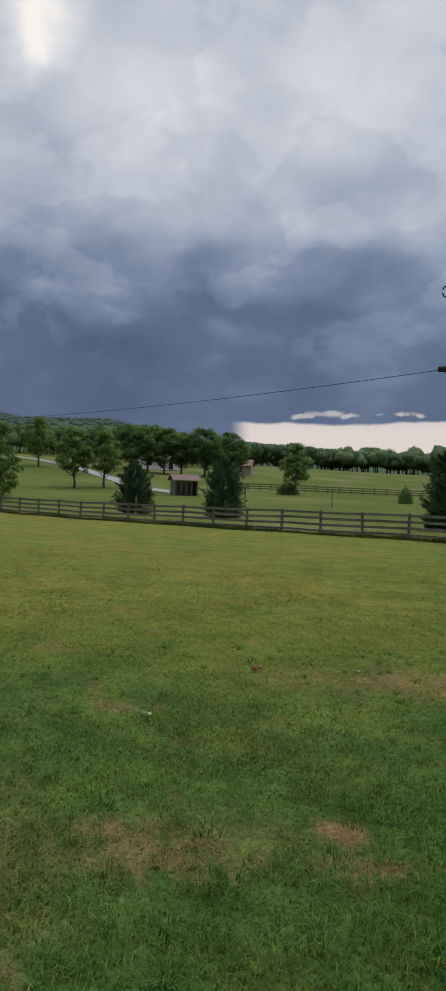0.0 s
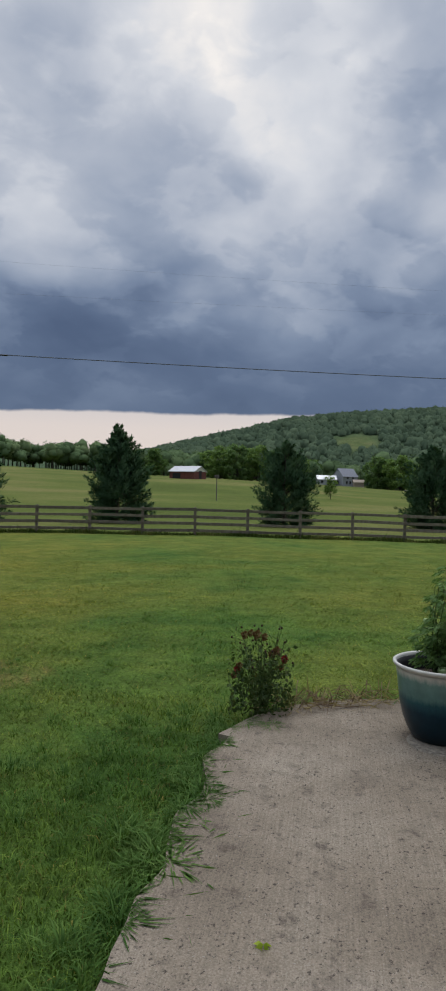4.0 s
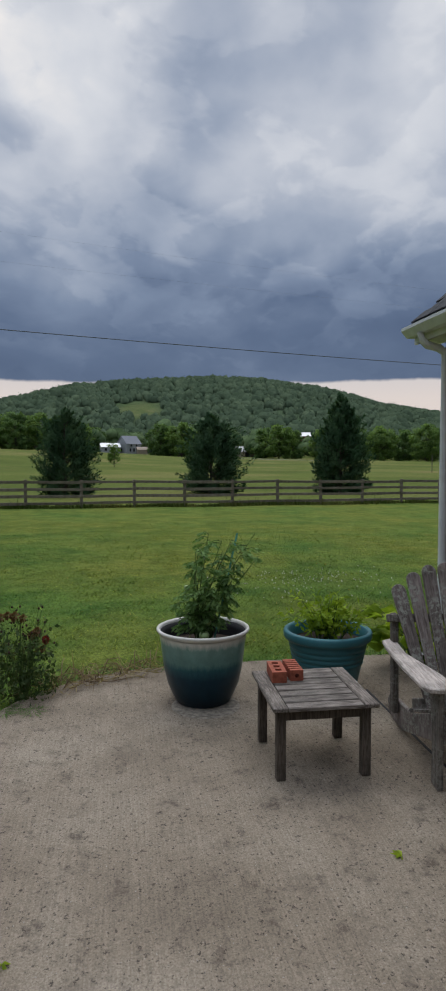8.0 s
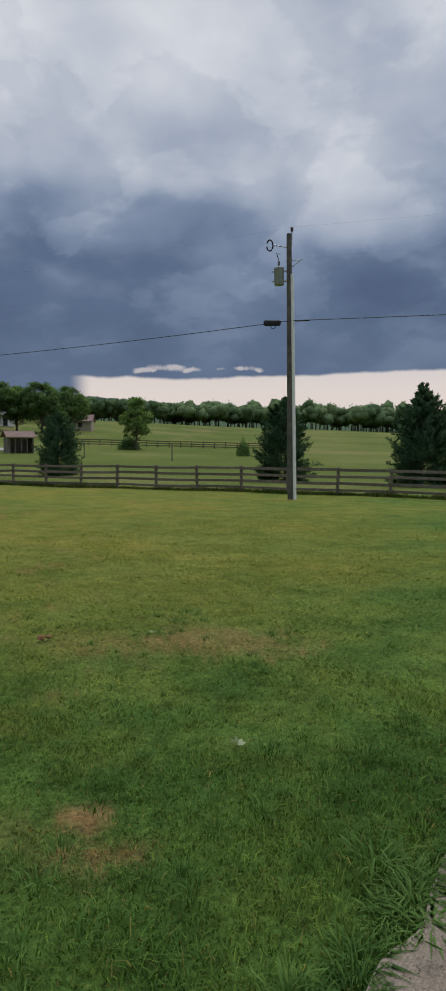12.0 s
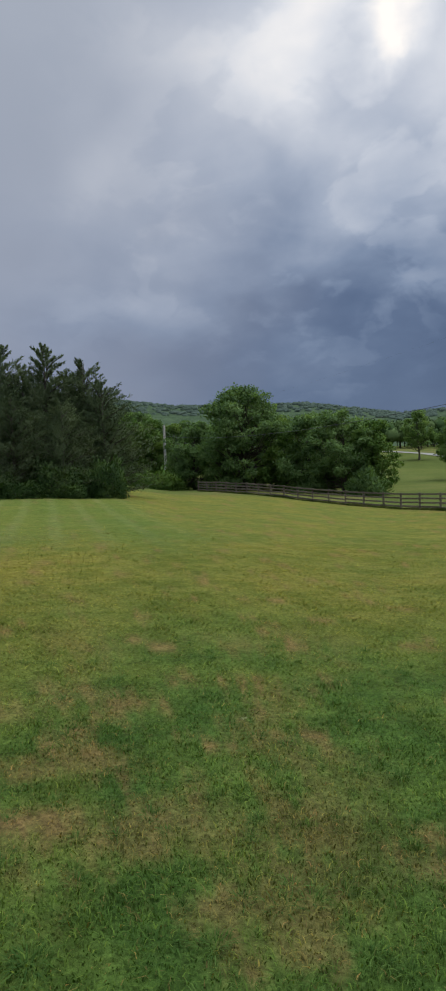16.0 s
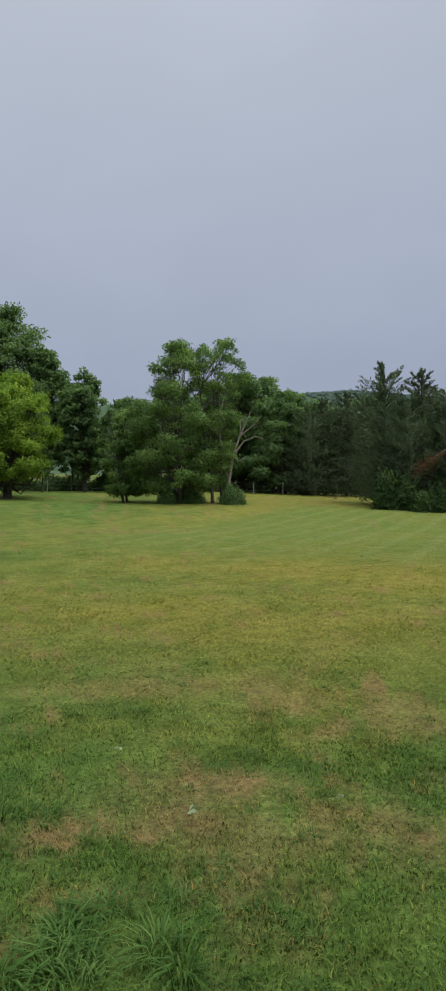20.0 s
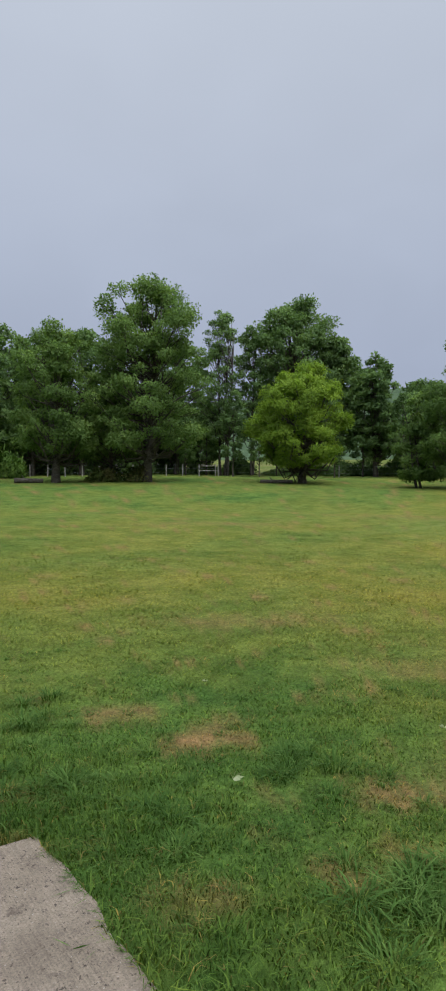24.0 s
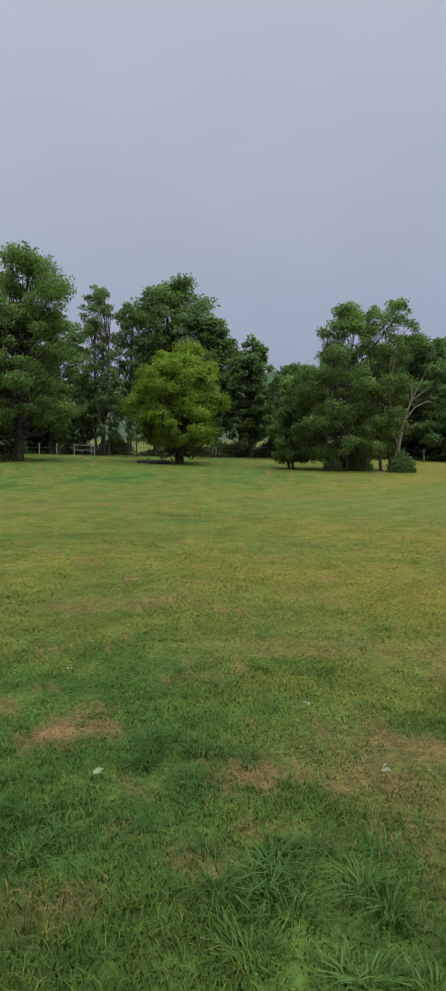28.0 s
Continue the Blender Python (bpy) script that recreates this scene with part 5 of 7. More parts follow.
def build_west_trees():
    P = M_PECAN
    plant_tree("pecan_tree", broadleaf(41, 15.3, 9.6, 2.6, 62, 34000, 0.24, P, trunk_r=0.34, gappy=0.5, shape=((0, 0.75), (0.12, 0.95), (0.35, 1.0), (0.5, 0.80), (0.65, 0.86), (0.85, 0.72), (0.95, 0.5), (1.0, 0.3))), 102.6, 50, "tall spreading pecan tree at the end of the lawn", "tree", "", 1.0, 30)
    plant_tree("pecan_tree", broadleaf(42, 11.9, 8.0, 2.3, 46, 22000, 0.24, P, trunk_r=0.30, gappy=0.5, shape=((0, 0.7), (0.2, 1.0), (0.45, 0.8), (0.7, 0.85), (0.9, 0.6), (1.0, 0.25))), 110.2, 50, "pecan tree with a dark trunk on the lawn", "tree", "", 1.0, 80)
    plant_tree("pecan_tree", broadleaf(43, 6.8, 7.0, 1.9, 24, 12750, 0.24, P, trunk_r=0.16), 105.6, 51, "low spreading young pecan beside a taller one", "tree", "", 1.0, 10)
    plant_tree("maple_tree", broadleaf(44, 9.2, 7.4, 1.55, 64, 32000, 0.23, M_LIME, trunk_r=0.30, shape=((0, 0.72), (0.12, 0.94), (0.35, 1.0), (0.6, 0.94), (0.8, 0.80), (0.93, 0.55), (1.0, 0.28))), 89.2, 50, "bright yellow-green rounded maple on the lawn", "tree", "", 1.0, 0)
    plant_tree("oak_tree", broadleaf(45, 18.9, 10.8, 4.5, 84, 36000, 0.30, M_OAK, trunk_r=0.34), 89.6, 70, "tall dark oak rising behind the lawn", "tree", "", 1.0, 0)
    plant_tree("oak_tree", broadleaf(46, 14.6, 6.4, 3.0, 56, 17000, 0.30, M_OAK, trunk_r=0.26), 86.2, 70, "dark oak behind the lawn", "tree", "", 1.0, 0)
    plant_tree("ash_tree", broadleaf(47, 17.2, 5.0, 4.0, 64, 9500, 0.24, M_OAK, trunk_r=0.20, stems=3, gappy=1.0), 96.0, 66, "slender thin-leaved tree with several stems", "tree", "", 1.0, 0)
    plant_tree("ash_tree", broadleaf(48, 15.6, 4.2, 3.6, 52, 7600, 0.24, M_OAK, trunk_r=0.17, stems=2, gappy=1.0), 93.6, 67, "slender thin-leaved tree at the wire fence", "tree", "", 1.0, 0)
    plant_tree("oak_tree", broadleaf(49, 12.3, 5.6, 1.8, 52, 16000, 0.29, M_OAK, trunk_r=0.24), 82.9, 66, "leafy tree at the back of the lawn", "tree", "", 1.0, 0)
    plant_tree("oak_tree", broadleaf(50, 10.0, 7.6, 1.2, 50, 15000, 0.29, M_OAK, trunk_r=0.22), 79.0, 68, "leafy tree at the back of the lawn", "tree", "", 1.0, 0)
    back = [broadleaf(51, 15.0, 10.0, 2.8, 34, 16150, 0.34, M_OAK, trunk_r=0.26), broadleaf(52, 13.0, 9.0, 2.2, 32, 15300, 0.34, M_PECAN, trunk_r=0.24)]
    for k, (az, d, s, kind) in enumerate(((114.8, 66, 0.98, 0), (118.0, 60, 1.0, 0), (112.0, 68, 1.0, 1), (108.0, 68, 0.98, 0), (104.5, 70, 0.9, 1), (100.0, 70, 0.95, 0), (121.5, 62, 1.15, 1), (125.5, 62, 1.15, 0), (129.5, 62, 1.1, 1), (98.2, 72, 0.72, 1))):
        plant_tree("oak_tree", back[kind], az, d, "dark leafy tree in the wood behind the lawn", "tree", "trees behind the lawn", s, 55 * k)
    # thin trunks along the back fence
    sap = broadleaf(53, 8.5, 3.2, 2.0, 26, 3400, 0.24, M_OAK, trunk_r=0.075)
    for k, az in enumerate((99.2, 97.4, 95.1, 92.8, 91.3, 88.0, 86.4, 84.0, 82.9, 80.6, 78.2, 77.0)):
        plant_tree("sapling", sap, az, 64 + 2.5 * math.sin(k * 1.9), "thin sapling at the edge of the wood", "tree", "saplings at the wood's edge", 0.75 + 0.3 * ((k * 7) % 5) / 5, 70 * k)
    # cluster with the dead tree
    plant_tree("elm_tree", broadleaf(54, 11.3, 6.8, 0.9, 70, 27000, 0.19, M_PECAN, trunk_r=0.16, stems=4, gappy=0.35, shape=((0, 0.86), (0.12, 1.0), (0.4, 1.0), (0.65, 0.84), (0.85, 0.60), (1.0, 0.25))), 74.7, 45, "many-stemmed leafy tree in a cluster on the lawn", "tree", "", 1.0, 0)
    plant_tree("elm_tree", broadleaf(55, 11.5, 4.6, 4.6, 34, 8000, 0.17, M_PECAN, trunk_r=0.16, stems=2, gappy=0.6, shape=((0, 0.5), (0.4, 0.75), (0.75, 1.0), (1.0, 0.6))), 71.2, 45.5, "slender thin-crowned tree in a cluster on the lawn", "tree", "", 1.0, 0)
    plant_tree("elm_tree", broadleaf(56, 6.6, 4.4, 0.8, 22, 11050, 0.22, M_PECAN, trunk_r=0.13, stems=2), 79.0, 46, "low leafy tree at the side of a cluster", "tree", "", 1.0, 0)
    x, y, z = on_land(70.8, 45)
    dead = thing("dead_tree", pose(x, y, z), "leaning bleached dead tree with bare limbs", "tree")
    s = np.array((math.cos(radians(70.6)), math.sin(radians(70.6)), 0))
    up = np.array((0, 0, 1.0))
    trunk = [(0, 0, -0.2), tuple(s * 0.15 + up * 1.6), tuple(s * 0.45 + up * 3.2), tuple(s * 0.95 + up * 4.6), tuple(s * 1.9 + up * 6.6)]
    V, F = joined([tube(trunk, [0.20, 0.13, 0.09, 0.055, 0.015], 9), tube([trunk[2], tuple(s * 1.2 + up * 4.2), tuple(s * 2.0 + up * 4.55), tuple(s * 2.7 + up * 4.3)], [0.06, 0.045, 0.03, 0.010], 6),
                   tube([trunk[2], tuple(s * 0.9 + up * 2.9), tuple(s * 1.3 + up * 3.1)], [0.06, 0.04, 0.01], 5), tube([trunk[3], tuple(s * 1.0 + up * 5.6), tuple(s * 1.5 + up * 6.3)], [0.05, 0.03, 0.01], 5),
                   tube([trunk[3], tuple(s * 1.9 + up * 5.3), tuple(s * 2.5 + up * 6.0)], [0.05, 0.03, 0.01], 5), tube([trunk[1], tuple(s * -0.3 + up * 3.0), tuple(s * -0.5 + up * 5.6), tuple(s * 0.0 + up * 7.6)], [0.08, 0.07, 0.05, 0.015], 6)])
    part("trunk", fast_mesh("trunk", V, F, M_BARK_PALE, True), dead)


build_west_trees()


def build_north_trees():
    big = broadleaf(61, 14.0, 13.8, 0.5, 70, 30000, 0.36, M_OAK, trunk_r=0.4, shape=((0, 0.75), (0.2, 0.97), (0.45, 1.0), (0.7, 0.85), (0.88, 0.58), (1.0, 0.25)))
    plant_tree("oak_tree", big, 30.2, 90, "huge rounded dark green oak behind the fence", "tree")
    kinds = [broadleaf(62, 10.8, 9.0, 0.5, 36, 12750, 0.33, M_THICKET, trunk_r=0.22), broadleaf(63, 10.4, 9.5, 0.5, 36, 12750, 0.33, M_OAK, trunk_r=0.22)]
    rows = ((21.9, 80, 1.0, 1), (19.4, 80, 0.8, 0), (24.6, 84, 0.98, 1), (26.6, 88, 0.9, 0), (34.6, 96, 1.0, 1), (32.6, 104, 1.05, 1), (36.6, 108, 0.95, 0), (38.4, 106, 0.98, 0), (40.4, 104, 1.0, 0), (39.6, 118, 1.25, 1), (28.0, 100, 1.1, 1), (35.5, 112, 1.1, 1), (23.5, 95, 1.1, 1), (21.0, 100, 1.0, 1), (42.0, 100, 0.9, 1))
    for k, (az, d, s, kind) in enumerate(rows):
        plant_tree("oak_tree", kinds[kind], az, d, "leafy tree crowding the fence's far end", "tree", "trees at the fence's far end", s, 65 * k)
    open_tree = broadleaf(64, 9.6, 6.2, 2.6, 22, 7140, 0.30, M_PECAN, trunk_r=0.2, gappy=0.4)
    for k, (az, d, s) in enumerate(((12.7, 108, 1.0), (10.2, 112, 0.98), (-6.2, 110, 0.88), (15.6, 160, 1.2))):
        plant_tree("oak_tree", open_tree, az, d, "open-crowned tree standing in the pasture", "tree", "pasture trees", s, 90 * k)
    yard = broadleaf(65, 13.0, 11.0, 3.2, 36, 11900, 0.44, M_OAK, trunk_r=0.3)
    for k, (az, d, s) in enumerate(((1.6, 165, 0.95), (-0.6, 170, 0.90), (3.6, 168, 0.85), (5.1, 165, 0.9), (6.5, 168, 0.95), (7.9, 175, 0.95), (8.8, 205, 0.95))):
        plant_tree("oak_tree", yard, az, d, "dark shade tree round the far farmyard", "tree", "farmyard trees", s, 50 * k)


build_north_trees()


def wood_stuff(name, places, heights, widths, per, leaf, mat, label, trunks=True, seed=0, upward=0.12, lobes=1, bare=0.14):
    """Far woods as one mesh: lumpy crowns clad in leaf clumps, with trunks below where they show."""
    rng = np.random.default_rng(seed)
    n = len(places)
    low = bare if trunks else 0.0
    half = np.stack([widths / 2, widths / 2, heights * (1 - low) / 2], 1)
    ctr = places + np.stack([0 * heights, 0 * heights, heights * (1 + low) / 2], 1)
    tone = rng.random(n)
    if lobes > 1:
        # every crown made of several overlapping masses
        whole = np.repeat(np.arange(n), lobes)
        off = unit(rng.normal(size=(len(whole), 3))) * rng.uniform(0.25, 0.62, len(whole))[:, None]
        ctr, half, tone = ctr[whole] + off * half[whole], half[whole] * rng.uniform(0.42, 0.62, len(whole))[:, None], np.clip(tone[whole] + rng.normal(0, 0.12, len(whole)), 0, 1)
        n, per = len(whole), max(per // lobes, 8)
    grow = lambda U, k: 1 + 0.20 * np.sin(3.1 * U[:, 0] + k) * np.sin(4 * U[:, 1] + 1.7 * k) + 0.12 * np.sin(5.3 * U[:, 2] + 2.3 * k + 3 * U[:, 0])
    # crown bodies
    lat, lon = np.meshgrid(np.radians((-60, -20, 15, 50, 84)), np.linspace(0, 2 * np.pi, 8, endpoint=False), indexing="ij")
    G = np.stack([np.cos(lat) * np.cos(lon), np.cos(lat) * np.sin(lon), np.sin(lat)], -1).reshape(-1, 3)
    i, j = np.meshgrid(np.arange(4), np.arange(8), indexing="ij")
    q = (j + 1) % 8
    F0 = np.stack([i * 8 + j, i * 8 + q, (i + 1) * 8 + q, (i + 1) * 8 + j], -1).reshape(-1, 4)
    kb = np.repeat(np.arange(n), 40)
    GU = np.tile(G, (n, 1))
    BV = ctr[kb] + GU * half[kb] * (grow(GU, kb) * 0.88 * rng.uniform(0.92, 1.08, len(kb)))[:, None]
    BF = (F0[None] + 40 * np.arange(n)[:, None, None]).reshape(-1, 4)
    # leaf clumps lying on them
    k = np.repeat(np.arange(n), per)
    U = unit(rng.normal(size=(len(k), 3)) + [0, 0, 0.2])
    P = ctr[k] + U * half[k] * (grow(U, k) * rng.uniform(0.84, 1.10, len(k)))[:, None]
    A = np.cross(U, rng.normal(size=U.shape)) + rng.normal(size=U.shape) * 0.3 + U * 0.15
    V, F, LN = facing_cards(rng, P, A, leaf * rng.uniform(0.6, 1.4, len(k)), leaf * rng.uniform(0.5, 0.95, len(k)), U + [0, 0, upward], 0.93)
    tones = np.concatenate([tone[kb], np.repeat(np.clip(tone[k] + rng.normal(0, 0.10, len(k)), 0, 1), 4)])
    me = fast_mesh(name, np.concatenate([BV, V]), np.concatenate([BF, F + len(BV)]), mat, False, {"tone": tones}, np.concatenate([unit(GU + [0, 0, upward]), LN]))
    tagged(new(name, me), label, "woods", kind="stuff")
    if trunks:
        pieces = [tube([p + [0, 0, -0.5], p + [rng.normal() * 0.2, rng.normal() * 0.2, h * 0.6]], [0.024 * h, 0.012 * h], 5) for p, h in zip(places, heights)]
        V, F = joined(pieces)
        tagged(new(name + "_trunks", fast_mesh(name + "_trunks", V, F, M_BARK, True)), "dark trunks of the far trees", "trunks", kind="stuff")


def scatter(rng, n, az0, az1, d0, d1):
    az, d = rng.uniform(az0, az1, n), np.sqrt(rng.uniform(d0 * d0, d1 * d1, n))
    a = np.radians(az)
    x, y = EYE[0] - np.sin(a) * d, EYE[1] + np.cos(a) * d
    return np.stack([x, y, land_height(x, y)], 1), az, d


def build_far_woods():
    rng = np.random.default_rng(77)
    # tree line beyond the pasture
    P, az, d = scatter(rng, 330, -46, -1, 345, 410)
    h = rng.uniform(11.0, 17.0, len(P)) * np.where(az < -32, 0.85, 1.0) * np.where(az > -12, 0.8, 1.0)
    wood_stuff("tree_line", P, h, h * rng.uniform(0.75, 1.15, len(P)), 150, 0.95, M_FARLEAF, "long line of trees beyond the pasture", True, 1, 0.15, 5, 0.20)
    # wooded slope to the north
    P, az, d = scatter(rng, 190, 1.5, 24, 225, 330)
    h = rng.uniform(7.5, 12.5, len(P))
    wood_stuff("slope_wood", P, h, h * rng.uniform(0.75, 1.1, len(P)), 260, 0.8, M_SLOPELEAF, "dark wood on the slope behind the farm", True, 2, 0.2, 5)
    # valley trees before the hill
    P, az, d = scatter(rng, 290, -88, -33, 325, 470)
    keep = ~((az < -46.8) & (az > -51.8) & (d < 400)) & ~((az < -58.8) & (az > -60.6) & (d < 420))
    P, az, d = P[keep], az[keep], d[keep]
    h = rng.uniform(11.5, 18.0, len(P)) * np.where(np.abs(az + 64.8) < 1.6, 0.7, 1.0)
    wood_stuff("valley_wood", P, h, h * rng.uniform(0.85, 1.25, len(P)), 220, 1.0, M_FARLEAF, "trees round the farms in the valley", False, 3, 0.35, 4)
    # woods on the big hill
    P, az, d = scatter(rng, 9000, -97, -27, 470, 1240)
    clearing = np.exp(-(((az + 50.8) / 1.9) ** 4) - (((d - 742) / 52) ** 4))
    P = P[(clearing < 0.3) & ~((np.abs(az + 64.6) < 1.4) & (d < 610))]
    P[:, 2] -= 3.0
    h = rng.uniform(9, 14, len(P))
    wood_stuff("hill_forest", P, h, h * rng.uniform(0.75, 1.05, len(P)), 11, 1.5, M_HILLHAZED, "forest covering the broad hill", False, 4, 0.95)
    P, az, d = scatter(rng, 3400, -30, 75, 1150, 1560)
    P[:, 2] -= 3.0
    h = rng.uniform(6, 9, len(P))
    wood_stuff("ridge_forest", P, h, h * 1.7, 6, 2.2, M_RIDGEHAZED, "forest on the far ridge, haze put into its leaf colour", False, 5, 0.8)
    # woods beyond the lawn to the west
    P, az, d = scatter(rng, 60, 57, 75, 78, 110)
    h = rng.uniform(9, 13, len(P))
    wood_stuff("back_wood", P, h, h * 0.9, 400, 0.5, M_SLOPELEAF, "wood closing the back of the lawn", True, 6, 0.2, 5)
    P, az, d = scatter(rng, 50, 100, 150, 80, 115)
    h = rng.uniform(9, 13, len(P))
    wood_stuff("back_wood", P, h, h * 0.9, 400, 0.5, M_SLOPELEAF, "wood closing the back of the lawn", True, 7, 0.2, 5)


build_far_woods()


def build_valley_trees():
    plant_tree("young_tree", broadleaf(73, 4.6, 2.6, 0.9, 22, 2200, 0.22, M_PECAN, trunk_r=0.06), -48.7, 120, "slim light green young tree in the pasture", "tree")
    kinds = [broadleaf(71, 12.5, 11.5, 0.5, 30, 5200, 0.70, M_OAK, trunk_r=0.28), broadleaf(72, 12.0, 12.0, 0.4, 30, 5200, 0.70, M_PECAN, trunk_r=0.28)]
    rows = ((-33.5, 300, 0.9), (-39.2, 262, 0.95), (-40.6, 255, 1.0), (-42.4, 262, 1.05), (-44.2, 270, 1.0), (-45.8, 300, 1.0), (-52.6, 300, 1.05), (-54.4, 292, 1.1), (-53.4, 306, 1.0), (-56.4, 318, 1.0), (-61.6, 300, 1.0),
            (-62.8, 292, 1.1), (-63.9, 300, 0.95), (-66.6, 310, 1.1), (-69.5, 312, 1.05), (-71.4, 296, 1.1), (-73.2, 302, 1.0), (-75.0, 292, 1.15), (-77.0, 300, 1.1), (-37.9, 330, 1.0), (-47.0, 372, 1.0))
    for k, (az, d, s) in enumerate(rows):
        plant_tree("oak_tree", kinds[k % 2], az, d, "round shade tree by the valley farms", "tree", "valley shade trees", s * 1.12, 67 * k)


build_valley_trees()


# ---------------------------------------------------------------- patio furniture
def build_table():
    m = pose(3.435, 1.292, PATIO_Z, 0, 0, -50.0)
    table = thing("side_table", m, "low weathered grey wooden slatted side table on the patio", "table")
    H, W, D = 0.375, 0.525, 0.57
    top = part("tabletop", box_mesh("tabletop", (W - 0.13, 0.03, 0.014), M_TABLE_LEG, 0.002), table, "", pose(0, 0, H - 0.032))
    for s in (-1, 1):
        part("end_board", box_mesh("end_board", (0.072, D, 0.022), M_TABLE, 0.004), top, "", pose(s * (W / 2 - 0.036), 0, 0.021))
    w = (D - 6 * 0.012) / 7
    slat = [box_mesh("slat", (W - 0.152, w, 0.020), M_TABLE_SLAT, 0.003) for _ in range(1)][0]
    for k in range(7):
        part("slat", slat, top, "", pose(0, -D / 2 + w / 2 + k * (w + 0.012), 0.0205 + 0.001 * math.sin(k * 3.0), 0, 0.2 * math.sin(k * 5), 0))
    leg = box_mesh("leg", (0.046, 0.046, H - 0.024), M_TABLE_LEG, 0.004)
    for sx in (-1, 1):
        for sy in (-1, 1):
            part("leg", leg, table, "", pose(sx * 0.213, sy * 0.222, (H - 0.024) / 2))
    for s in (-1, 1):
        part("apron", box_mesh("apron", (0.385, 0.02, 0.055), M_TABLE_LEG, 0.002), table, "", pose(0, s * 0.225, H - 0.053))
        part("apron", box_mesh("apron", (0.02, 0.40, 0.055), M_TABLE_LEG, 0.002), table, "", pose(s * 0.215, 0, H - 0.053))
    return PATIO_Z + H + 0.0


M_TABLE_SLAT = wood_material("grey_teak_slat", (0.062, 0.052, 0.044), (0.265, 0.232, 0.205), 0.10, (1.2, 14, 14))
TABLE_TOP = build_table() - 0.001


def stepped_block(name, xs, ys, z0, top, mat):
    """One block whose top stands at another height over each cell of a grid."""
    bm = bmesh.new()
    nx, ny = len(xs) - 1, len(ys) - 1
    h = {(i, j): top(i, j) for i in range(nx) for j in range(ny)}

    def quad(*ps):
        bm.faces.new([bm.verts.new(p) for p in ps])
    for (i, j), z in h.items():
        x0, x1, y0, y1 = xs[i], xs[i + 1], ys[j], ys[j + 1]
        quad((x0, y0, z), (x1, y0, z), (x1, y1, z), (x0, y1, z))
        quad((x0, y0, z0), (x0, y1, z0), (x1, y1, z0), (x1, y0, z0))
        for di, dj, a, b in ((-1, 0, (x0, y1), (x0, y0)), (1, 0, (x1, y0), (x1, y1)), (0, -1, (x0, y0), (x1, y0)), (0, 1, (x1, y1), (x0, y1))):
            low = h.get((i + di, j + dj), z0)
            if low < z - 1e-6:
                quad((*a, low), (*b, low), (*b, z), (*a, z))
    bmesh.ops.remove_doubles(bm, verts=bm.verts, dist=1e-5)
    return bm_mesh(name, bm, mat)


def build_bricks():
    # lying on its bed, the three cores showing on top
    b = thing("brick", pose(3.467, 1.511, TABLE_TOP + 0.0295, 0, 0, 37), "red cored brick lying flat on the side table", "brick", "bricks on the table")
    L, W, H = 0.195, 0.078, 0.058
    xs = [-L / 2, -0.074, -0.040, -0.017, 0.017, 0.040, 0.074, L / 2]
    ys = [-W / 2, -0.0165, 0.0165, W / 2]
    part("body", stepped_block("body", xs, ys, -H / 2, lambda i, j: H / 2 - (0.012 if i in (1, 3, 5) and j == 1 else 0.0), M_BRICK), b)
    # dark plates on the shallow core floors stand in for a deep hole's shade
    for k in (-1, 0, 1):
        part("core", box_mesh("core", (0.034, 0.033, 0.003), M_CORE_SHADE), b, "dark plate painting the core hole's shade", pose(k * 0.057, 0, H / 2 - 0.0105))
    # leaning against it, the scored face up
    b = thing("brick", pose(3.544, 1.453, TABLE_TOP + 0.029, 0, 0, 40), "red brick with a scored top beside another brick", "brick", "bricks on the table")
    cuts = sorted([-L / 2, L / 2] + [-L / 2 + 0.0265 + 0.0325 * k for k in range(5)] + [-L / 2 + 0.0265 + 0.0325 * k + 0.0115 for k in range(5)])
    part("body", stepped_block("body", cuts, [-0.035, 0.035], -0.029, lambda i, j: 0.029 - (0.010 if i % 2 else 0.0), M_BRICK), b)
    # dark disc on the end face, a hole's shade given by colour alone
    for k in (-1, 1):
        part("core", lathe("core", [(0.0, 0.0015), (0.010, 0.001), (0.011, 0.0)], M_CORE_SHADE, 12), b, "", pose(-L / 2 - 0.0005, 0, 0.0, 0, -90, 0) @ pose(0, k * 0.0, 0))


build_bricks()


def slat_mesh(name, length, w0, w1, thick, mat, round_top=True):
    """A board along z, tapering from w0 to w1, with a rounded head."""
    prof = [(-w0 / 2, 0), (w0 / 2, 0), (w1 / 2, length - w1 / 2)]
    if round_top:
        prof += [(w1 / 2 * math.cos(a), length - w1 / 2 + w1 / 2 * math.sin(a)) for a in np.linspace(0.25, math.pi - 0.25, 7)]
    prof += [(-w1 / 2, length - w1 / 2)]
    bm = bmesh.new()
    f = bm.faces.new([bm.verts.new((x, -thick / 2, z)) for x, z in prof])
    ex = bmesh.ops.extrude_face_region(bm, geom=[f])
    bmesh.ops.translate(bm, vec=(0, thick, 0), verts=[g for g in ex["geom"] if isinstance(g, bmesh.types.BMVert)])
    bmesh.ops.recalc_face_normals(bm, faces=bm.faces)
    bmesh.ops.bevel(bm, geom=[e for e in bm.edges if e.calc_face_angle(0) > 1.0], offset=0.004, segments=1, affect="EDGES")
    return bm_mesh(name, bm, mat)


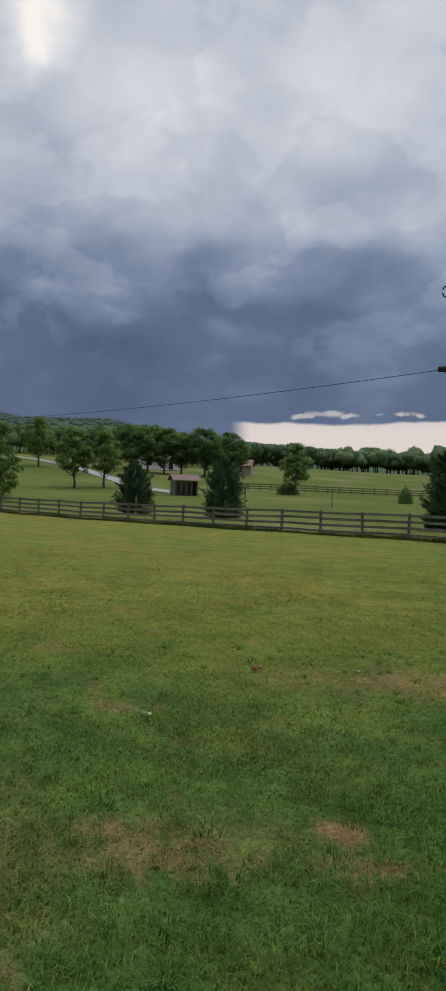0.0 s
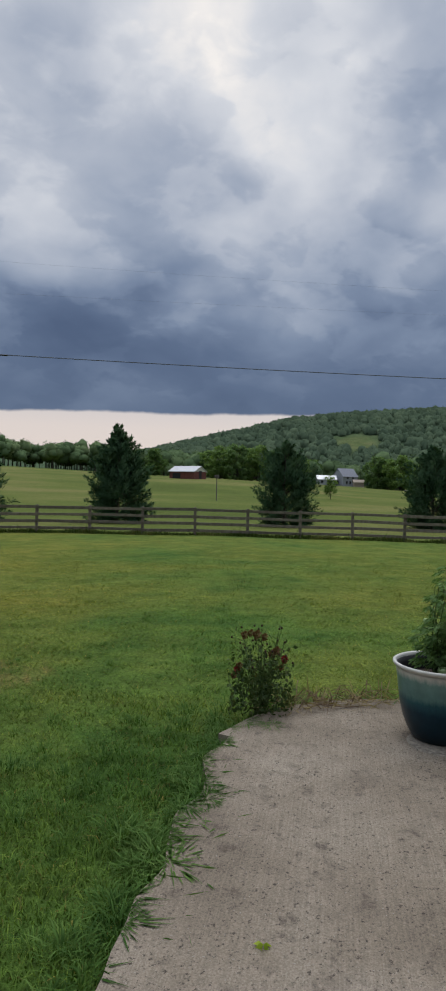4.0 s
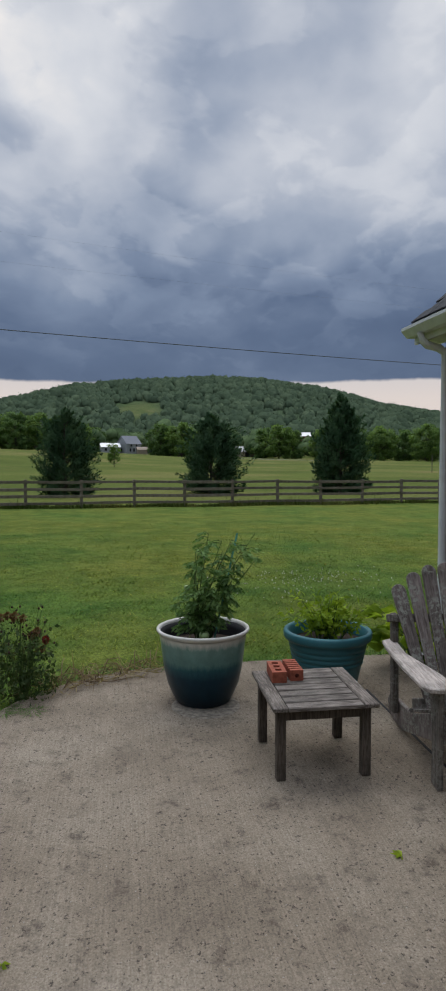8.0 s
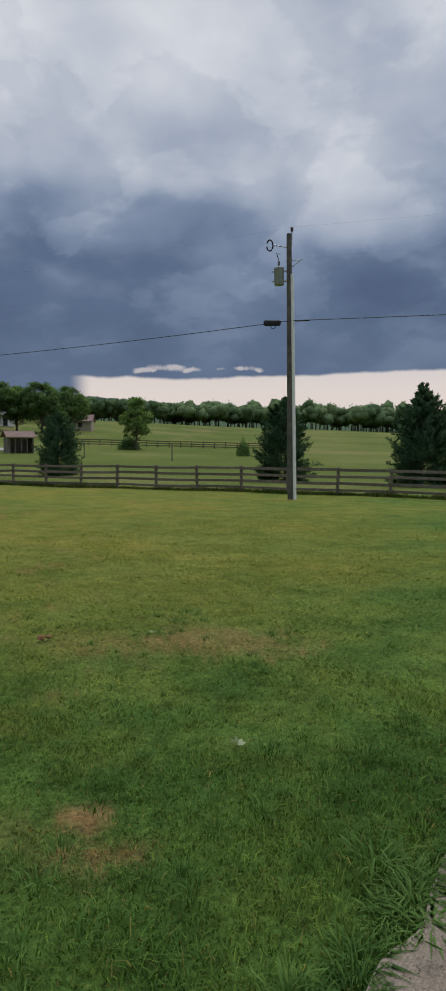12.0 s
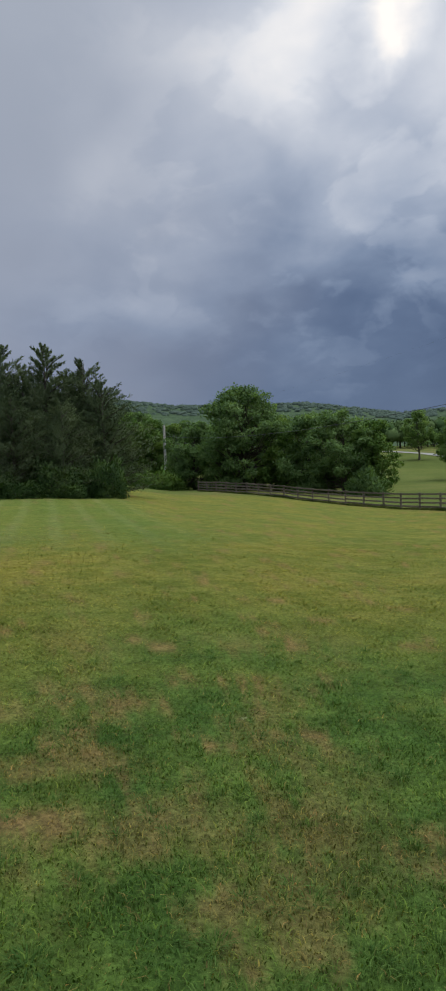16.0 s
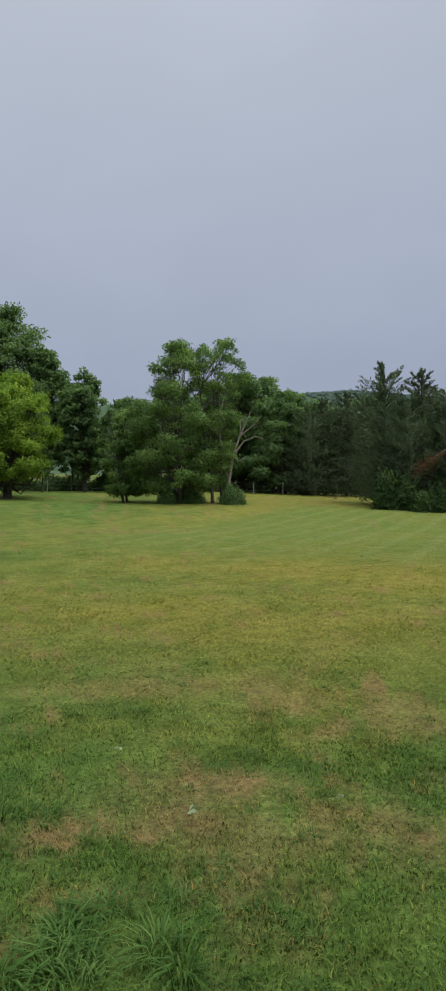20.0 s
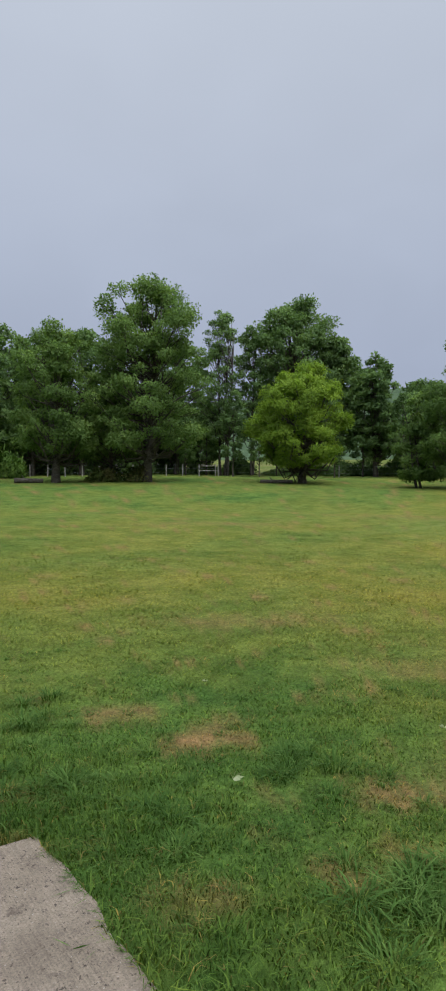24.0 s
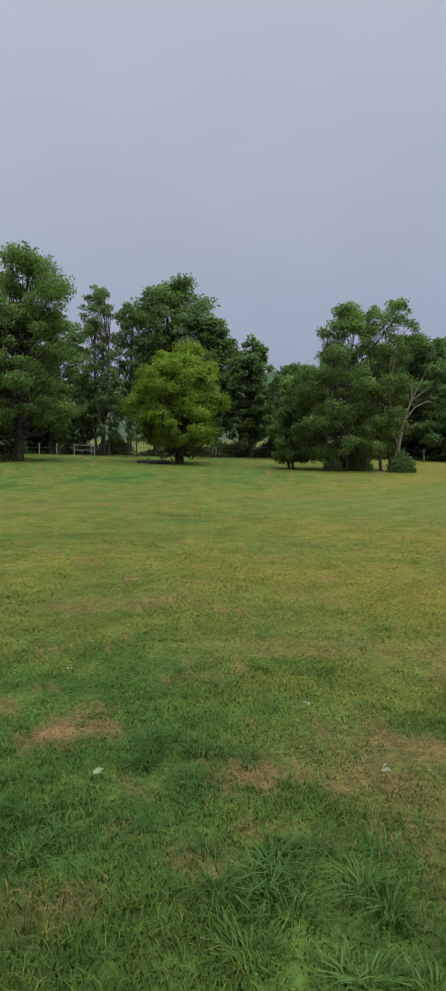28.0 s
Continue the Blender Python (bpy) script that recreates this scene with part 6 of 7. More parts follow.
def plank(name, outline, thick, mat, axis="x"):
    """A board cut to an outline; for axis x the outline lies in y and z, for axis z in x and y."""
    bm = bmesh.new()
    f = bm.faces.new([bm.verts.new((0, a, b) if axis == "x" else (a, b, 0)) for a, b in outline])
    ex = bmesh.ops.extrude_face_region(bm, geom=[f])
    vec = (thick, 0, 0) if axis == "x" else (0, 0, thick)
    bmesh.ops.translate(bm, vec=vec, verts=[g for g in ex["geom"] if isinstance(g, bmesh.types.BMVert)])
    bmesh.ops.recalc_face_normals(bm, faces=bm.faces)
    bmesh.ops.bevel(bm, geom=[e for e in bm.edges if e.calc_face_angle(0) > 1.0], offset=0.005, segments=1, affect="EDGES")
    return bm_mesh(name, bm, mat)


def build_chair():
    m = pose(3.465, 0.640, PATIO_Z, 0, 0, 123.3)
    chair = thing("adirondack_chair", m, "weathered lichen-spotted wooden Adirondack chair on the patio", "chair")
    W = 0.56
    stringer = plank("stringer", [(0.03, 0.215), (0.03, 0.345), (-0.02, 0.350), (-0.46, 0.175), (-0.74, 0.150), (-0.90, 0.125), (-0.935, 0.085), (-0.90, 0.02), (-0.78, 0.0), (-0.62, 0.012)], 0.026, M_CHAIR)
    for x in (-0.03, -W + 0.004):
        part("stringer", stringer, chair, "", pose(x, 0, 0))
    leg = box_mesh("leg", (0.03, 0.088, 0.475), M_CHAIR_LEG, 0.004, pose(0, 0, 0.2375))
    for x in (0.012, -W - 0.012):
        part("leg", leg, chair, "", pose(x, 0, 0))
    brace = plank("arm_brace", [(-0.045, 0.475), (-0.16, 0.475), (-0.046, 0.30)], 0.022, M_CHAIR)
    for x in (0.0, -W - 0.02):
        part("arm_brace", brace, chair, "", pose(x, 0, 0))
    post = box_mesh("rear_post", (0.034, 0.06, 0.57), M_CHAIR_LEG, 0.004, pose(0, 0, 0.285))
    for x in (0.02, -W - 0.02):
        part("rear_post", post, chair, "", pose(x, -0.70, 0.09, 3, 0, 0))
    arm = [(0.075, 0.055), (0.085, 0.02), (0.075, -0.055), (0.04, -0.075), (-0.12, -0.070), (-0.30, -0.035), (-0.48, 0.000), (-0.66, -0.012), (-0.74, -0.015), (-0.775, 0.02), (-0.74, 0.065), (-0.62, 0.078), (-0.45, 0.085), (-0.25, 0.088), (0.03, 0.080)]
    right_arm = plank("armrest", [(x, y) for y, x in arm], 0.024, M_CHAIR_ARM, "z")
    part("armrest", right_arm, chair, "bleached flat armrest", pose(0.02, 0, 0.476))
    left = plank("armrest", [(-x, y) for y, x in arm][::-1], 0.024, M_CHAIR_ARM, "z")
    part("armrest", left, chair, "bleached flat armrest", pose(-W - 0.02, 0, 0.476))
    # seat slats follow the stringers' curve
    seat = box_mesh("seat_slat", (W - 0.01, 0.072, 0.018), M_CHAIR_SEAT, 0.004)
    for k in range(7):
        y = 0.0 - k * 0.080
        z = float(np.interp(-y, [0.0, 0.46, 0.74], [0.355, 0.180, 0.155])) + 0.010
        part("seat_slat", seat, chair, "", pose(-W / 2, y, z, 21 if k else 35, 0, 0))
    # fanned back
    lean = 21.0
    for k in range(7):
        f = (k - 3) / 3.0
        L = 0.86 - 0.115 * f * f
        x0, x1 = -W / 2 + f * -0.150, -W / 2 + f * -0.290
        fan = -math.degrees(math.atan2(x1 - x0, L)) * -1
        part("back_slat", slat_mesh("back_slat", L, 0.045, 0.084, 0.018, M_CHAIR), chair, "", pose(x0, -0.47, 0.145, lean, 0, 0) @ pose(0, 0, 0, 0, fan, 0))
    part("back_brace", box_mesh("back_brace", (W + 0.14, 0.045, 0.045), M_CHAIR_LEG, 0.006), chair, "", pose(-W / 2, -0.70, 0.640, 18, 0, 0))
    part("back_brace", box_mesh("back_brace", (W - 0.06, 0.03, 0.06), M_CHAIR_LEG, 0.006), chair, "", pose(-W / 2, -0.525, 0.205, 18, 0, 0))


M_CHAIR_LEG = wood_material("aged_cedar_leg", (0.080, 0.068, 0.058), (0.20, 0.175, 0.150), 0.3, (12, 12, 1.0))
M_CHAIR_SEAT = wood_material("aged_cedar_seat", (0.085, 0.072, 0.064), (0.22, 0.195, 0.175), 0.4, (1.0, 12, 12))
build_chair()


# ---------------------------------------------------------------- potted plants
def build_glazed_pot():
    x, y = 3.815, 2.222
    pot = thing("planter", pose(x, y, PATIO_Z) @ Matrix.Scale(1.04, 4), "glazed pot shading from cream through sea green to dark blue", "planter")
    body = [(0.0, 0.0), (0.150, 0.0), (0.165, 0.008), (0.195, 0.06), (0.222, 0.13), (0.240, 0.21), (0.252, 0.30), (0.262, 0.385), (0.268, 0.425)]
    part("bowl", lathe("bowl", body, M_GLAZE, 56), pot)
    lip = [(0.267, 0.428), (0.281, 0.438), (0.287, 0.449), (0.285, 0.457), (0.277, 0.461), (0.268, 0.457), (0.264, 0.445), (0.260, 0.42)]
    part("rim", lathe("rim", lip, M_POTRIM, 56), pot, "cream glazed rim")
    part("liner", lathe("liner", [(0.2635, 0.440), (0.258, 0.440), (0.254, 0.40), (0.236, 0.30)], M_BLACK, 40), pot, "black plastic liner")
    part("soil", lathe("soil", [(0.247, 0.352), (0.12, 0.368), (0.0, 0.370)], M_SOIL, 30), pot)
    # tomato plant and its stake
    rng = np.random.default_rng(101)
    plant = thing("tomato_plant", pose(x, y, PATIO_Z + 0.392), "leggy tomato plant with green fruit in the glazed pot", "plant")
    stems, tips = [], []
    for k in range(16):
        a = rng.random() * 6.28
        reach = rng.uniform(0.07, 0.27)
        h = rng.uniform(0.22, 0.70)
        lean = np.array((0.13, -0.24, 0)) * h * h * 1.5
        p = [np.array((0.04 * math.cos(a), 0.04 * math.sin(a), -0.02)), np.array((reach * 0.5 * math.cos(a), reach * 0.5 * math.sin(a), h * 0.5)) + lean * 0.2, np.array((reach * math.cos(a), reach * math.sin(a), h)) + lean]
        stems.append(tube(p, [0.006, 0.004, 0.002], 5))
        tips.append(p)
    for k in range(230):
        p = tips[rng.integers(16)]
        t = rng.uniform(0.22, 1.0)
        base = p[0] * (1 - t) ** 2 + 2 * p[1] * t * (1 - t) + p[2] * t * t
        d = unit(np.array((rng.normal(), rng.normal(), 0.15)))
        e = base + d * rng.uniform(0.05, 0.13) + [0, 0, -0.03]
        stems.append(tube([base, (base + e) / 2 + [0, 0, 0.018], e], [0.0025, 0.002, 0.001], 4))
        tips.append([base, (base + e) / 2 + [0, 0, 0.018], e])
    V, F = joined(stems)
    part("branchwork", fast_mesh("branchwork", V, F, M_STEM, True), plant)
    P, A = [], []
    for p in tips[16:]:
        for t in np.linspace(0.35, 1.0, 7):
            q = p[0] * (1 - t) ** 2 + 2 * p[1] * t * (1 - t) + p[2] * t * t
            d = unit(p[2] - p[0])
            s = unit(np.cross(d, [0, 0, 1]))
            for sg in (-1, 1):
                P.append(q), A.append(d * 0.8 + s * sg * 0.8 + [0, 0, rng.normal() * 0.35 - 0.45])
    P, A = np.array(P), np.array(A)
    V, F = leaf_cards(rng, P, A, rng.uniform(0.026, 0.052, len(P)), rng.uniform(0.010, 0.018, len(P)))
    part("foliage", fast_mesh("foliage", V, F, M_TOMLEAF), plant)
    fruit = lathe("tomato", [(0.0, -0.030), (0.017, -0.027), (0.030, -0.010), (0.033, 0.004), (0.026, 0.022), (0.010, 0.028), (0.0, 0.024)], M_TOMATO, 16)
    for fx, fy, fz, s in ((-0.085, -0.065, 0.055, 1.0), (-0.06, -0.075, 0.135, 0.7), (-0.15, 0.02, 0.36, 0.55), (-0.05, -0.10, 0.30, 0.5)):
        part("tomato", fruit, plant, "green unripe tomato", pose(fx, fy, fz) @ Matrix.Scale(s, 4))
    V, F = tube([(0.035, -0.05, -0.03), (0.115, -0.185, 0.70)], 0.007, 6)
    tagged(part("plant_stake", fast_mesh("plant_stake", V, F, M_STAKE, True), None, "", pose(x, y, PATIO_Z + 0.378)), "thin green stake leaning among the tomato stems", "stake")


build_glazed_pot()


def build_teal_pot():
    x, y = 4.41, 1.618
    pot = thing("planter", pose(x, y, PATIO_Z), "ribbed teal plastic pot at the patio's edge", "planter")
    prof = [(0.0, 0.0), (0.175, 0.0), (0.185, 0.01), (0.212, 0.12), (0.226, 0.19)]
    for k in range(4):
        z = 0.20 + k * 0.035
        r = 0.229 + k * 0.0072
        prof += [(r, z), (r + 0.007, z + 0.006), (r + 0.007, z + 0.022), (r + 0.001, z + 0.029)]
    prof += [(0.262, 0.355), (0.285, 0.360), (0.293, 0.372), (0.293, 0.405), (0.286, 0.416), (0.270, 0.418), (0.258, 0.405), (0.250, 0.34), (0.245, 0.29)]
    part("bowl", lathe("bowl", prof, M_TEALPOT, 56), pot)
    part("soil", lathe("soil", [(0.252, 0.335), (0.12, 0.35), (0.0, 0.345)], M_SOIL, 30), pot)
    rng = np.random.default_rng(7)
    plant = thing("pepper_plant", pose(x, y, PATIO_Z + 0.345), "bushy yellow-green leafy plant in the teal pot", "plant")
    stems, P, A = [], [], []
    for k in range(34):
        a, reach = rng.random() * 6.28, rng.uniform(0.03, 0.27)
        h = rng.uniform(0.13, 0.37) * (1.1 - reach)
        e = np.array((reach * math.cos(a), reach * math.sin(a), h))
        stems.append(tube([(0.3 * e[0], 0.3 * e[1], -0.02), (0.6 * e[0], 0.6 * e[1], h * 0.6), e], [0.005, 0.004, 0.002], 4))
        for _ in range(26):
            t = rng.uniform(0.40, 1.05)
            P.append(e * [t, t, t] + rng.normal(size=3) * 0.02)
            A.append(np.array((math.cos(a), math.sin(a), 0.2)) + rng.normal(size=3) * 0.8)
    V, F = joined(stems)
    part("branchwork", fast_mesh("branchwork", V, F, M_STEM, True), plant)
    P = np.array(P)
    V, F = leaf_cards(rng, P, np.array(A), rng.uniform(0.03, 0.065, len(P)), rng.uniform(0.016, 0.032, len(P)))
    part("foliage", fast_mesh("foliage", V, F, M_PEPPER), plant)
    # broad-leaved plant behind the chair
    plant = thing("squash_plant", pose(5.12, 1.20, PATIO_Z), "broad yellow-green leaves growing behind the chair", "plant")
    stems, P, A = [], [], []
    for k in range(26):
        a = rng.random() * 6.28
        e = np.array((0.32 * math.cos(a) * rng.uniform(0.3, 1), 0.32 * math.sin(a) * rng.uniform(0.3, 1), rng.uniform(0.12, 0.46)))
        stems.append(tube([(0.1 * e[0], 0.1 * e[1], -0.1), (0.4 * e[0], 0.4 * e[1], e[2] * 0.7), e], [0.008, 0.006, 0.004], 5))
        for d in (-0.8, -0.3, 0.25, 0.75):
            P.append(e), A.append((math.cos(a + d), math.sin(a + d), rng.uniform(-0.2, 0.3)))
    V, F = joined(stems)
    part("branchwork", fast_mesh("branchwork", V, F, M_STEM, True), plant)
    V, F = leaf_cards(rng, np.array(P), np.array(A), rng.uniform(0.12, 0.20, len(P)), rng.uniform(0.09, 0.14, len(P)))
    part("foliage", fast_mesh("foliage", V, F, M_PEPPER), plant)


build_teal_pot()


def build_rose():
    rng = np.random.default_rng(55)
    x, y = 3.24, 3.28
    z = PATIO_Z - 0.03
    rose = thing("rose_bush", pose(x, y, z) @ Matrix.Diagonal((0.86, 0.86, 0.96, 1)), "rose bush with faded red blooms at the slab's corner", "bush")
    stems, ends = [], []
    for k in range(20):
        a = rng.random() * 6.28
        reach, h = rng.uniform(0.05, 0.24), rng.uniform(0.38, 0.66)
        e = np.array((reach * math.cos(a), reach * math.sin(a), h))
        stems.append(tube([(e[0] * 0.15, e[1] * 0.15, -0.03), (e[0] * 0.5, e[1] * 0.5, h * 0.5), e], [0.006, 0.004, 0.002], 5))
        ends.append(e)
        for _ in range(3):
            t = rng.uniform(0.6, 0.9)
            b = e * [t, t, t]
            f = b + np.array((rng.normal() * 0.07, rng.normal() * 0.07, rng.uniform(0.04, 0.12)))
            stems.append(tube([b, f], [0.0025, 0.001], 4))
            ends.append(f)
    V, F = joined(stems)
    part("branchwork", fast_mesh("branchwork", V, F, M_STEM, True), rose)
    n = 1150
    a, u = rng.random(n) * 6.28, rng.random(n) ** 0.6
    r = 0.27 * u
    h = rng.beta(1.5, 2.9, n) * 0.62
    P = np.stack([r * np.cos(a), r * np.sin(a), h], 1)
    V, F = leaf_cards(rng, P, rng.normal(size=(n, 3)) + [0, 0, 0.1], rng.uniform(0.025, 0.055, n), rng.uniform(0.016, 0.032, n))
    part("foliage", fast_mesh("foliage", V, F, M_ROSELEAF), rose)
    hip = lathe("bud", [(0.0, -0.008), (0.007, -0.004), (0.009, 0.002), (0.005, 0.009), (0.0, 0.011)], M_BUD, 8)
    for e in ends[::2]:
        part("bud", hip, rose, "dark spent bud", pose(*e))

    def bloom(size, seed, mat):
        g = np.random.default_rng(seed)
        U = unit(g.normal(size=(46, 3)) + [0, 0, 0.4])
        V, F = leaf_cards(g, U * size * 0.35, U + g.normal(size=(46, 3)) * 0.4, size * 0.7, size * 0.6)
        return fast_mesh("bloom", V, F, mat)
    red, faded = bloom(0.045, 1, M_ROSERED), bloom(0.036, 2, M_DEADLEAF)
    view = unit(np.array((x - 0.1, y + 0.1, 0)))
    side = np.array((view[1], -view[0], 0))
    for s, h, mesh, k in ((0.19, 0.42, red, 0.75), (-0.19, 0.33, red, 0.7), (0.17, 0.36, faded, 0.8), (-0.21, 0.29, faded, 0.8), (-0.08, 0.60, faded, 0.9), (-0.13, 0.585, faded, 1.0), (-0.03, 0.59, faded, 1.1), (0.03, 0.575, faded, 0.9), (0.13, 0.48, faded, 1.0), (0.09, 0.455, faded, 1.0), (-0.17, 0.36, faded, 0.9)):
        p = side * s - view * 0.07
        part("bloom", mesh, rose, "", pose(p[0], p[1], h) @ Matrix.Scale(k, 4))
    # dry stalks and straw lying at its foot along the slab edge
    n = 260
    t = 0.30 + 0.70 * rng.random(n)
    P = np.outer(1 - t, (2.9, 3.42, -0.10)) + np.outer(t, (4.20, 2.80, -0.11)) + rng.normal(size=(n, 3)) * [0.05, 0.05, 0.008]
    A = np.stack([rng.normal(size=n), rng.normal(size=n), np.abs(rng.normal(size=n)) * 0.35], 1)
    V, F = leaf_cards(rng, P, A, rng.uniform(0.06, 0.22, n), rng.uniform(0.004, 0.010, n))
    tagged(new("dry_stalks", fast_mesh("dry_stalks", V, F, M_STRAW)), "dry straw and stalks along the slab's edge", "straw", kind="stuff")
    n = 46
    t = rng.random(n)
    B = np.outer(1 - t, (3.42, 3.20, PATIO_Z)) + np.outer(t, (4.15, 2.92, PATIO_Z)) + rng.normal(size=(n, 3)) * [0.05, 0.05, 0.0]
    pieces = []
    for b, h in zip(B, rng.uniform(0.03, 0.13, n)):
        a = rng.normal(size=3) * [0.11, 0.11, 0]
        pieces.append(tube([b, b + 0.45 * a + [0, 0, h], b + a + [0, 0, 0.8 * h], b + 1.5 * a + [0, 0, 0.25 * h]], [0.0035, 0.003, 0.002, 0.001], 4))
    V, F = joined(pieces)
    tagged(new("dry_brush", fast_mesh("dry_brush", V, F, M_TWIG, True)), "tangle of arching dry brown stems at the slab's edge", "brush", kind="stuff")
    twig = thing("fallen_twig", pose(3.50, 3.10, PATIO_Z + 0.006), "crooked dry twig lying on the concrete edge", "twig")
    V, F = joined([tube([(0, 0, 0), (0.12, -0.04, 0.02), (0.25, -0.16, 0.004), (0.38, -0.22, 0.003)], [0.006, 0.005, 0.004, 0.002], 5), tube([(0.12, -0.04, 0.02), (0.15, -0.13, 0.004)], [0.004, 0.002], 5),
                   tube([(0.25, -0.16, 0.004), (0.34, -0.14, 0.03), (0.40, -0.17, 0.10)], [0.004, 0.003, 0.0015], 5)])
    part("wood", fast_mesh("wood", V, F, M_TWIG, True), twig)


M_BUD = plain("dark_bud", (0.045, 0.022, 0.016), 0.8)
build_rose()


# ---------------------------------------------------------------- litter on slab and lawn
def litter_leaf(seed, size, mat):
    rng = np.random.default_rng(seed)
    a = np.linspace(-1.2, 1.2, 5)
    A = np.stack([np.sin(a), np.cos(a), 0.15 * np.ones(5)], 1)
    V, F = leaf_cards(rng, np.zeros((5, 3)), A, size * (1 - 0.25 * np.abs(a)), size * 0.4)
    return fast_mesh("fallen_leaf", V, F, mat)


M_PALELEAF = leaf_material("pale_fallen_leaf", (0.20, 0.25, 0.12), (0.30, 0.35, 0.19), (0.42, 0.44, 0.28), 9.0)


def build_litter():
    pale, small, green = litter_leaf(1, 0.075, M_PALELEAF), litter_leaf(2, 0.045, M_PALELEAF), litter_leaf(3, 0.05, M_PEPPER)
    for k, (x, y, m) in enumerate(((1.40, 3.63, pale), (-0.53, 4.61, pale), (1.26, 6.05, pale), (-2.10, 3.81, small), (-2.95, 1.72, pale), (-3.06, 0.957, pale), (-3.15, -0.52, pale), (-4.04, 0.775, small), (-6.2, 2.0, small), (-5.0, -0.9, small), (0.9, 7.4, small), (-8.0, 5.6, small))):
        tagged(part("fallen_leaf", m, None, "", pose(x, y, float(land_height(x, y)) + 0.045, 8, 5, 67 * k)), "pale torn leaf lying on the grass", "leaf", "fallen leaves on the lawn")
    tagged(part("fallen_leaf", green, None, "", pose(2.824, 0.623, PATIO_Z + 0.004, 3, 0, 30)), "yellow-green leaf lying on the concrete", "leaf")
    tagged(part("fallen_leaf", green, None, "", pose(1.62, 1.50, PATIO_Z + 0.004, 3, 0, 130)), "green leaf lying on the concrete", "leaf")
    for k, (dx, dy, s) in enumerate(((0.0, 0.0, 0.75), (0.065, 0.02, 0.45))):
        x, y = 0.28 + dx, 6.12 + dy
        bm = bmesh.new()
        bmesh.ops.create_icosphere(bm, subdivisions=2, radius=0.05 * s)
        for v in bm.verts:
            v.co += 0.030 * s * noise.noise_vector(v.co * 22 + Vector((k * 5, 0, 0)))
            v.co.z *= 0.65
        tagged(part("stone", bm_mesh("stone", bm, M_STONE), None, "", pose(x, y, float(land_height(x, y)) + 0.04)), "small reddish stone lying in the lawn", "stone", "stones in the lawn")


M_STONE = plain("reddish_stone", (0.25, 0.12, 0.06), 0.9, vary=0.4, scale=40.0)
build_litter()


# ---------------------------------------------------------------- far buildings, fences, roads
def gable_house(name, az, d, width, depth, wall_h, roof_h, turn, mats, label, category, openings=(), eave=0.4, sink=0.2):
    x, y, z = on_land(az, d, sink)
    b = thing(name, pose(x, y, z, 0, 0, az + turn), label, category)
    part("wall", box_mesh("wall", (width, depth, wall_h + sink), mats[0], 0.02, pose(0, 0, (wall_h + sink) / 2)), b)
    bm = bmesh.new()
    for s in (-1, 1):
        vs = [bm.verts.new(p) for p in ((-width / 2 - eave, s * (depth / 2 + eave), wall_h + sink - eave * roof_h / (depth / 2)), (width / 2 + eave, s * (depth / 2 + eave), wall_h + sink - eave * roof_h / (depth / 2)),
                                        (width / 2 + eave, 0, wall_h + sink + roof_h), (-width / 2 - eave, 0, wall_h + sink + roof_h))]
        f = bm.faces.new(vs)
        ex = bmesh.ops.extrude_face_region(bm, geom=[f])
        for v in [g for g in ex["geom"] if isinstance(g, bmesh.types.BMVert)]:
            v.co.z += 0.15
    bmesh.ops.recalc_face_normals(bm, faces=bm.faces)
    part("roof", bm_mesh("roof", bm, mats[1]), b)
    for s in (-1, 1):
        bm = bmesh.new()
        f = bm.faces.new([bm.verts.new(p) for p in ((s * (width / 2 - 0.02), -depth / 2, wall_h + sink), (s * (width / 2 - 0.02), depth / 2, wall_h + sink), (s * (width / 2 - 0.02), 0, wall_h + sink + roof_h))])
        ex = bmesh.ops.extrude_face_region(bm, geom=[f])
        bmesh.ops.translate(bm, vec=(-s * 0.2, 0, 0), verts=[g for g in ex["geom"] if isinstance(g, bmesh.types.BMVert)])
        bmesh.ops.recalc_face_normals(bm, faces=bm.faces)
        part("gable", bm_mesh("gable", bm, mats[2] if len(mats) > 2 else mats[0]), b)
    for kind, face, u, h, w, hh in openings:
        if face == "front":
            part(kind, box_mesh(kind, (w, 0.08, hh), M_DARK, 0.01), b, "", pose(u, -depth / 2 - 0.02, sink + h + hh / 2))
        else:
            part(kind, box_mesh(kind, (0.08, w, hh), M_DARK, 0.01), b, "", pose(width / 2 + 0.02 if face == "right" else -width / 2 - 0.02, u, sink + h + hh / 2))
    return b


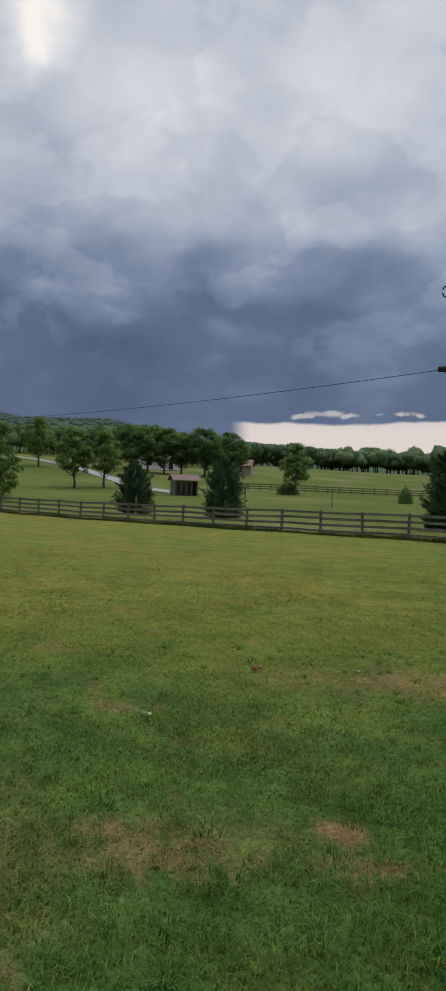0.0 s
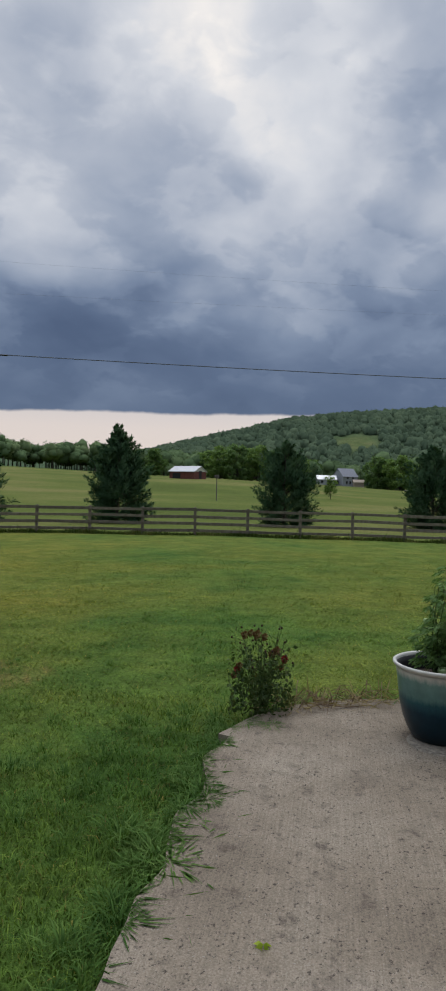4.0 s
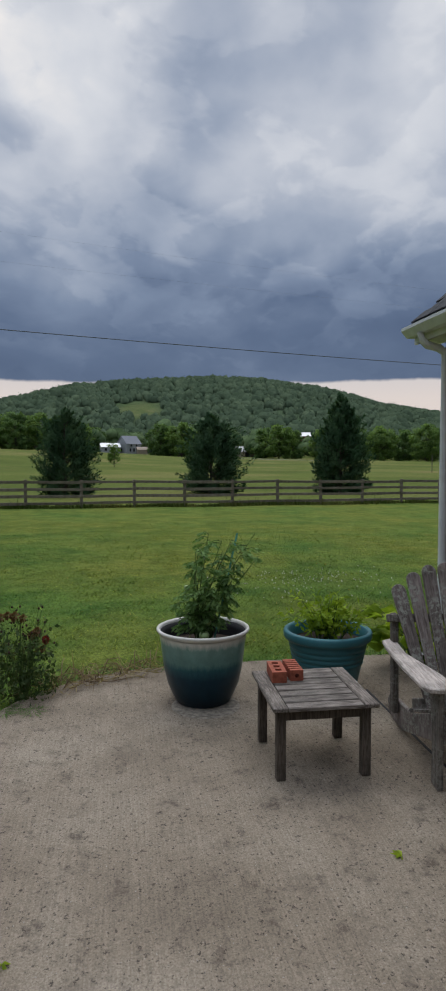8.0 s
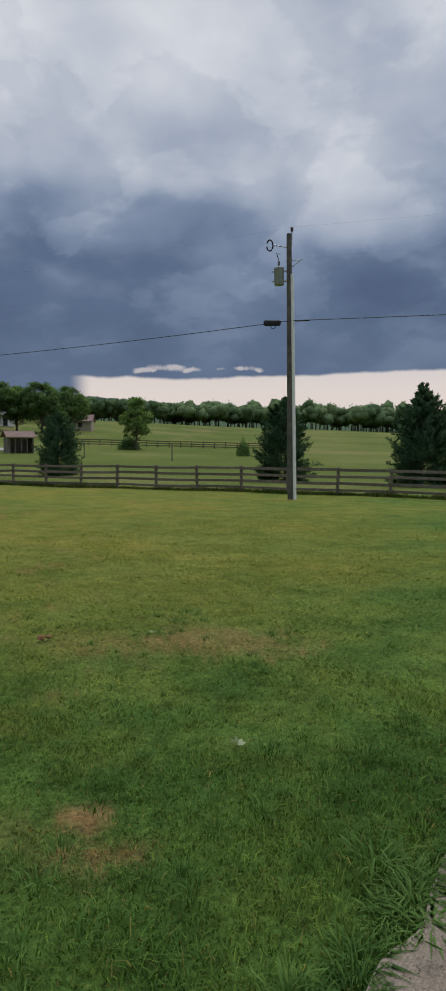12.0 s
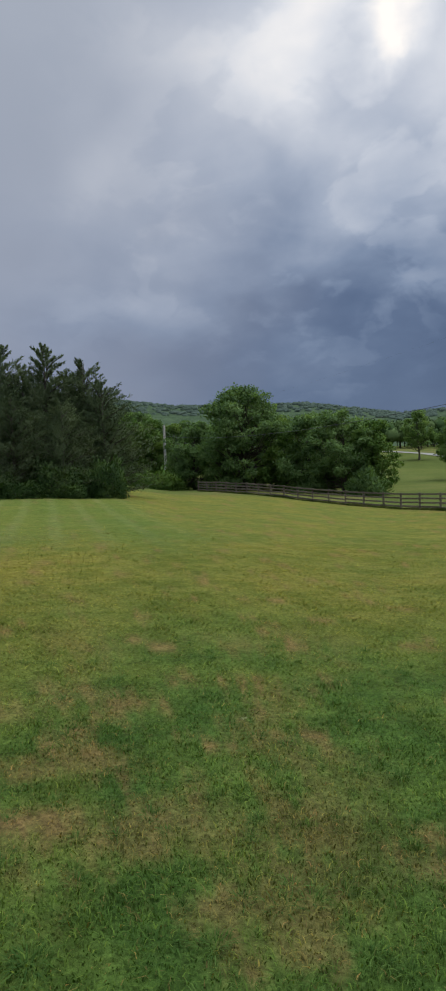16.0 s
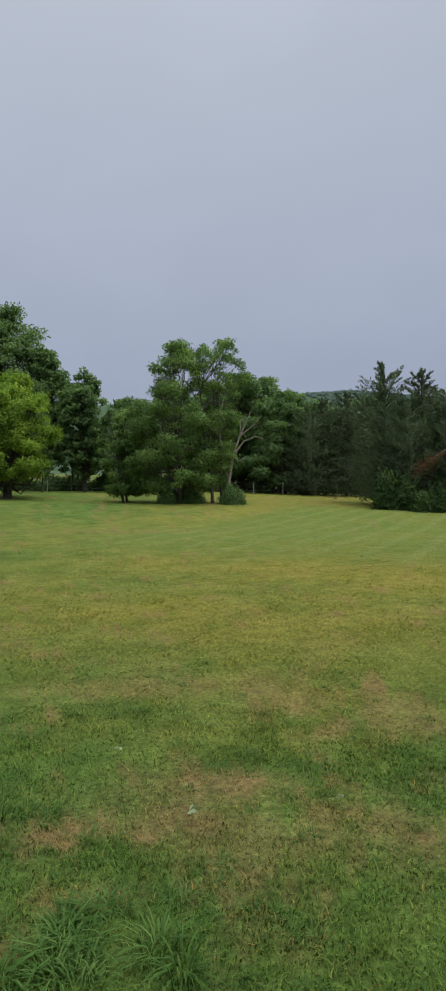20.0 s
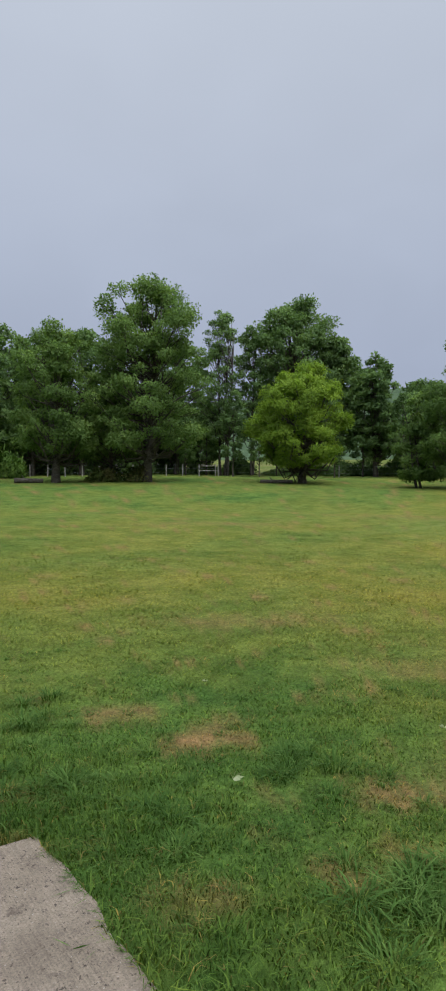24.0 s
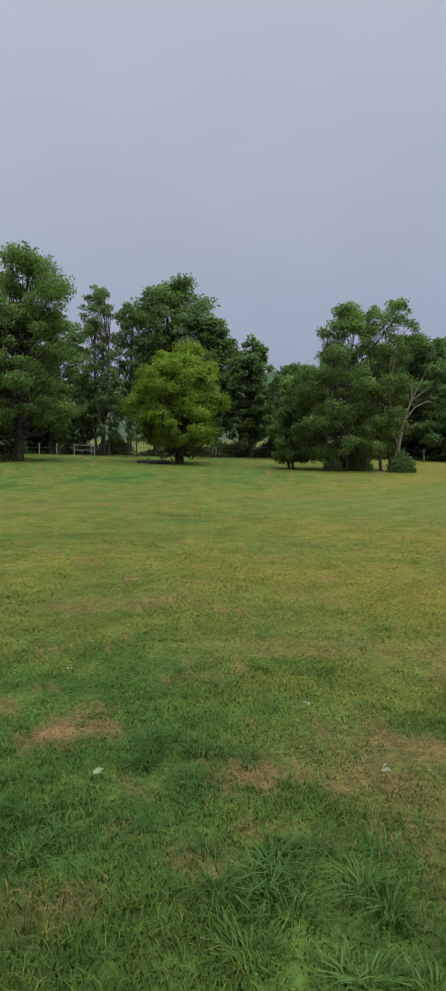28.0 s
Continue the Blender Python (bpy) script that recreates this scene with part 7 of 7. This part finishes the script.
def build_farms():
    # run-in shed behind the fence
    x, y, z = on_land(3.4, 97, 0.1)
    s = thing("run_in_shed", pose(x, y, z, 0, 0, 20), "small open-fronted shed with a brown roof", "shed")
    for k in range(5):
        part("post", box_mesh("post", (0.14, 0.14, 2.2), M_FENCE, 0.01), s, "", pose(-1.6 + 0.8 * k, -1.2, 1.1))
    part("back_wall", box_mesh("back_wall", (3.5, 0.08, 2.2), M_FENCE_PALE, 0.01), s, "", pose(0, 1.2, 1.1))
    for sx in (-1, 1):
        part("side_wall", box_mesh("side_wall", (0.08, 2.3, 2.2), M_FENCE_PALE, 0.01), s, "", pose(sx * 1.72, 0.0, 1.1))
    for sy in (-1, 1):
        part("roof", box_mesh("roof", (4.3, 1.75, 0.08), M_RUSTROOF, 0.01), s, "faded brown roof panel", pose(0, sy * 0.78, 2.72, -sy * 30, 0, 0))
    gable_house("barn", -36.4, 218, 9.5, 7.5, 2.3, 1.7, -32, (M_REDBARN, M_TIN, M_WHITE), "low red barn with a pale tin roof and white gable", "barn", (("doorway", "right", 0, 0.0, 1.6, 2.6), ("doorway", "front", -2.0, 0.0, 3.0, 1.7)))
    gable_house("farmhouse", -49.9, 350, 9.0, 9.0, 5.0, 4.0, 35, (M_SIDING, M_SIDING_ROOF), "grey two-storey farmhouse with steep gables in the valley", "house",
                (("window", "front", -2.2, 1.0, 1.0, 1.6), ("window", "front", 0, 1.0, 1.0, 1.6), ("window", "front", 2.2, 1.0, 1.0, 1.6), ("window", "front", -1.6, 3.6, 0.9, 1.3), ("window", "front", 1.6, 3.6, 0.9, 1.3), ("window", "right", 0, 1.0, 1.2, 1.6), ("window", "left", 0, 1.0, 1.2, 1.6), ("window", "right", 0, 3.8, 1.0, 1.4)))
    gable_house("farmhouse_wing", -48.3, 346, 9.5, 6.5, 2.9, 1.9, 8, (M_SIDING, M_TIN), "long low wing with a pale metal roof", "house", (("window", "front", -2.5, 0.9, 1.2, 1.3), ("doorway", "front", 1.2, 0.0, 2.4, 2.2)))
    gable_house("outbuilding", -51.0, 344, 5.0, 4.0, 2.4, 1.2, 10, (M_STRAWWALL, M_STRAWWALL), "low tan outbuilding beside the farmhouse", "shed")
    gable_house("barn", -59.8, 372, 10, 7, 3.2, 2.6, 30, (M_STRAWWALL, M_TIN), "pale barn among the valley trees", "barn", (("doorway", "front", 0, 0, 3.0, 2.8),))
    gable_house("barn", -64.6, 580, 17, 11, 5.4, 3.2, 5, (M_REDBARN, M_TIN), "large barn with a bright white roof in the valley", "barn")
    gable_house("cottage", 5.6, 190, 11, 7, 2.8, 1.8, 10, (M_WHITE, M_TIN), "white farm building behind the shade trees", "house", (("window", "front", -3, 0.9, 1.1, 1.3), ("window", "front", 0, 0.9, 1.1, 1.3), ("doorway", "front", 3, 0, 1.2, 2.1)))
    gable_house("cottage", -1.6, 185, 6, 5, 2.6, 1.6, -10, (M_STRAWWALL, M_RUSTROOF), "small pale farm building beyond the cedars", "house", (("window", "front", 0, 0.9, 1.1, 1.2),))
    # far board fence across the pasture
    pts = [np.array(polar(-1.2 - 18.5 * k / 19, 126 - 6 * k / 19)) for k in range(20)]
    f = thing("pasture_fence", None, "brown board fence across the far pasture", "fence")
    post = box_mesh("post", (0.15, 0.15, 1.4), M_FENCE_TAN, 0.01, pose(0, 0, 0.7))
    for k, p in enumerate(pts):
        z = float(land_height(*p))
        part("post", post, f, "", pose(p[0], p[1], z - 0.1))
        if k + 1 < len(pts):
            q = pts[k + 1]
            zq = float(land_height(*q))
            L = float(np.linalg.norm(q - p))
            for h in (0.35, 0.75, 1.15):
                part("board", box_mesh("board", (L, 0.04, 0.17), M_FENCE_TAN, 0.005), f, "", pose((p[0] + q[0]) / 2, (p[1] + q[1]) / 2, (z + zq) / 2 + h, 0, -math.degrees(math.atan2(zq - z, L)), math.degrees(math.atan2(q[1] - p[1], q[0] - p[0]))))
    # lone posts in the pasture
    for az, d, h, top in ((-38.9, 96, 3.7, True), (-9.3, 78, 2.3, False), (-1.9, 84, 2.2, False), (-75.5, 110, 3.0, False)):
        x, y, z = on_land(az, d, 0.2)
        p = thing("pasture_post", pose(x, y, z), "thin dark post standing in the pasture", "post", "posts in the pasture")
        V, F = tube([(0, 0, 0), (0, 0, h)], 0.07, 6)
        part("pole", fast_mesh("pole", V, F, M_POLE, True), p)
        if top:
            part("bird_box", box_mesh("bird_box", (0.55, 0.4, 0.5), M_POLE, 0.03), p, "", pose(0, 0, h))
    yard_lamp = thing("yard_lamp", pose(*on_land(-76.0, 300, 0.2)), "pale tall lamp post beyond the pasture", "lamp post")
    V, F = tube([(0, 0, 0), (0, 0, 8.6)], [0.22, 0.16], 7)
    part("pole", fast_mesh("pole", V, F, M_PALEPIPE, True), yard_lamp)
    part("lamp_head", box_mesh("lamp_head", (1.0, 0.4, 0.3), M_PALEPIPE, 0.08), yard_lamp, "", pose(0.4, 0, 8.6))
    # farm road climbing the slope and the lane in the valley
    for name, row, w in (("farm_road", ((26, 235), (22, 228), (18, 205), (15, 185), (12, 160), (9, 135), (6.5, 113), (4.5, 104), (2.0, 106)), 3.4), ("valley_lane", ((-46.5, 318), (-52, 316), (-57, 290), (-61, 262), (-66, 242), (-70, 236)), 4.0)):
        P = np.array([polar(a, d) for a, d in row])
        t = np.linspace(0, len(P) - 1, 60)
        C = np.stack([np.interp(t, np.arange(len(P)), P[:, i]) for i in (0, 1)], 1)
        T = unit(np.gradient(C, axis=0))
        S = np.stack([-T[:, 1], T[:, 0]], 1)
        rows = [C + S * w * s for s in (-0.5, -0.17, 0.17, 0.5)]
        V = np.concatenate([np.stack([r[:, 0], r[:, 1], land_height(r[:, 0], r[:, 1]) + 0.12], 1) for r in rows])
        i, j = np.meshgrid(np.arange(3), np.arange(59), indexing="ij")
        F = np.stack([i * 60 + j, i * 60 + j + 1, (i + 1) * 60 + j + 1, (i + 1) * 60 + j], -1).reshape(-1, 4)
        tagged(new(name, fast_mesh(name, V, F, M_ROAD, True)), "pale gravel road through the fields", "road", kind="structure")


M_FENCE_PALE = wood_material("pale_shed_boards", (0.14, 0.12, 0.10), (0.26, 0.23, 0.20), 0.0, (6, 6, 1))
M_FENCE_TAN = plain("brown_fence", (0.14, 0.10, 0.065), 0.9, vary=0.25, scale=0.5)
M_SIDING_ROOF = plain("grey_roof", (0.22, 0.23, 0.26), 0.8, vary=0.15)
M_STRAWWALL = plain("tan_wall", (0.36, 0.30, 0.24), 0.9, vary=0.12)
build_farms()


def build_wire_fence():
    f = thing("wire_fence", None, "pale posts and wire along the end of the lawn", "fence")
    V, F = tube([(0, 0, -0.2), (0, 0, 1.1)], 0.05, 6)
    post = fast_mesh("post", V, F, M_WHITEPOST, True)
    azs = np.concatenate([np.arange(96.6, 119, 1.42), (86.0, 80.0, 74.5, 68.5, 66.0, 63.2, 61.4)])
    tops = []
    for k, az in enumerate(azs):
        x, y, z = on_land(az, 63.0)
        part("post", post, f, "", pose(x, y, z, 2 * math.sin(k * 3.1), 2 * math.sin(k * 1.7), 0))
        tops.append((x, y, z))
    tops = np.array(sorted(tops, key=lambda p: math.atan2(p[1], -p[0])))
    for h in (0.35, 0.7, 1.05):
        V, F = tube(tops + [0, 0, h], 0.005, 4)
        part("wire", fast_mesh("wire", V, F, M_WIRE, True), f)
    x, y, z = on_land(97.2, 62.0)
    g = thing("field_gate", pose(x, y, z, 0, 0, 97), "pale metal gate rail in the wire fence", "gate")
    for h in (0.5, 0.95):
        V, F = tube([(-0.9, 0, h), (0.9, 0, h)], 0.035, 6)
        part("rail", fast_mesh("rail", V, F, M_WHITEPOST, True), g)
    for sx in (-0.9, 0.9):
        V, F = tube([(sx, 0, 0), (sx, 0, 1.1)], 0.05, 6)
        part("stile", fast_mesh("stile", V, F, M_WHITEPOST, True), g)
    # logs lying under the trees
    for az, d, L, r in ((91.4, 49.0, 2.4, 0.16), (112.4, 49.0, 2.0, 0.2)):
        x, y, z = on_land(az, d)
        V, F = joined([tube([(-L / 2, 0, r), (-L / 2 + 0.01, 0, r), (L / 2, 0.1, r * 0.9), (L / 2 + 0.01, 0.1, r * 0.9)], [0.01, r, r * 0.8, 0.01], 9), tube([(-0.2, 0, r), (-0.5, 0.1, r * 3.0)], [0.06, 0.02], 6)])
        tagged(part("fallen_log", fast_mesh("fallen_log", V, F, M_BARK, True), None, "", pose(x, y, z - 0.03, 0, 0, az - 6)), "dark fallen log lying under a tree", "log", "fallen logs")


M_WHITEPOST = plain("pale_post", (0.30, 0.29, 0.26), 0.8, vary=0.15)
build_wire_fence()


# ---------------------------------------------------------------- grass
def blades(rng, x, y, height, width, lean, segs):
    """Curved blades standing on the lawn; three triangles each, or one where they are far."""
    n = len(x)
    z = land_height(x, y) - 0.008
    a = rng.random(n) * 2 * math.pi
    f = rng.random(n) * 2 * math.pi
    L = np.stack([np.cos(a), np.sin(a)], 1) * (height * lean * (0.35 + rng.random(n)))[:, None]
    W = np.stack([np.cos(f), np.sin(f)], 1) * (width / 2)[:, None]
    B = np.stack([x, y, z], 1)
    W3 = np.concatenate([W, np.zeros((n, 1))], 1)
    up = np.cross(W3, np.concatenate([L, height[:, None]], 1))[:, 2:3] < 0
    W3 = np.where(up, -W3, W3)
    tip = B + np.concatenate([L, (height * (1.02 - 0.35 * lean))[:, None]], 1)
    if segs == 1:
        V = np.stack([B - W3, B + W3, tip], 1).reshape(-1, 3)
        return V, np.arange(3 * n).reshape(-1, 3)
    mid = B + np.concatenate([L * 0.30, (height * 0.58)[:, None]], 1)
    V = np.stack([B - W3, B + W3, mid - W3 * 0.8, mid + W3 * 0.8, tip], 1).reshape(-1, 3)
    o = 5 * np.arange(n)[:, None]
    F = np.stack([o + [0, 1, 3], o + [0, 3, 2], o + [2, 3, 4]], 1).reshape(-1, 3)
    return V, F


def lawn_ring(name, seed, r0, r1, density, height, width, lean, segs, full0, full1, az0=-88.0, az1=122.0):
    rng = np.random.default_rng(seed)
    area = (az1 - az0) / 360 * math.pi * (r1 * r1 - r0 * r0)
    n = int(area * density)
    az, r = np.radians(rng.uniform(az0, az1, n)), np.sqrt(rng.uniform(r0 * r0, r1 * r1, n))
    some = rng.random(n) < np.clip((r - r0) / max(full0 - r0, 1e-6), 0, 1) * np.clip((r1 - r) / (r1 - full1), 0, 1) if full0 > r0 else rng.random(n) < np.clip((r1 - r) / (r1 - full1), 0, 1)
    az, r = az[some], r[some]
    n = len(r)
    x, y = EYE[0] - np.sin(az) * r, EYE[1] + np.cos(az) * r
    lush = 0.5 + 0.5 * rough_noise(x, y, 1.6) * 0.6 + 0.3 * rough_noise(x, y, 6.0)
    dry, yellow = turf_state(x, y)
    keep = ~in_patio(x, y, -0.015) & (rng.random(n) < np.clip(0.45 + 0.6 * lush, 0.2, 1) * (1 - 0.55 * dry)) & (0.62 * x + 0.785 * y < 31.2)
    x, y, lush, dry = x[keep], y[keep], lush[keep], dry[keep]
    n = len(x)
    h = height * (0.55 + 0.75 * lush) * rng.uniform(0.55, 1.35, n) * (1 - 0.35 * dry) * (1 + 0.85 * step(-slab_gap(x, y), -1.1, -0.1) * (0.4 + lush))
    V, F = blades(rng, x, y, h, width * rng.uniform(0.6, 1.4, n), lean, segs)
    k = len(V) // max(n, 1)
    d, ye = turf_state(x, y)
    d = np.clip(d + (rng.random(n) < 0.05) * 0.5, 0, 1)
    up = unit(np.array((0.0, 0.0, 1.0)) + rng.normal(size=(n, 3)) * 0.28)
    me = fast_mesh(name, V, F, M_BLADE, False, {"dry": np.repeat(d, k), "yellow": np.repeat(ye, k)}, np.repeat(up, k, 0))
    tagged(new(name, me), "short mown lawn grass with thin and dry spots", "grass", kind="stuff")


lawn_ring("near_grass", 1, 1.2, 5.6, 8600, 0.040, 0.0050, 1.05, 3, 1.2, 3.2)
lawn_ring("lawn_grass", 2, 3.2, 11.0, 2500, 0.044, 0.0100, 1.0, 1, 5.6, 7.0)
lawn_ring("lawn_grass", 3, 7.0, 24.0, 560, 0.042, 0.019, 0.95, 1, 11.0, 11.0)


def tuft_mesh(seed, n, height, spread, width, mat):
    rng = np.random.default_rng(seed)
    a = rng.random(n) * 2 * math.pi
    o = np.stack([np.cos(a), np.sin(a), np.zeros(n)], 1)
    B = o * (spread * 0.35 * rng.random(n) ** 0.7)[:, None]
    L = height * rng.uniform(0.5, 1.2, n)
    out = rng.uniform(0.7, 2.4, n)
    pts = []
    for t in (0.0, 0.4, 0.75, 1.0):
        rise = np.sin(np.minimum(t * (1.0 + 0.65 * out), 2.2)) * L * 0.85
        go = L * out * t * t * 0.8
        pts.append(B + o * go[:, None] + np.stack([0 * L, 0 * L, rise], 1))
    side = unit(np.cross(o, [0, 0, 1.0]) + 0.3 * rng.normal(size=(n, 3)) * [1, 1, 0])
    w = (width * rng.uniform(0.6, 1.3, n) / 2)[:, None] * side
    V = np.stack([pts[0] - w * 0.7, pts[0] + w * 0.7, pts[1] - w, pts[1] + w, pts[2] - w * 0.7, pts[2] + w * 0.7, pts[3]], 1).reshape(-1, 3)
    k = 7 * np.arange(n)[:, None]
    F = np.stack([k + [0, 1, 3], k + [0, 3, 2], k + [2, 3, 5], k + [2, 5, 4], k + [4, 5, 6]], 1).reshape(-1, 3)
    return fast_mesh("grass_tuft", V, F, mat)


# tall coarse clumps in the lawn: place, spread, count
CLUMPS = ((-3.05, -1.25, 0.13, 7), (-2.97, -1.60, 0.13, 6), (-2.91, -0.89, 0.12, 5), (-3.91, -1.91, 0.10, 6), (-2.22, 0.30, 0.14, 12), (-2.12, 0.60, 0.08, 3), (-3.44, -0.18, 0.10, 6), (1.73, 2.44, 0.08, 4))


def build_tufts():
    rng = np.random.default_rng(90)
    big = [tuft_mesh(k, 80, 0.060, 0.32, 0.0066, M_LUSH) for k in range(3)]
    small = [tuft_mesh(10 + k, 46, 0.052, 0.24, 0.0056, M_LUSH) for k in range(3)]
    tall = [tuft_mesh(20 + k, 64, 0.105, 0.24, 0.0066, M_LUSH) for k in range(3)]
    spots = []
    # long grass along the slab's lawn edges
    for s in np.arange(-2.9, 4.4, 0.045):
        lip = float(slab_side(s))
        back = 0.06 if s < 1.5 else 0.0
        p = RUN * s - SIDE * (lip + 0.02 + back + 0.10 * rng.random() - 0.045 * rough_noise(s, 2.0, 1.5))
        spots.append((p[0], p[1], small, rng.uniform(0.4, 0.75) if back else rng.uniform(0.5, 1.0)))
        if rng.random() < 0.25:
            p = RUN * s - SIDE * (lip + 0.04 + 1.8 * back + 0.16 * rng.random())
            spots.append((p[0], p[1], big, rng.uniform(0.5, 0.8)))
    # ragged low fringe near the rose corner
    for s in np.arange(3.2, 4.35, 0.028):
        p = RUN * s - SIDE * (float(slab_side(s)) - 0.015 + 0.07 * rng.random() - 0.02 * rough_noise(s, 5.0, 2.0))
        spots.append((p[0], p[1], small, rng.uniform(0.22, 0.5)))
    for s in np.arange(-2.85, 1.5, 0.05):
        p = RUN * s - SIDE * (float(slab_side(s)) + 0.005 + 0.05 * rng.random() - 0.03 * rough_noise(s, 1.0, 2.5))
        spots.append((p[0], p[1], small, rng.uniform(0.25, 0.5)))
    # crabgrass clumps spreading over the concrete
    for s, out, k in ((2.22, 0.03, 1.0), (2.34, 0.06, 0.9), (2.62, -0.02, 1.15), (2.70, 0.05, 1.0), (2.85, 0.08, 0.8), (3.12, 0.01, 0.95), (3.22, -0.04, 0.8), (3.34, 0.02, 0.9), (3.62, 0.03, 0.8), (3.95, 0.02, 0.8), (-2.6, 0.22, 0.8), (1.3, 0.08, 0.7)):
        p = RUN * s - SIDE * (float(slab_side(s)) + out)
        spots.append((p[0], p[1], big, k))
    for n in np.arange(0.55, -2.4, -0.06):
        p = RUN * (float(np.interp(n, *np.array(SLAB_END).T)) + 0.03 + 0.12 * rng.random()) - SIDE * n
        spots.append((p[0], p[1], small, rng.uniform(0.6, 1.1)))
    for n in np.arange(0.6, -1.6, -0.09):
        p = RUN * (-3.04 - 0.12 * rng.random()) - SIDE * n
        spots.append((p[0], p[1], small, rng.uniform(0.8, 1.3)))
    # coarse clumps standing out of the lawn
    for x, y, s in ((1.70, 2.30, 1.15), (1.55, 2.20, 0.9), (1.35, 2.08, 0.9), (-2.05, 0.30, 1.2), (-1.85, 0.12, 1.1), (-2.2, 0.05, 1.2), (-1.7, 0.45, 1.0), (-2.62, -0.62, 0.9), (-2.75, -0.75, 1.0), (-2.5, -0.72, 0.9), (-3.28, -0.28, 0.8), (-3.45, -0.2, 0.7), (-4.6, -2.05, 1.1), (-4.4, -2.2, 1.0),
                    (-3.3, -1.7, 0.9), (-3.0, -1.9, 0.8), (-2.4, 0.75, 0.7), (-1.6, 1.5, 0.7), (-1.1, 1.9, 0.6), (1.1, 4.0, 0.5), (1.6, 4.5, 0.5), (0.3, 2.3, 0.7), (-0.2, 2.1, 0.7), (0.9, 2.6, 0.6), (2.5, 3.7, 0.8), (2.9, 3.65, 0.9), (2.7, 3.45, 0.9), (3.45, 3.45, 0.9), (3.7, 3.3, 0.8), (3.0, 3.15, 0.8), (2.95, 3.4, 1.0), (3.2, 3.55, 1.1), (3.35, 3.25, 0.8), (3.1, 3.0, 0.7)):
        spots.append((x, y, big, s))
    for cx, cy, sx, k in ((-2.94, -1.20, 0.34, 30), (-3.87, -1.95, 0.22, 14), (-2.5, -0.8, 0.3, 14), (-2.05, 0.15, 0.28, 16), (-3.38, -0.15, 0.2, 9), (0.4, 2.5, 0.5, 14), (1.5, 2.9, 0.45, 18), (2.2, 3.2, 0.35, 14)):
        for _ in range(k):
            x, y = cx + rng.normal() * sx, cy + rng.normal() * sx
            if not in_patio(np.array(x), np.array(y), 0.15):
                spots.append((x, y, small, rng.uniform(0.6, 1.15)))
    # tall coarse clumps
    for cx, cy, sx, k in CLUMPS:
        for _ in range(k):
            x, y = cx + rng.normal() * sx, cy + rng.normal() * sx
            if not in_patio(np.array(x), np.array(y), 0.10):
                spots.append((x, y, tall, rng.uniform(0.55, 1.0)))
    for _ in range(720):
        az, r = math.radians(rng.uniform(-40, 118)), 1.7 + 5.0 * rng.random() ** 1.3
        x, y = EYE[0] - math.sin(az) * r, EYE[1] + math.cos(az) * r
        if not in_patio(np.array(x), np.array(y), 0.15):
            spots.append((x, y, small, rng.uniform(0.3, 0.8)))
    # one mesh of all the loose grass
    Vs, Fs, n0 = [], [], 0
    for x, y, kinds, s in spots:
        me = kinds[rng.integers(3)]
        V = np.empty(len(me.vertices) * 3, np.float32)
        me.vertices.foreach_get("co", V)
        V = V.reshape(-1, 3) * s
        F = np.empty(len(me.loops), np.int32)
        me.loops.foreach_get("vertex_index", F)
        t = rng.random() * 6.28
        c, q = math.cos(t), math.sin(t)
        V = np.stack([V[:, 0] * c - V[:, 1] * q + x, V[:, 0] * q + V[:, 1] * c + y, V[:, 2] + max(float(land_height(x, y)), -0.18) - 0.01], 1)
        V[:, 2] = np.where(in_patio(V[:, 0], V[:, 1]), np.maximum(V[:, 2], PATIO_Z + 0.004), V[:, 2])
        Vs.append(V), Fs.append(F.reshape(-1, 3) + n0)
        n0 += len(V)
    tagged(new("grass_tufts", fast_mesh("grass_tufts", np.concatenate(Vs), np.concatenate(Fs), M_LUSH)), "long lush grass tufts overhanging the slab's edge", "grass", kind="stuff")
    # runners creeping over the concrete
    n = 110
    s = np.where(rng.random(n) < 0.6, rng.normal(3.1, 0.35, n), rng.uniform(-2.6, 4.0, n))
    P = np.outer(s, RUN) - (slab_side(s) - np.abs(rng.normal(0, 0.11, n)))[:, None] * SIDE
    B = np.stack([P[:, 0], P[:, 1], np.full(n, PATIO_Z + 0.006)], 1)
    A = np.stack([rng.normal(size=n) + 0.6, rng.normal(size=n) - 0.7, 0.12 * np.abs(rng.normal(size=n))], 1)
    V, F = leaf_cards(rng, B, A, rng.uniform(0.03, 0.11, n), rng.uniform(0.004, 0.008, n))
    tagged(new("grass_runners", fast_mesh("grass_runners", V, F, M_LUSH)), "grass runners creeping onto the concrete", "grass", kind="stuff")


build_tufts()


def build_clover():
    """White clover heads among the grass beyond the slab."""
    rng = np.random.default_rng(12)
    n = 150
    t = rng.random(n)
    P = np.outer(1 - t, (8.8, 4.5)) + np.outer(t, (9.5, 3.6)) + rng.normal(size=(n, 2)) * [0.7, 0.45]
    pieces = []
    for x, y in P:
        z = float(land_height(x, y))
        h, r = rng.uniform(0.035, 0.055), rng.uniform(0.006, 0.011)
        pieces.append(tube([(x, y, z + h - r), (x, y, z + h - 0.4 * r), (x, y, z + h + 0.4 * r), (x, y, z + h + r)], [0.3 * r, r, 0.9 * r, 0.2 * r], 6))
    V, F = joined(pieces)
    tagged(new("clover_flowers", fast_mesh("clover_flowers", V, F, M_CLOVER, True)), "small white clover heads in the grass", "flowers", kind="stuff")


M_CLOVER = plain("clover_white", (0.55, 0.56, 0.48), 0.8, vary=0.2)
build_clover()
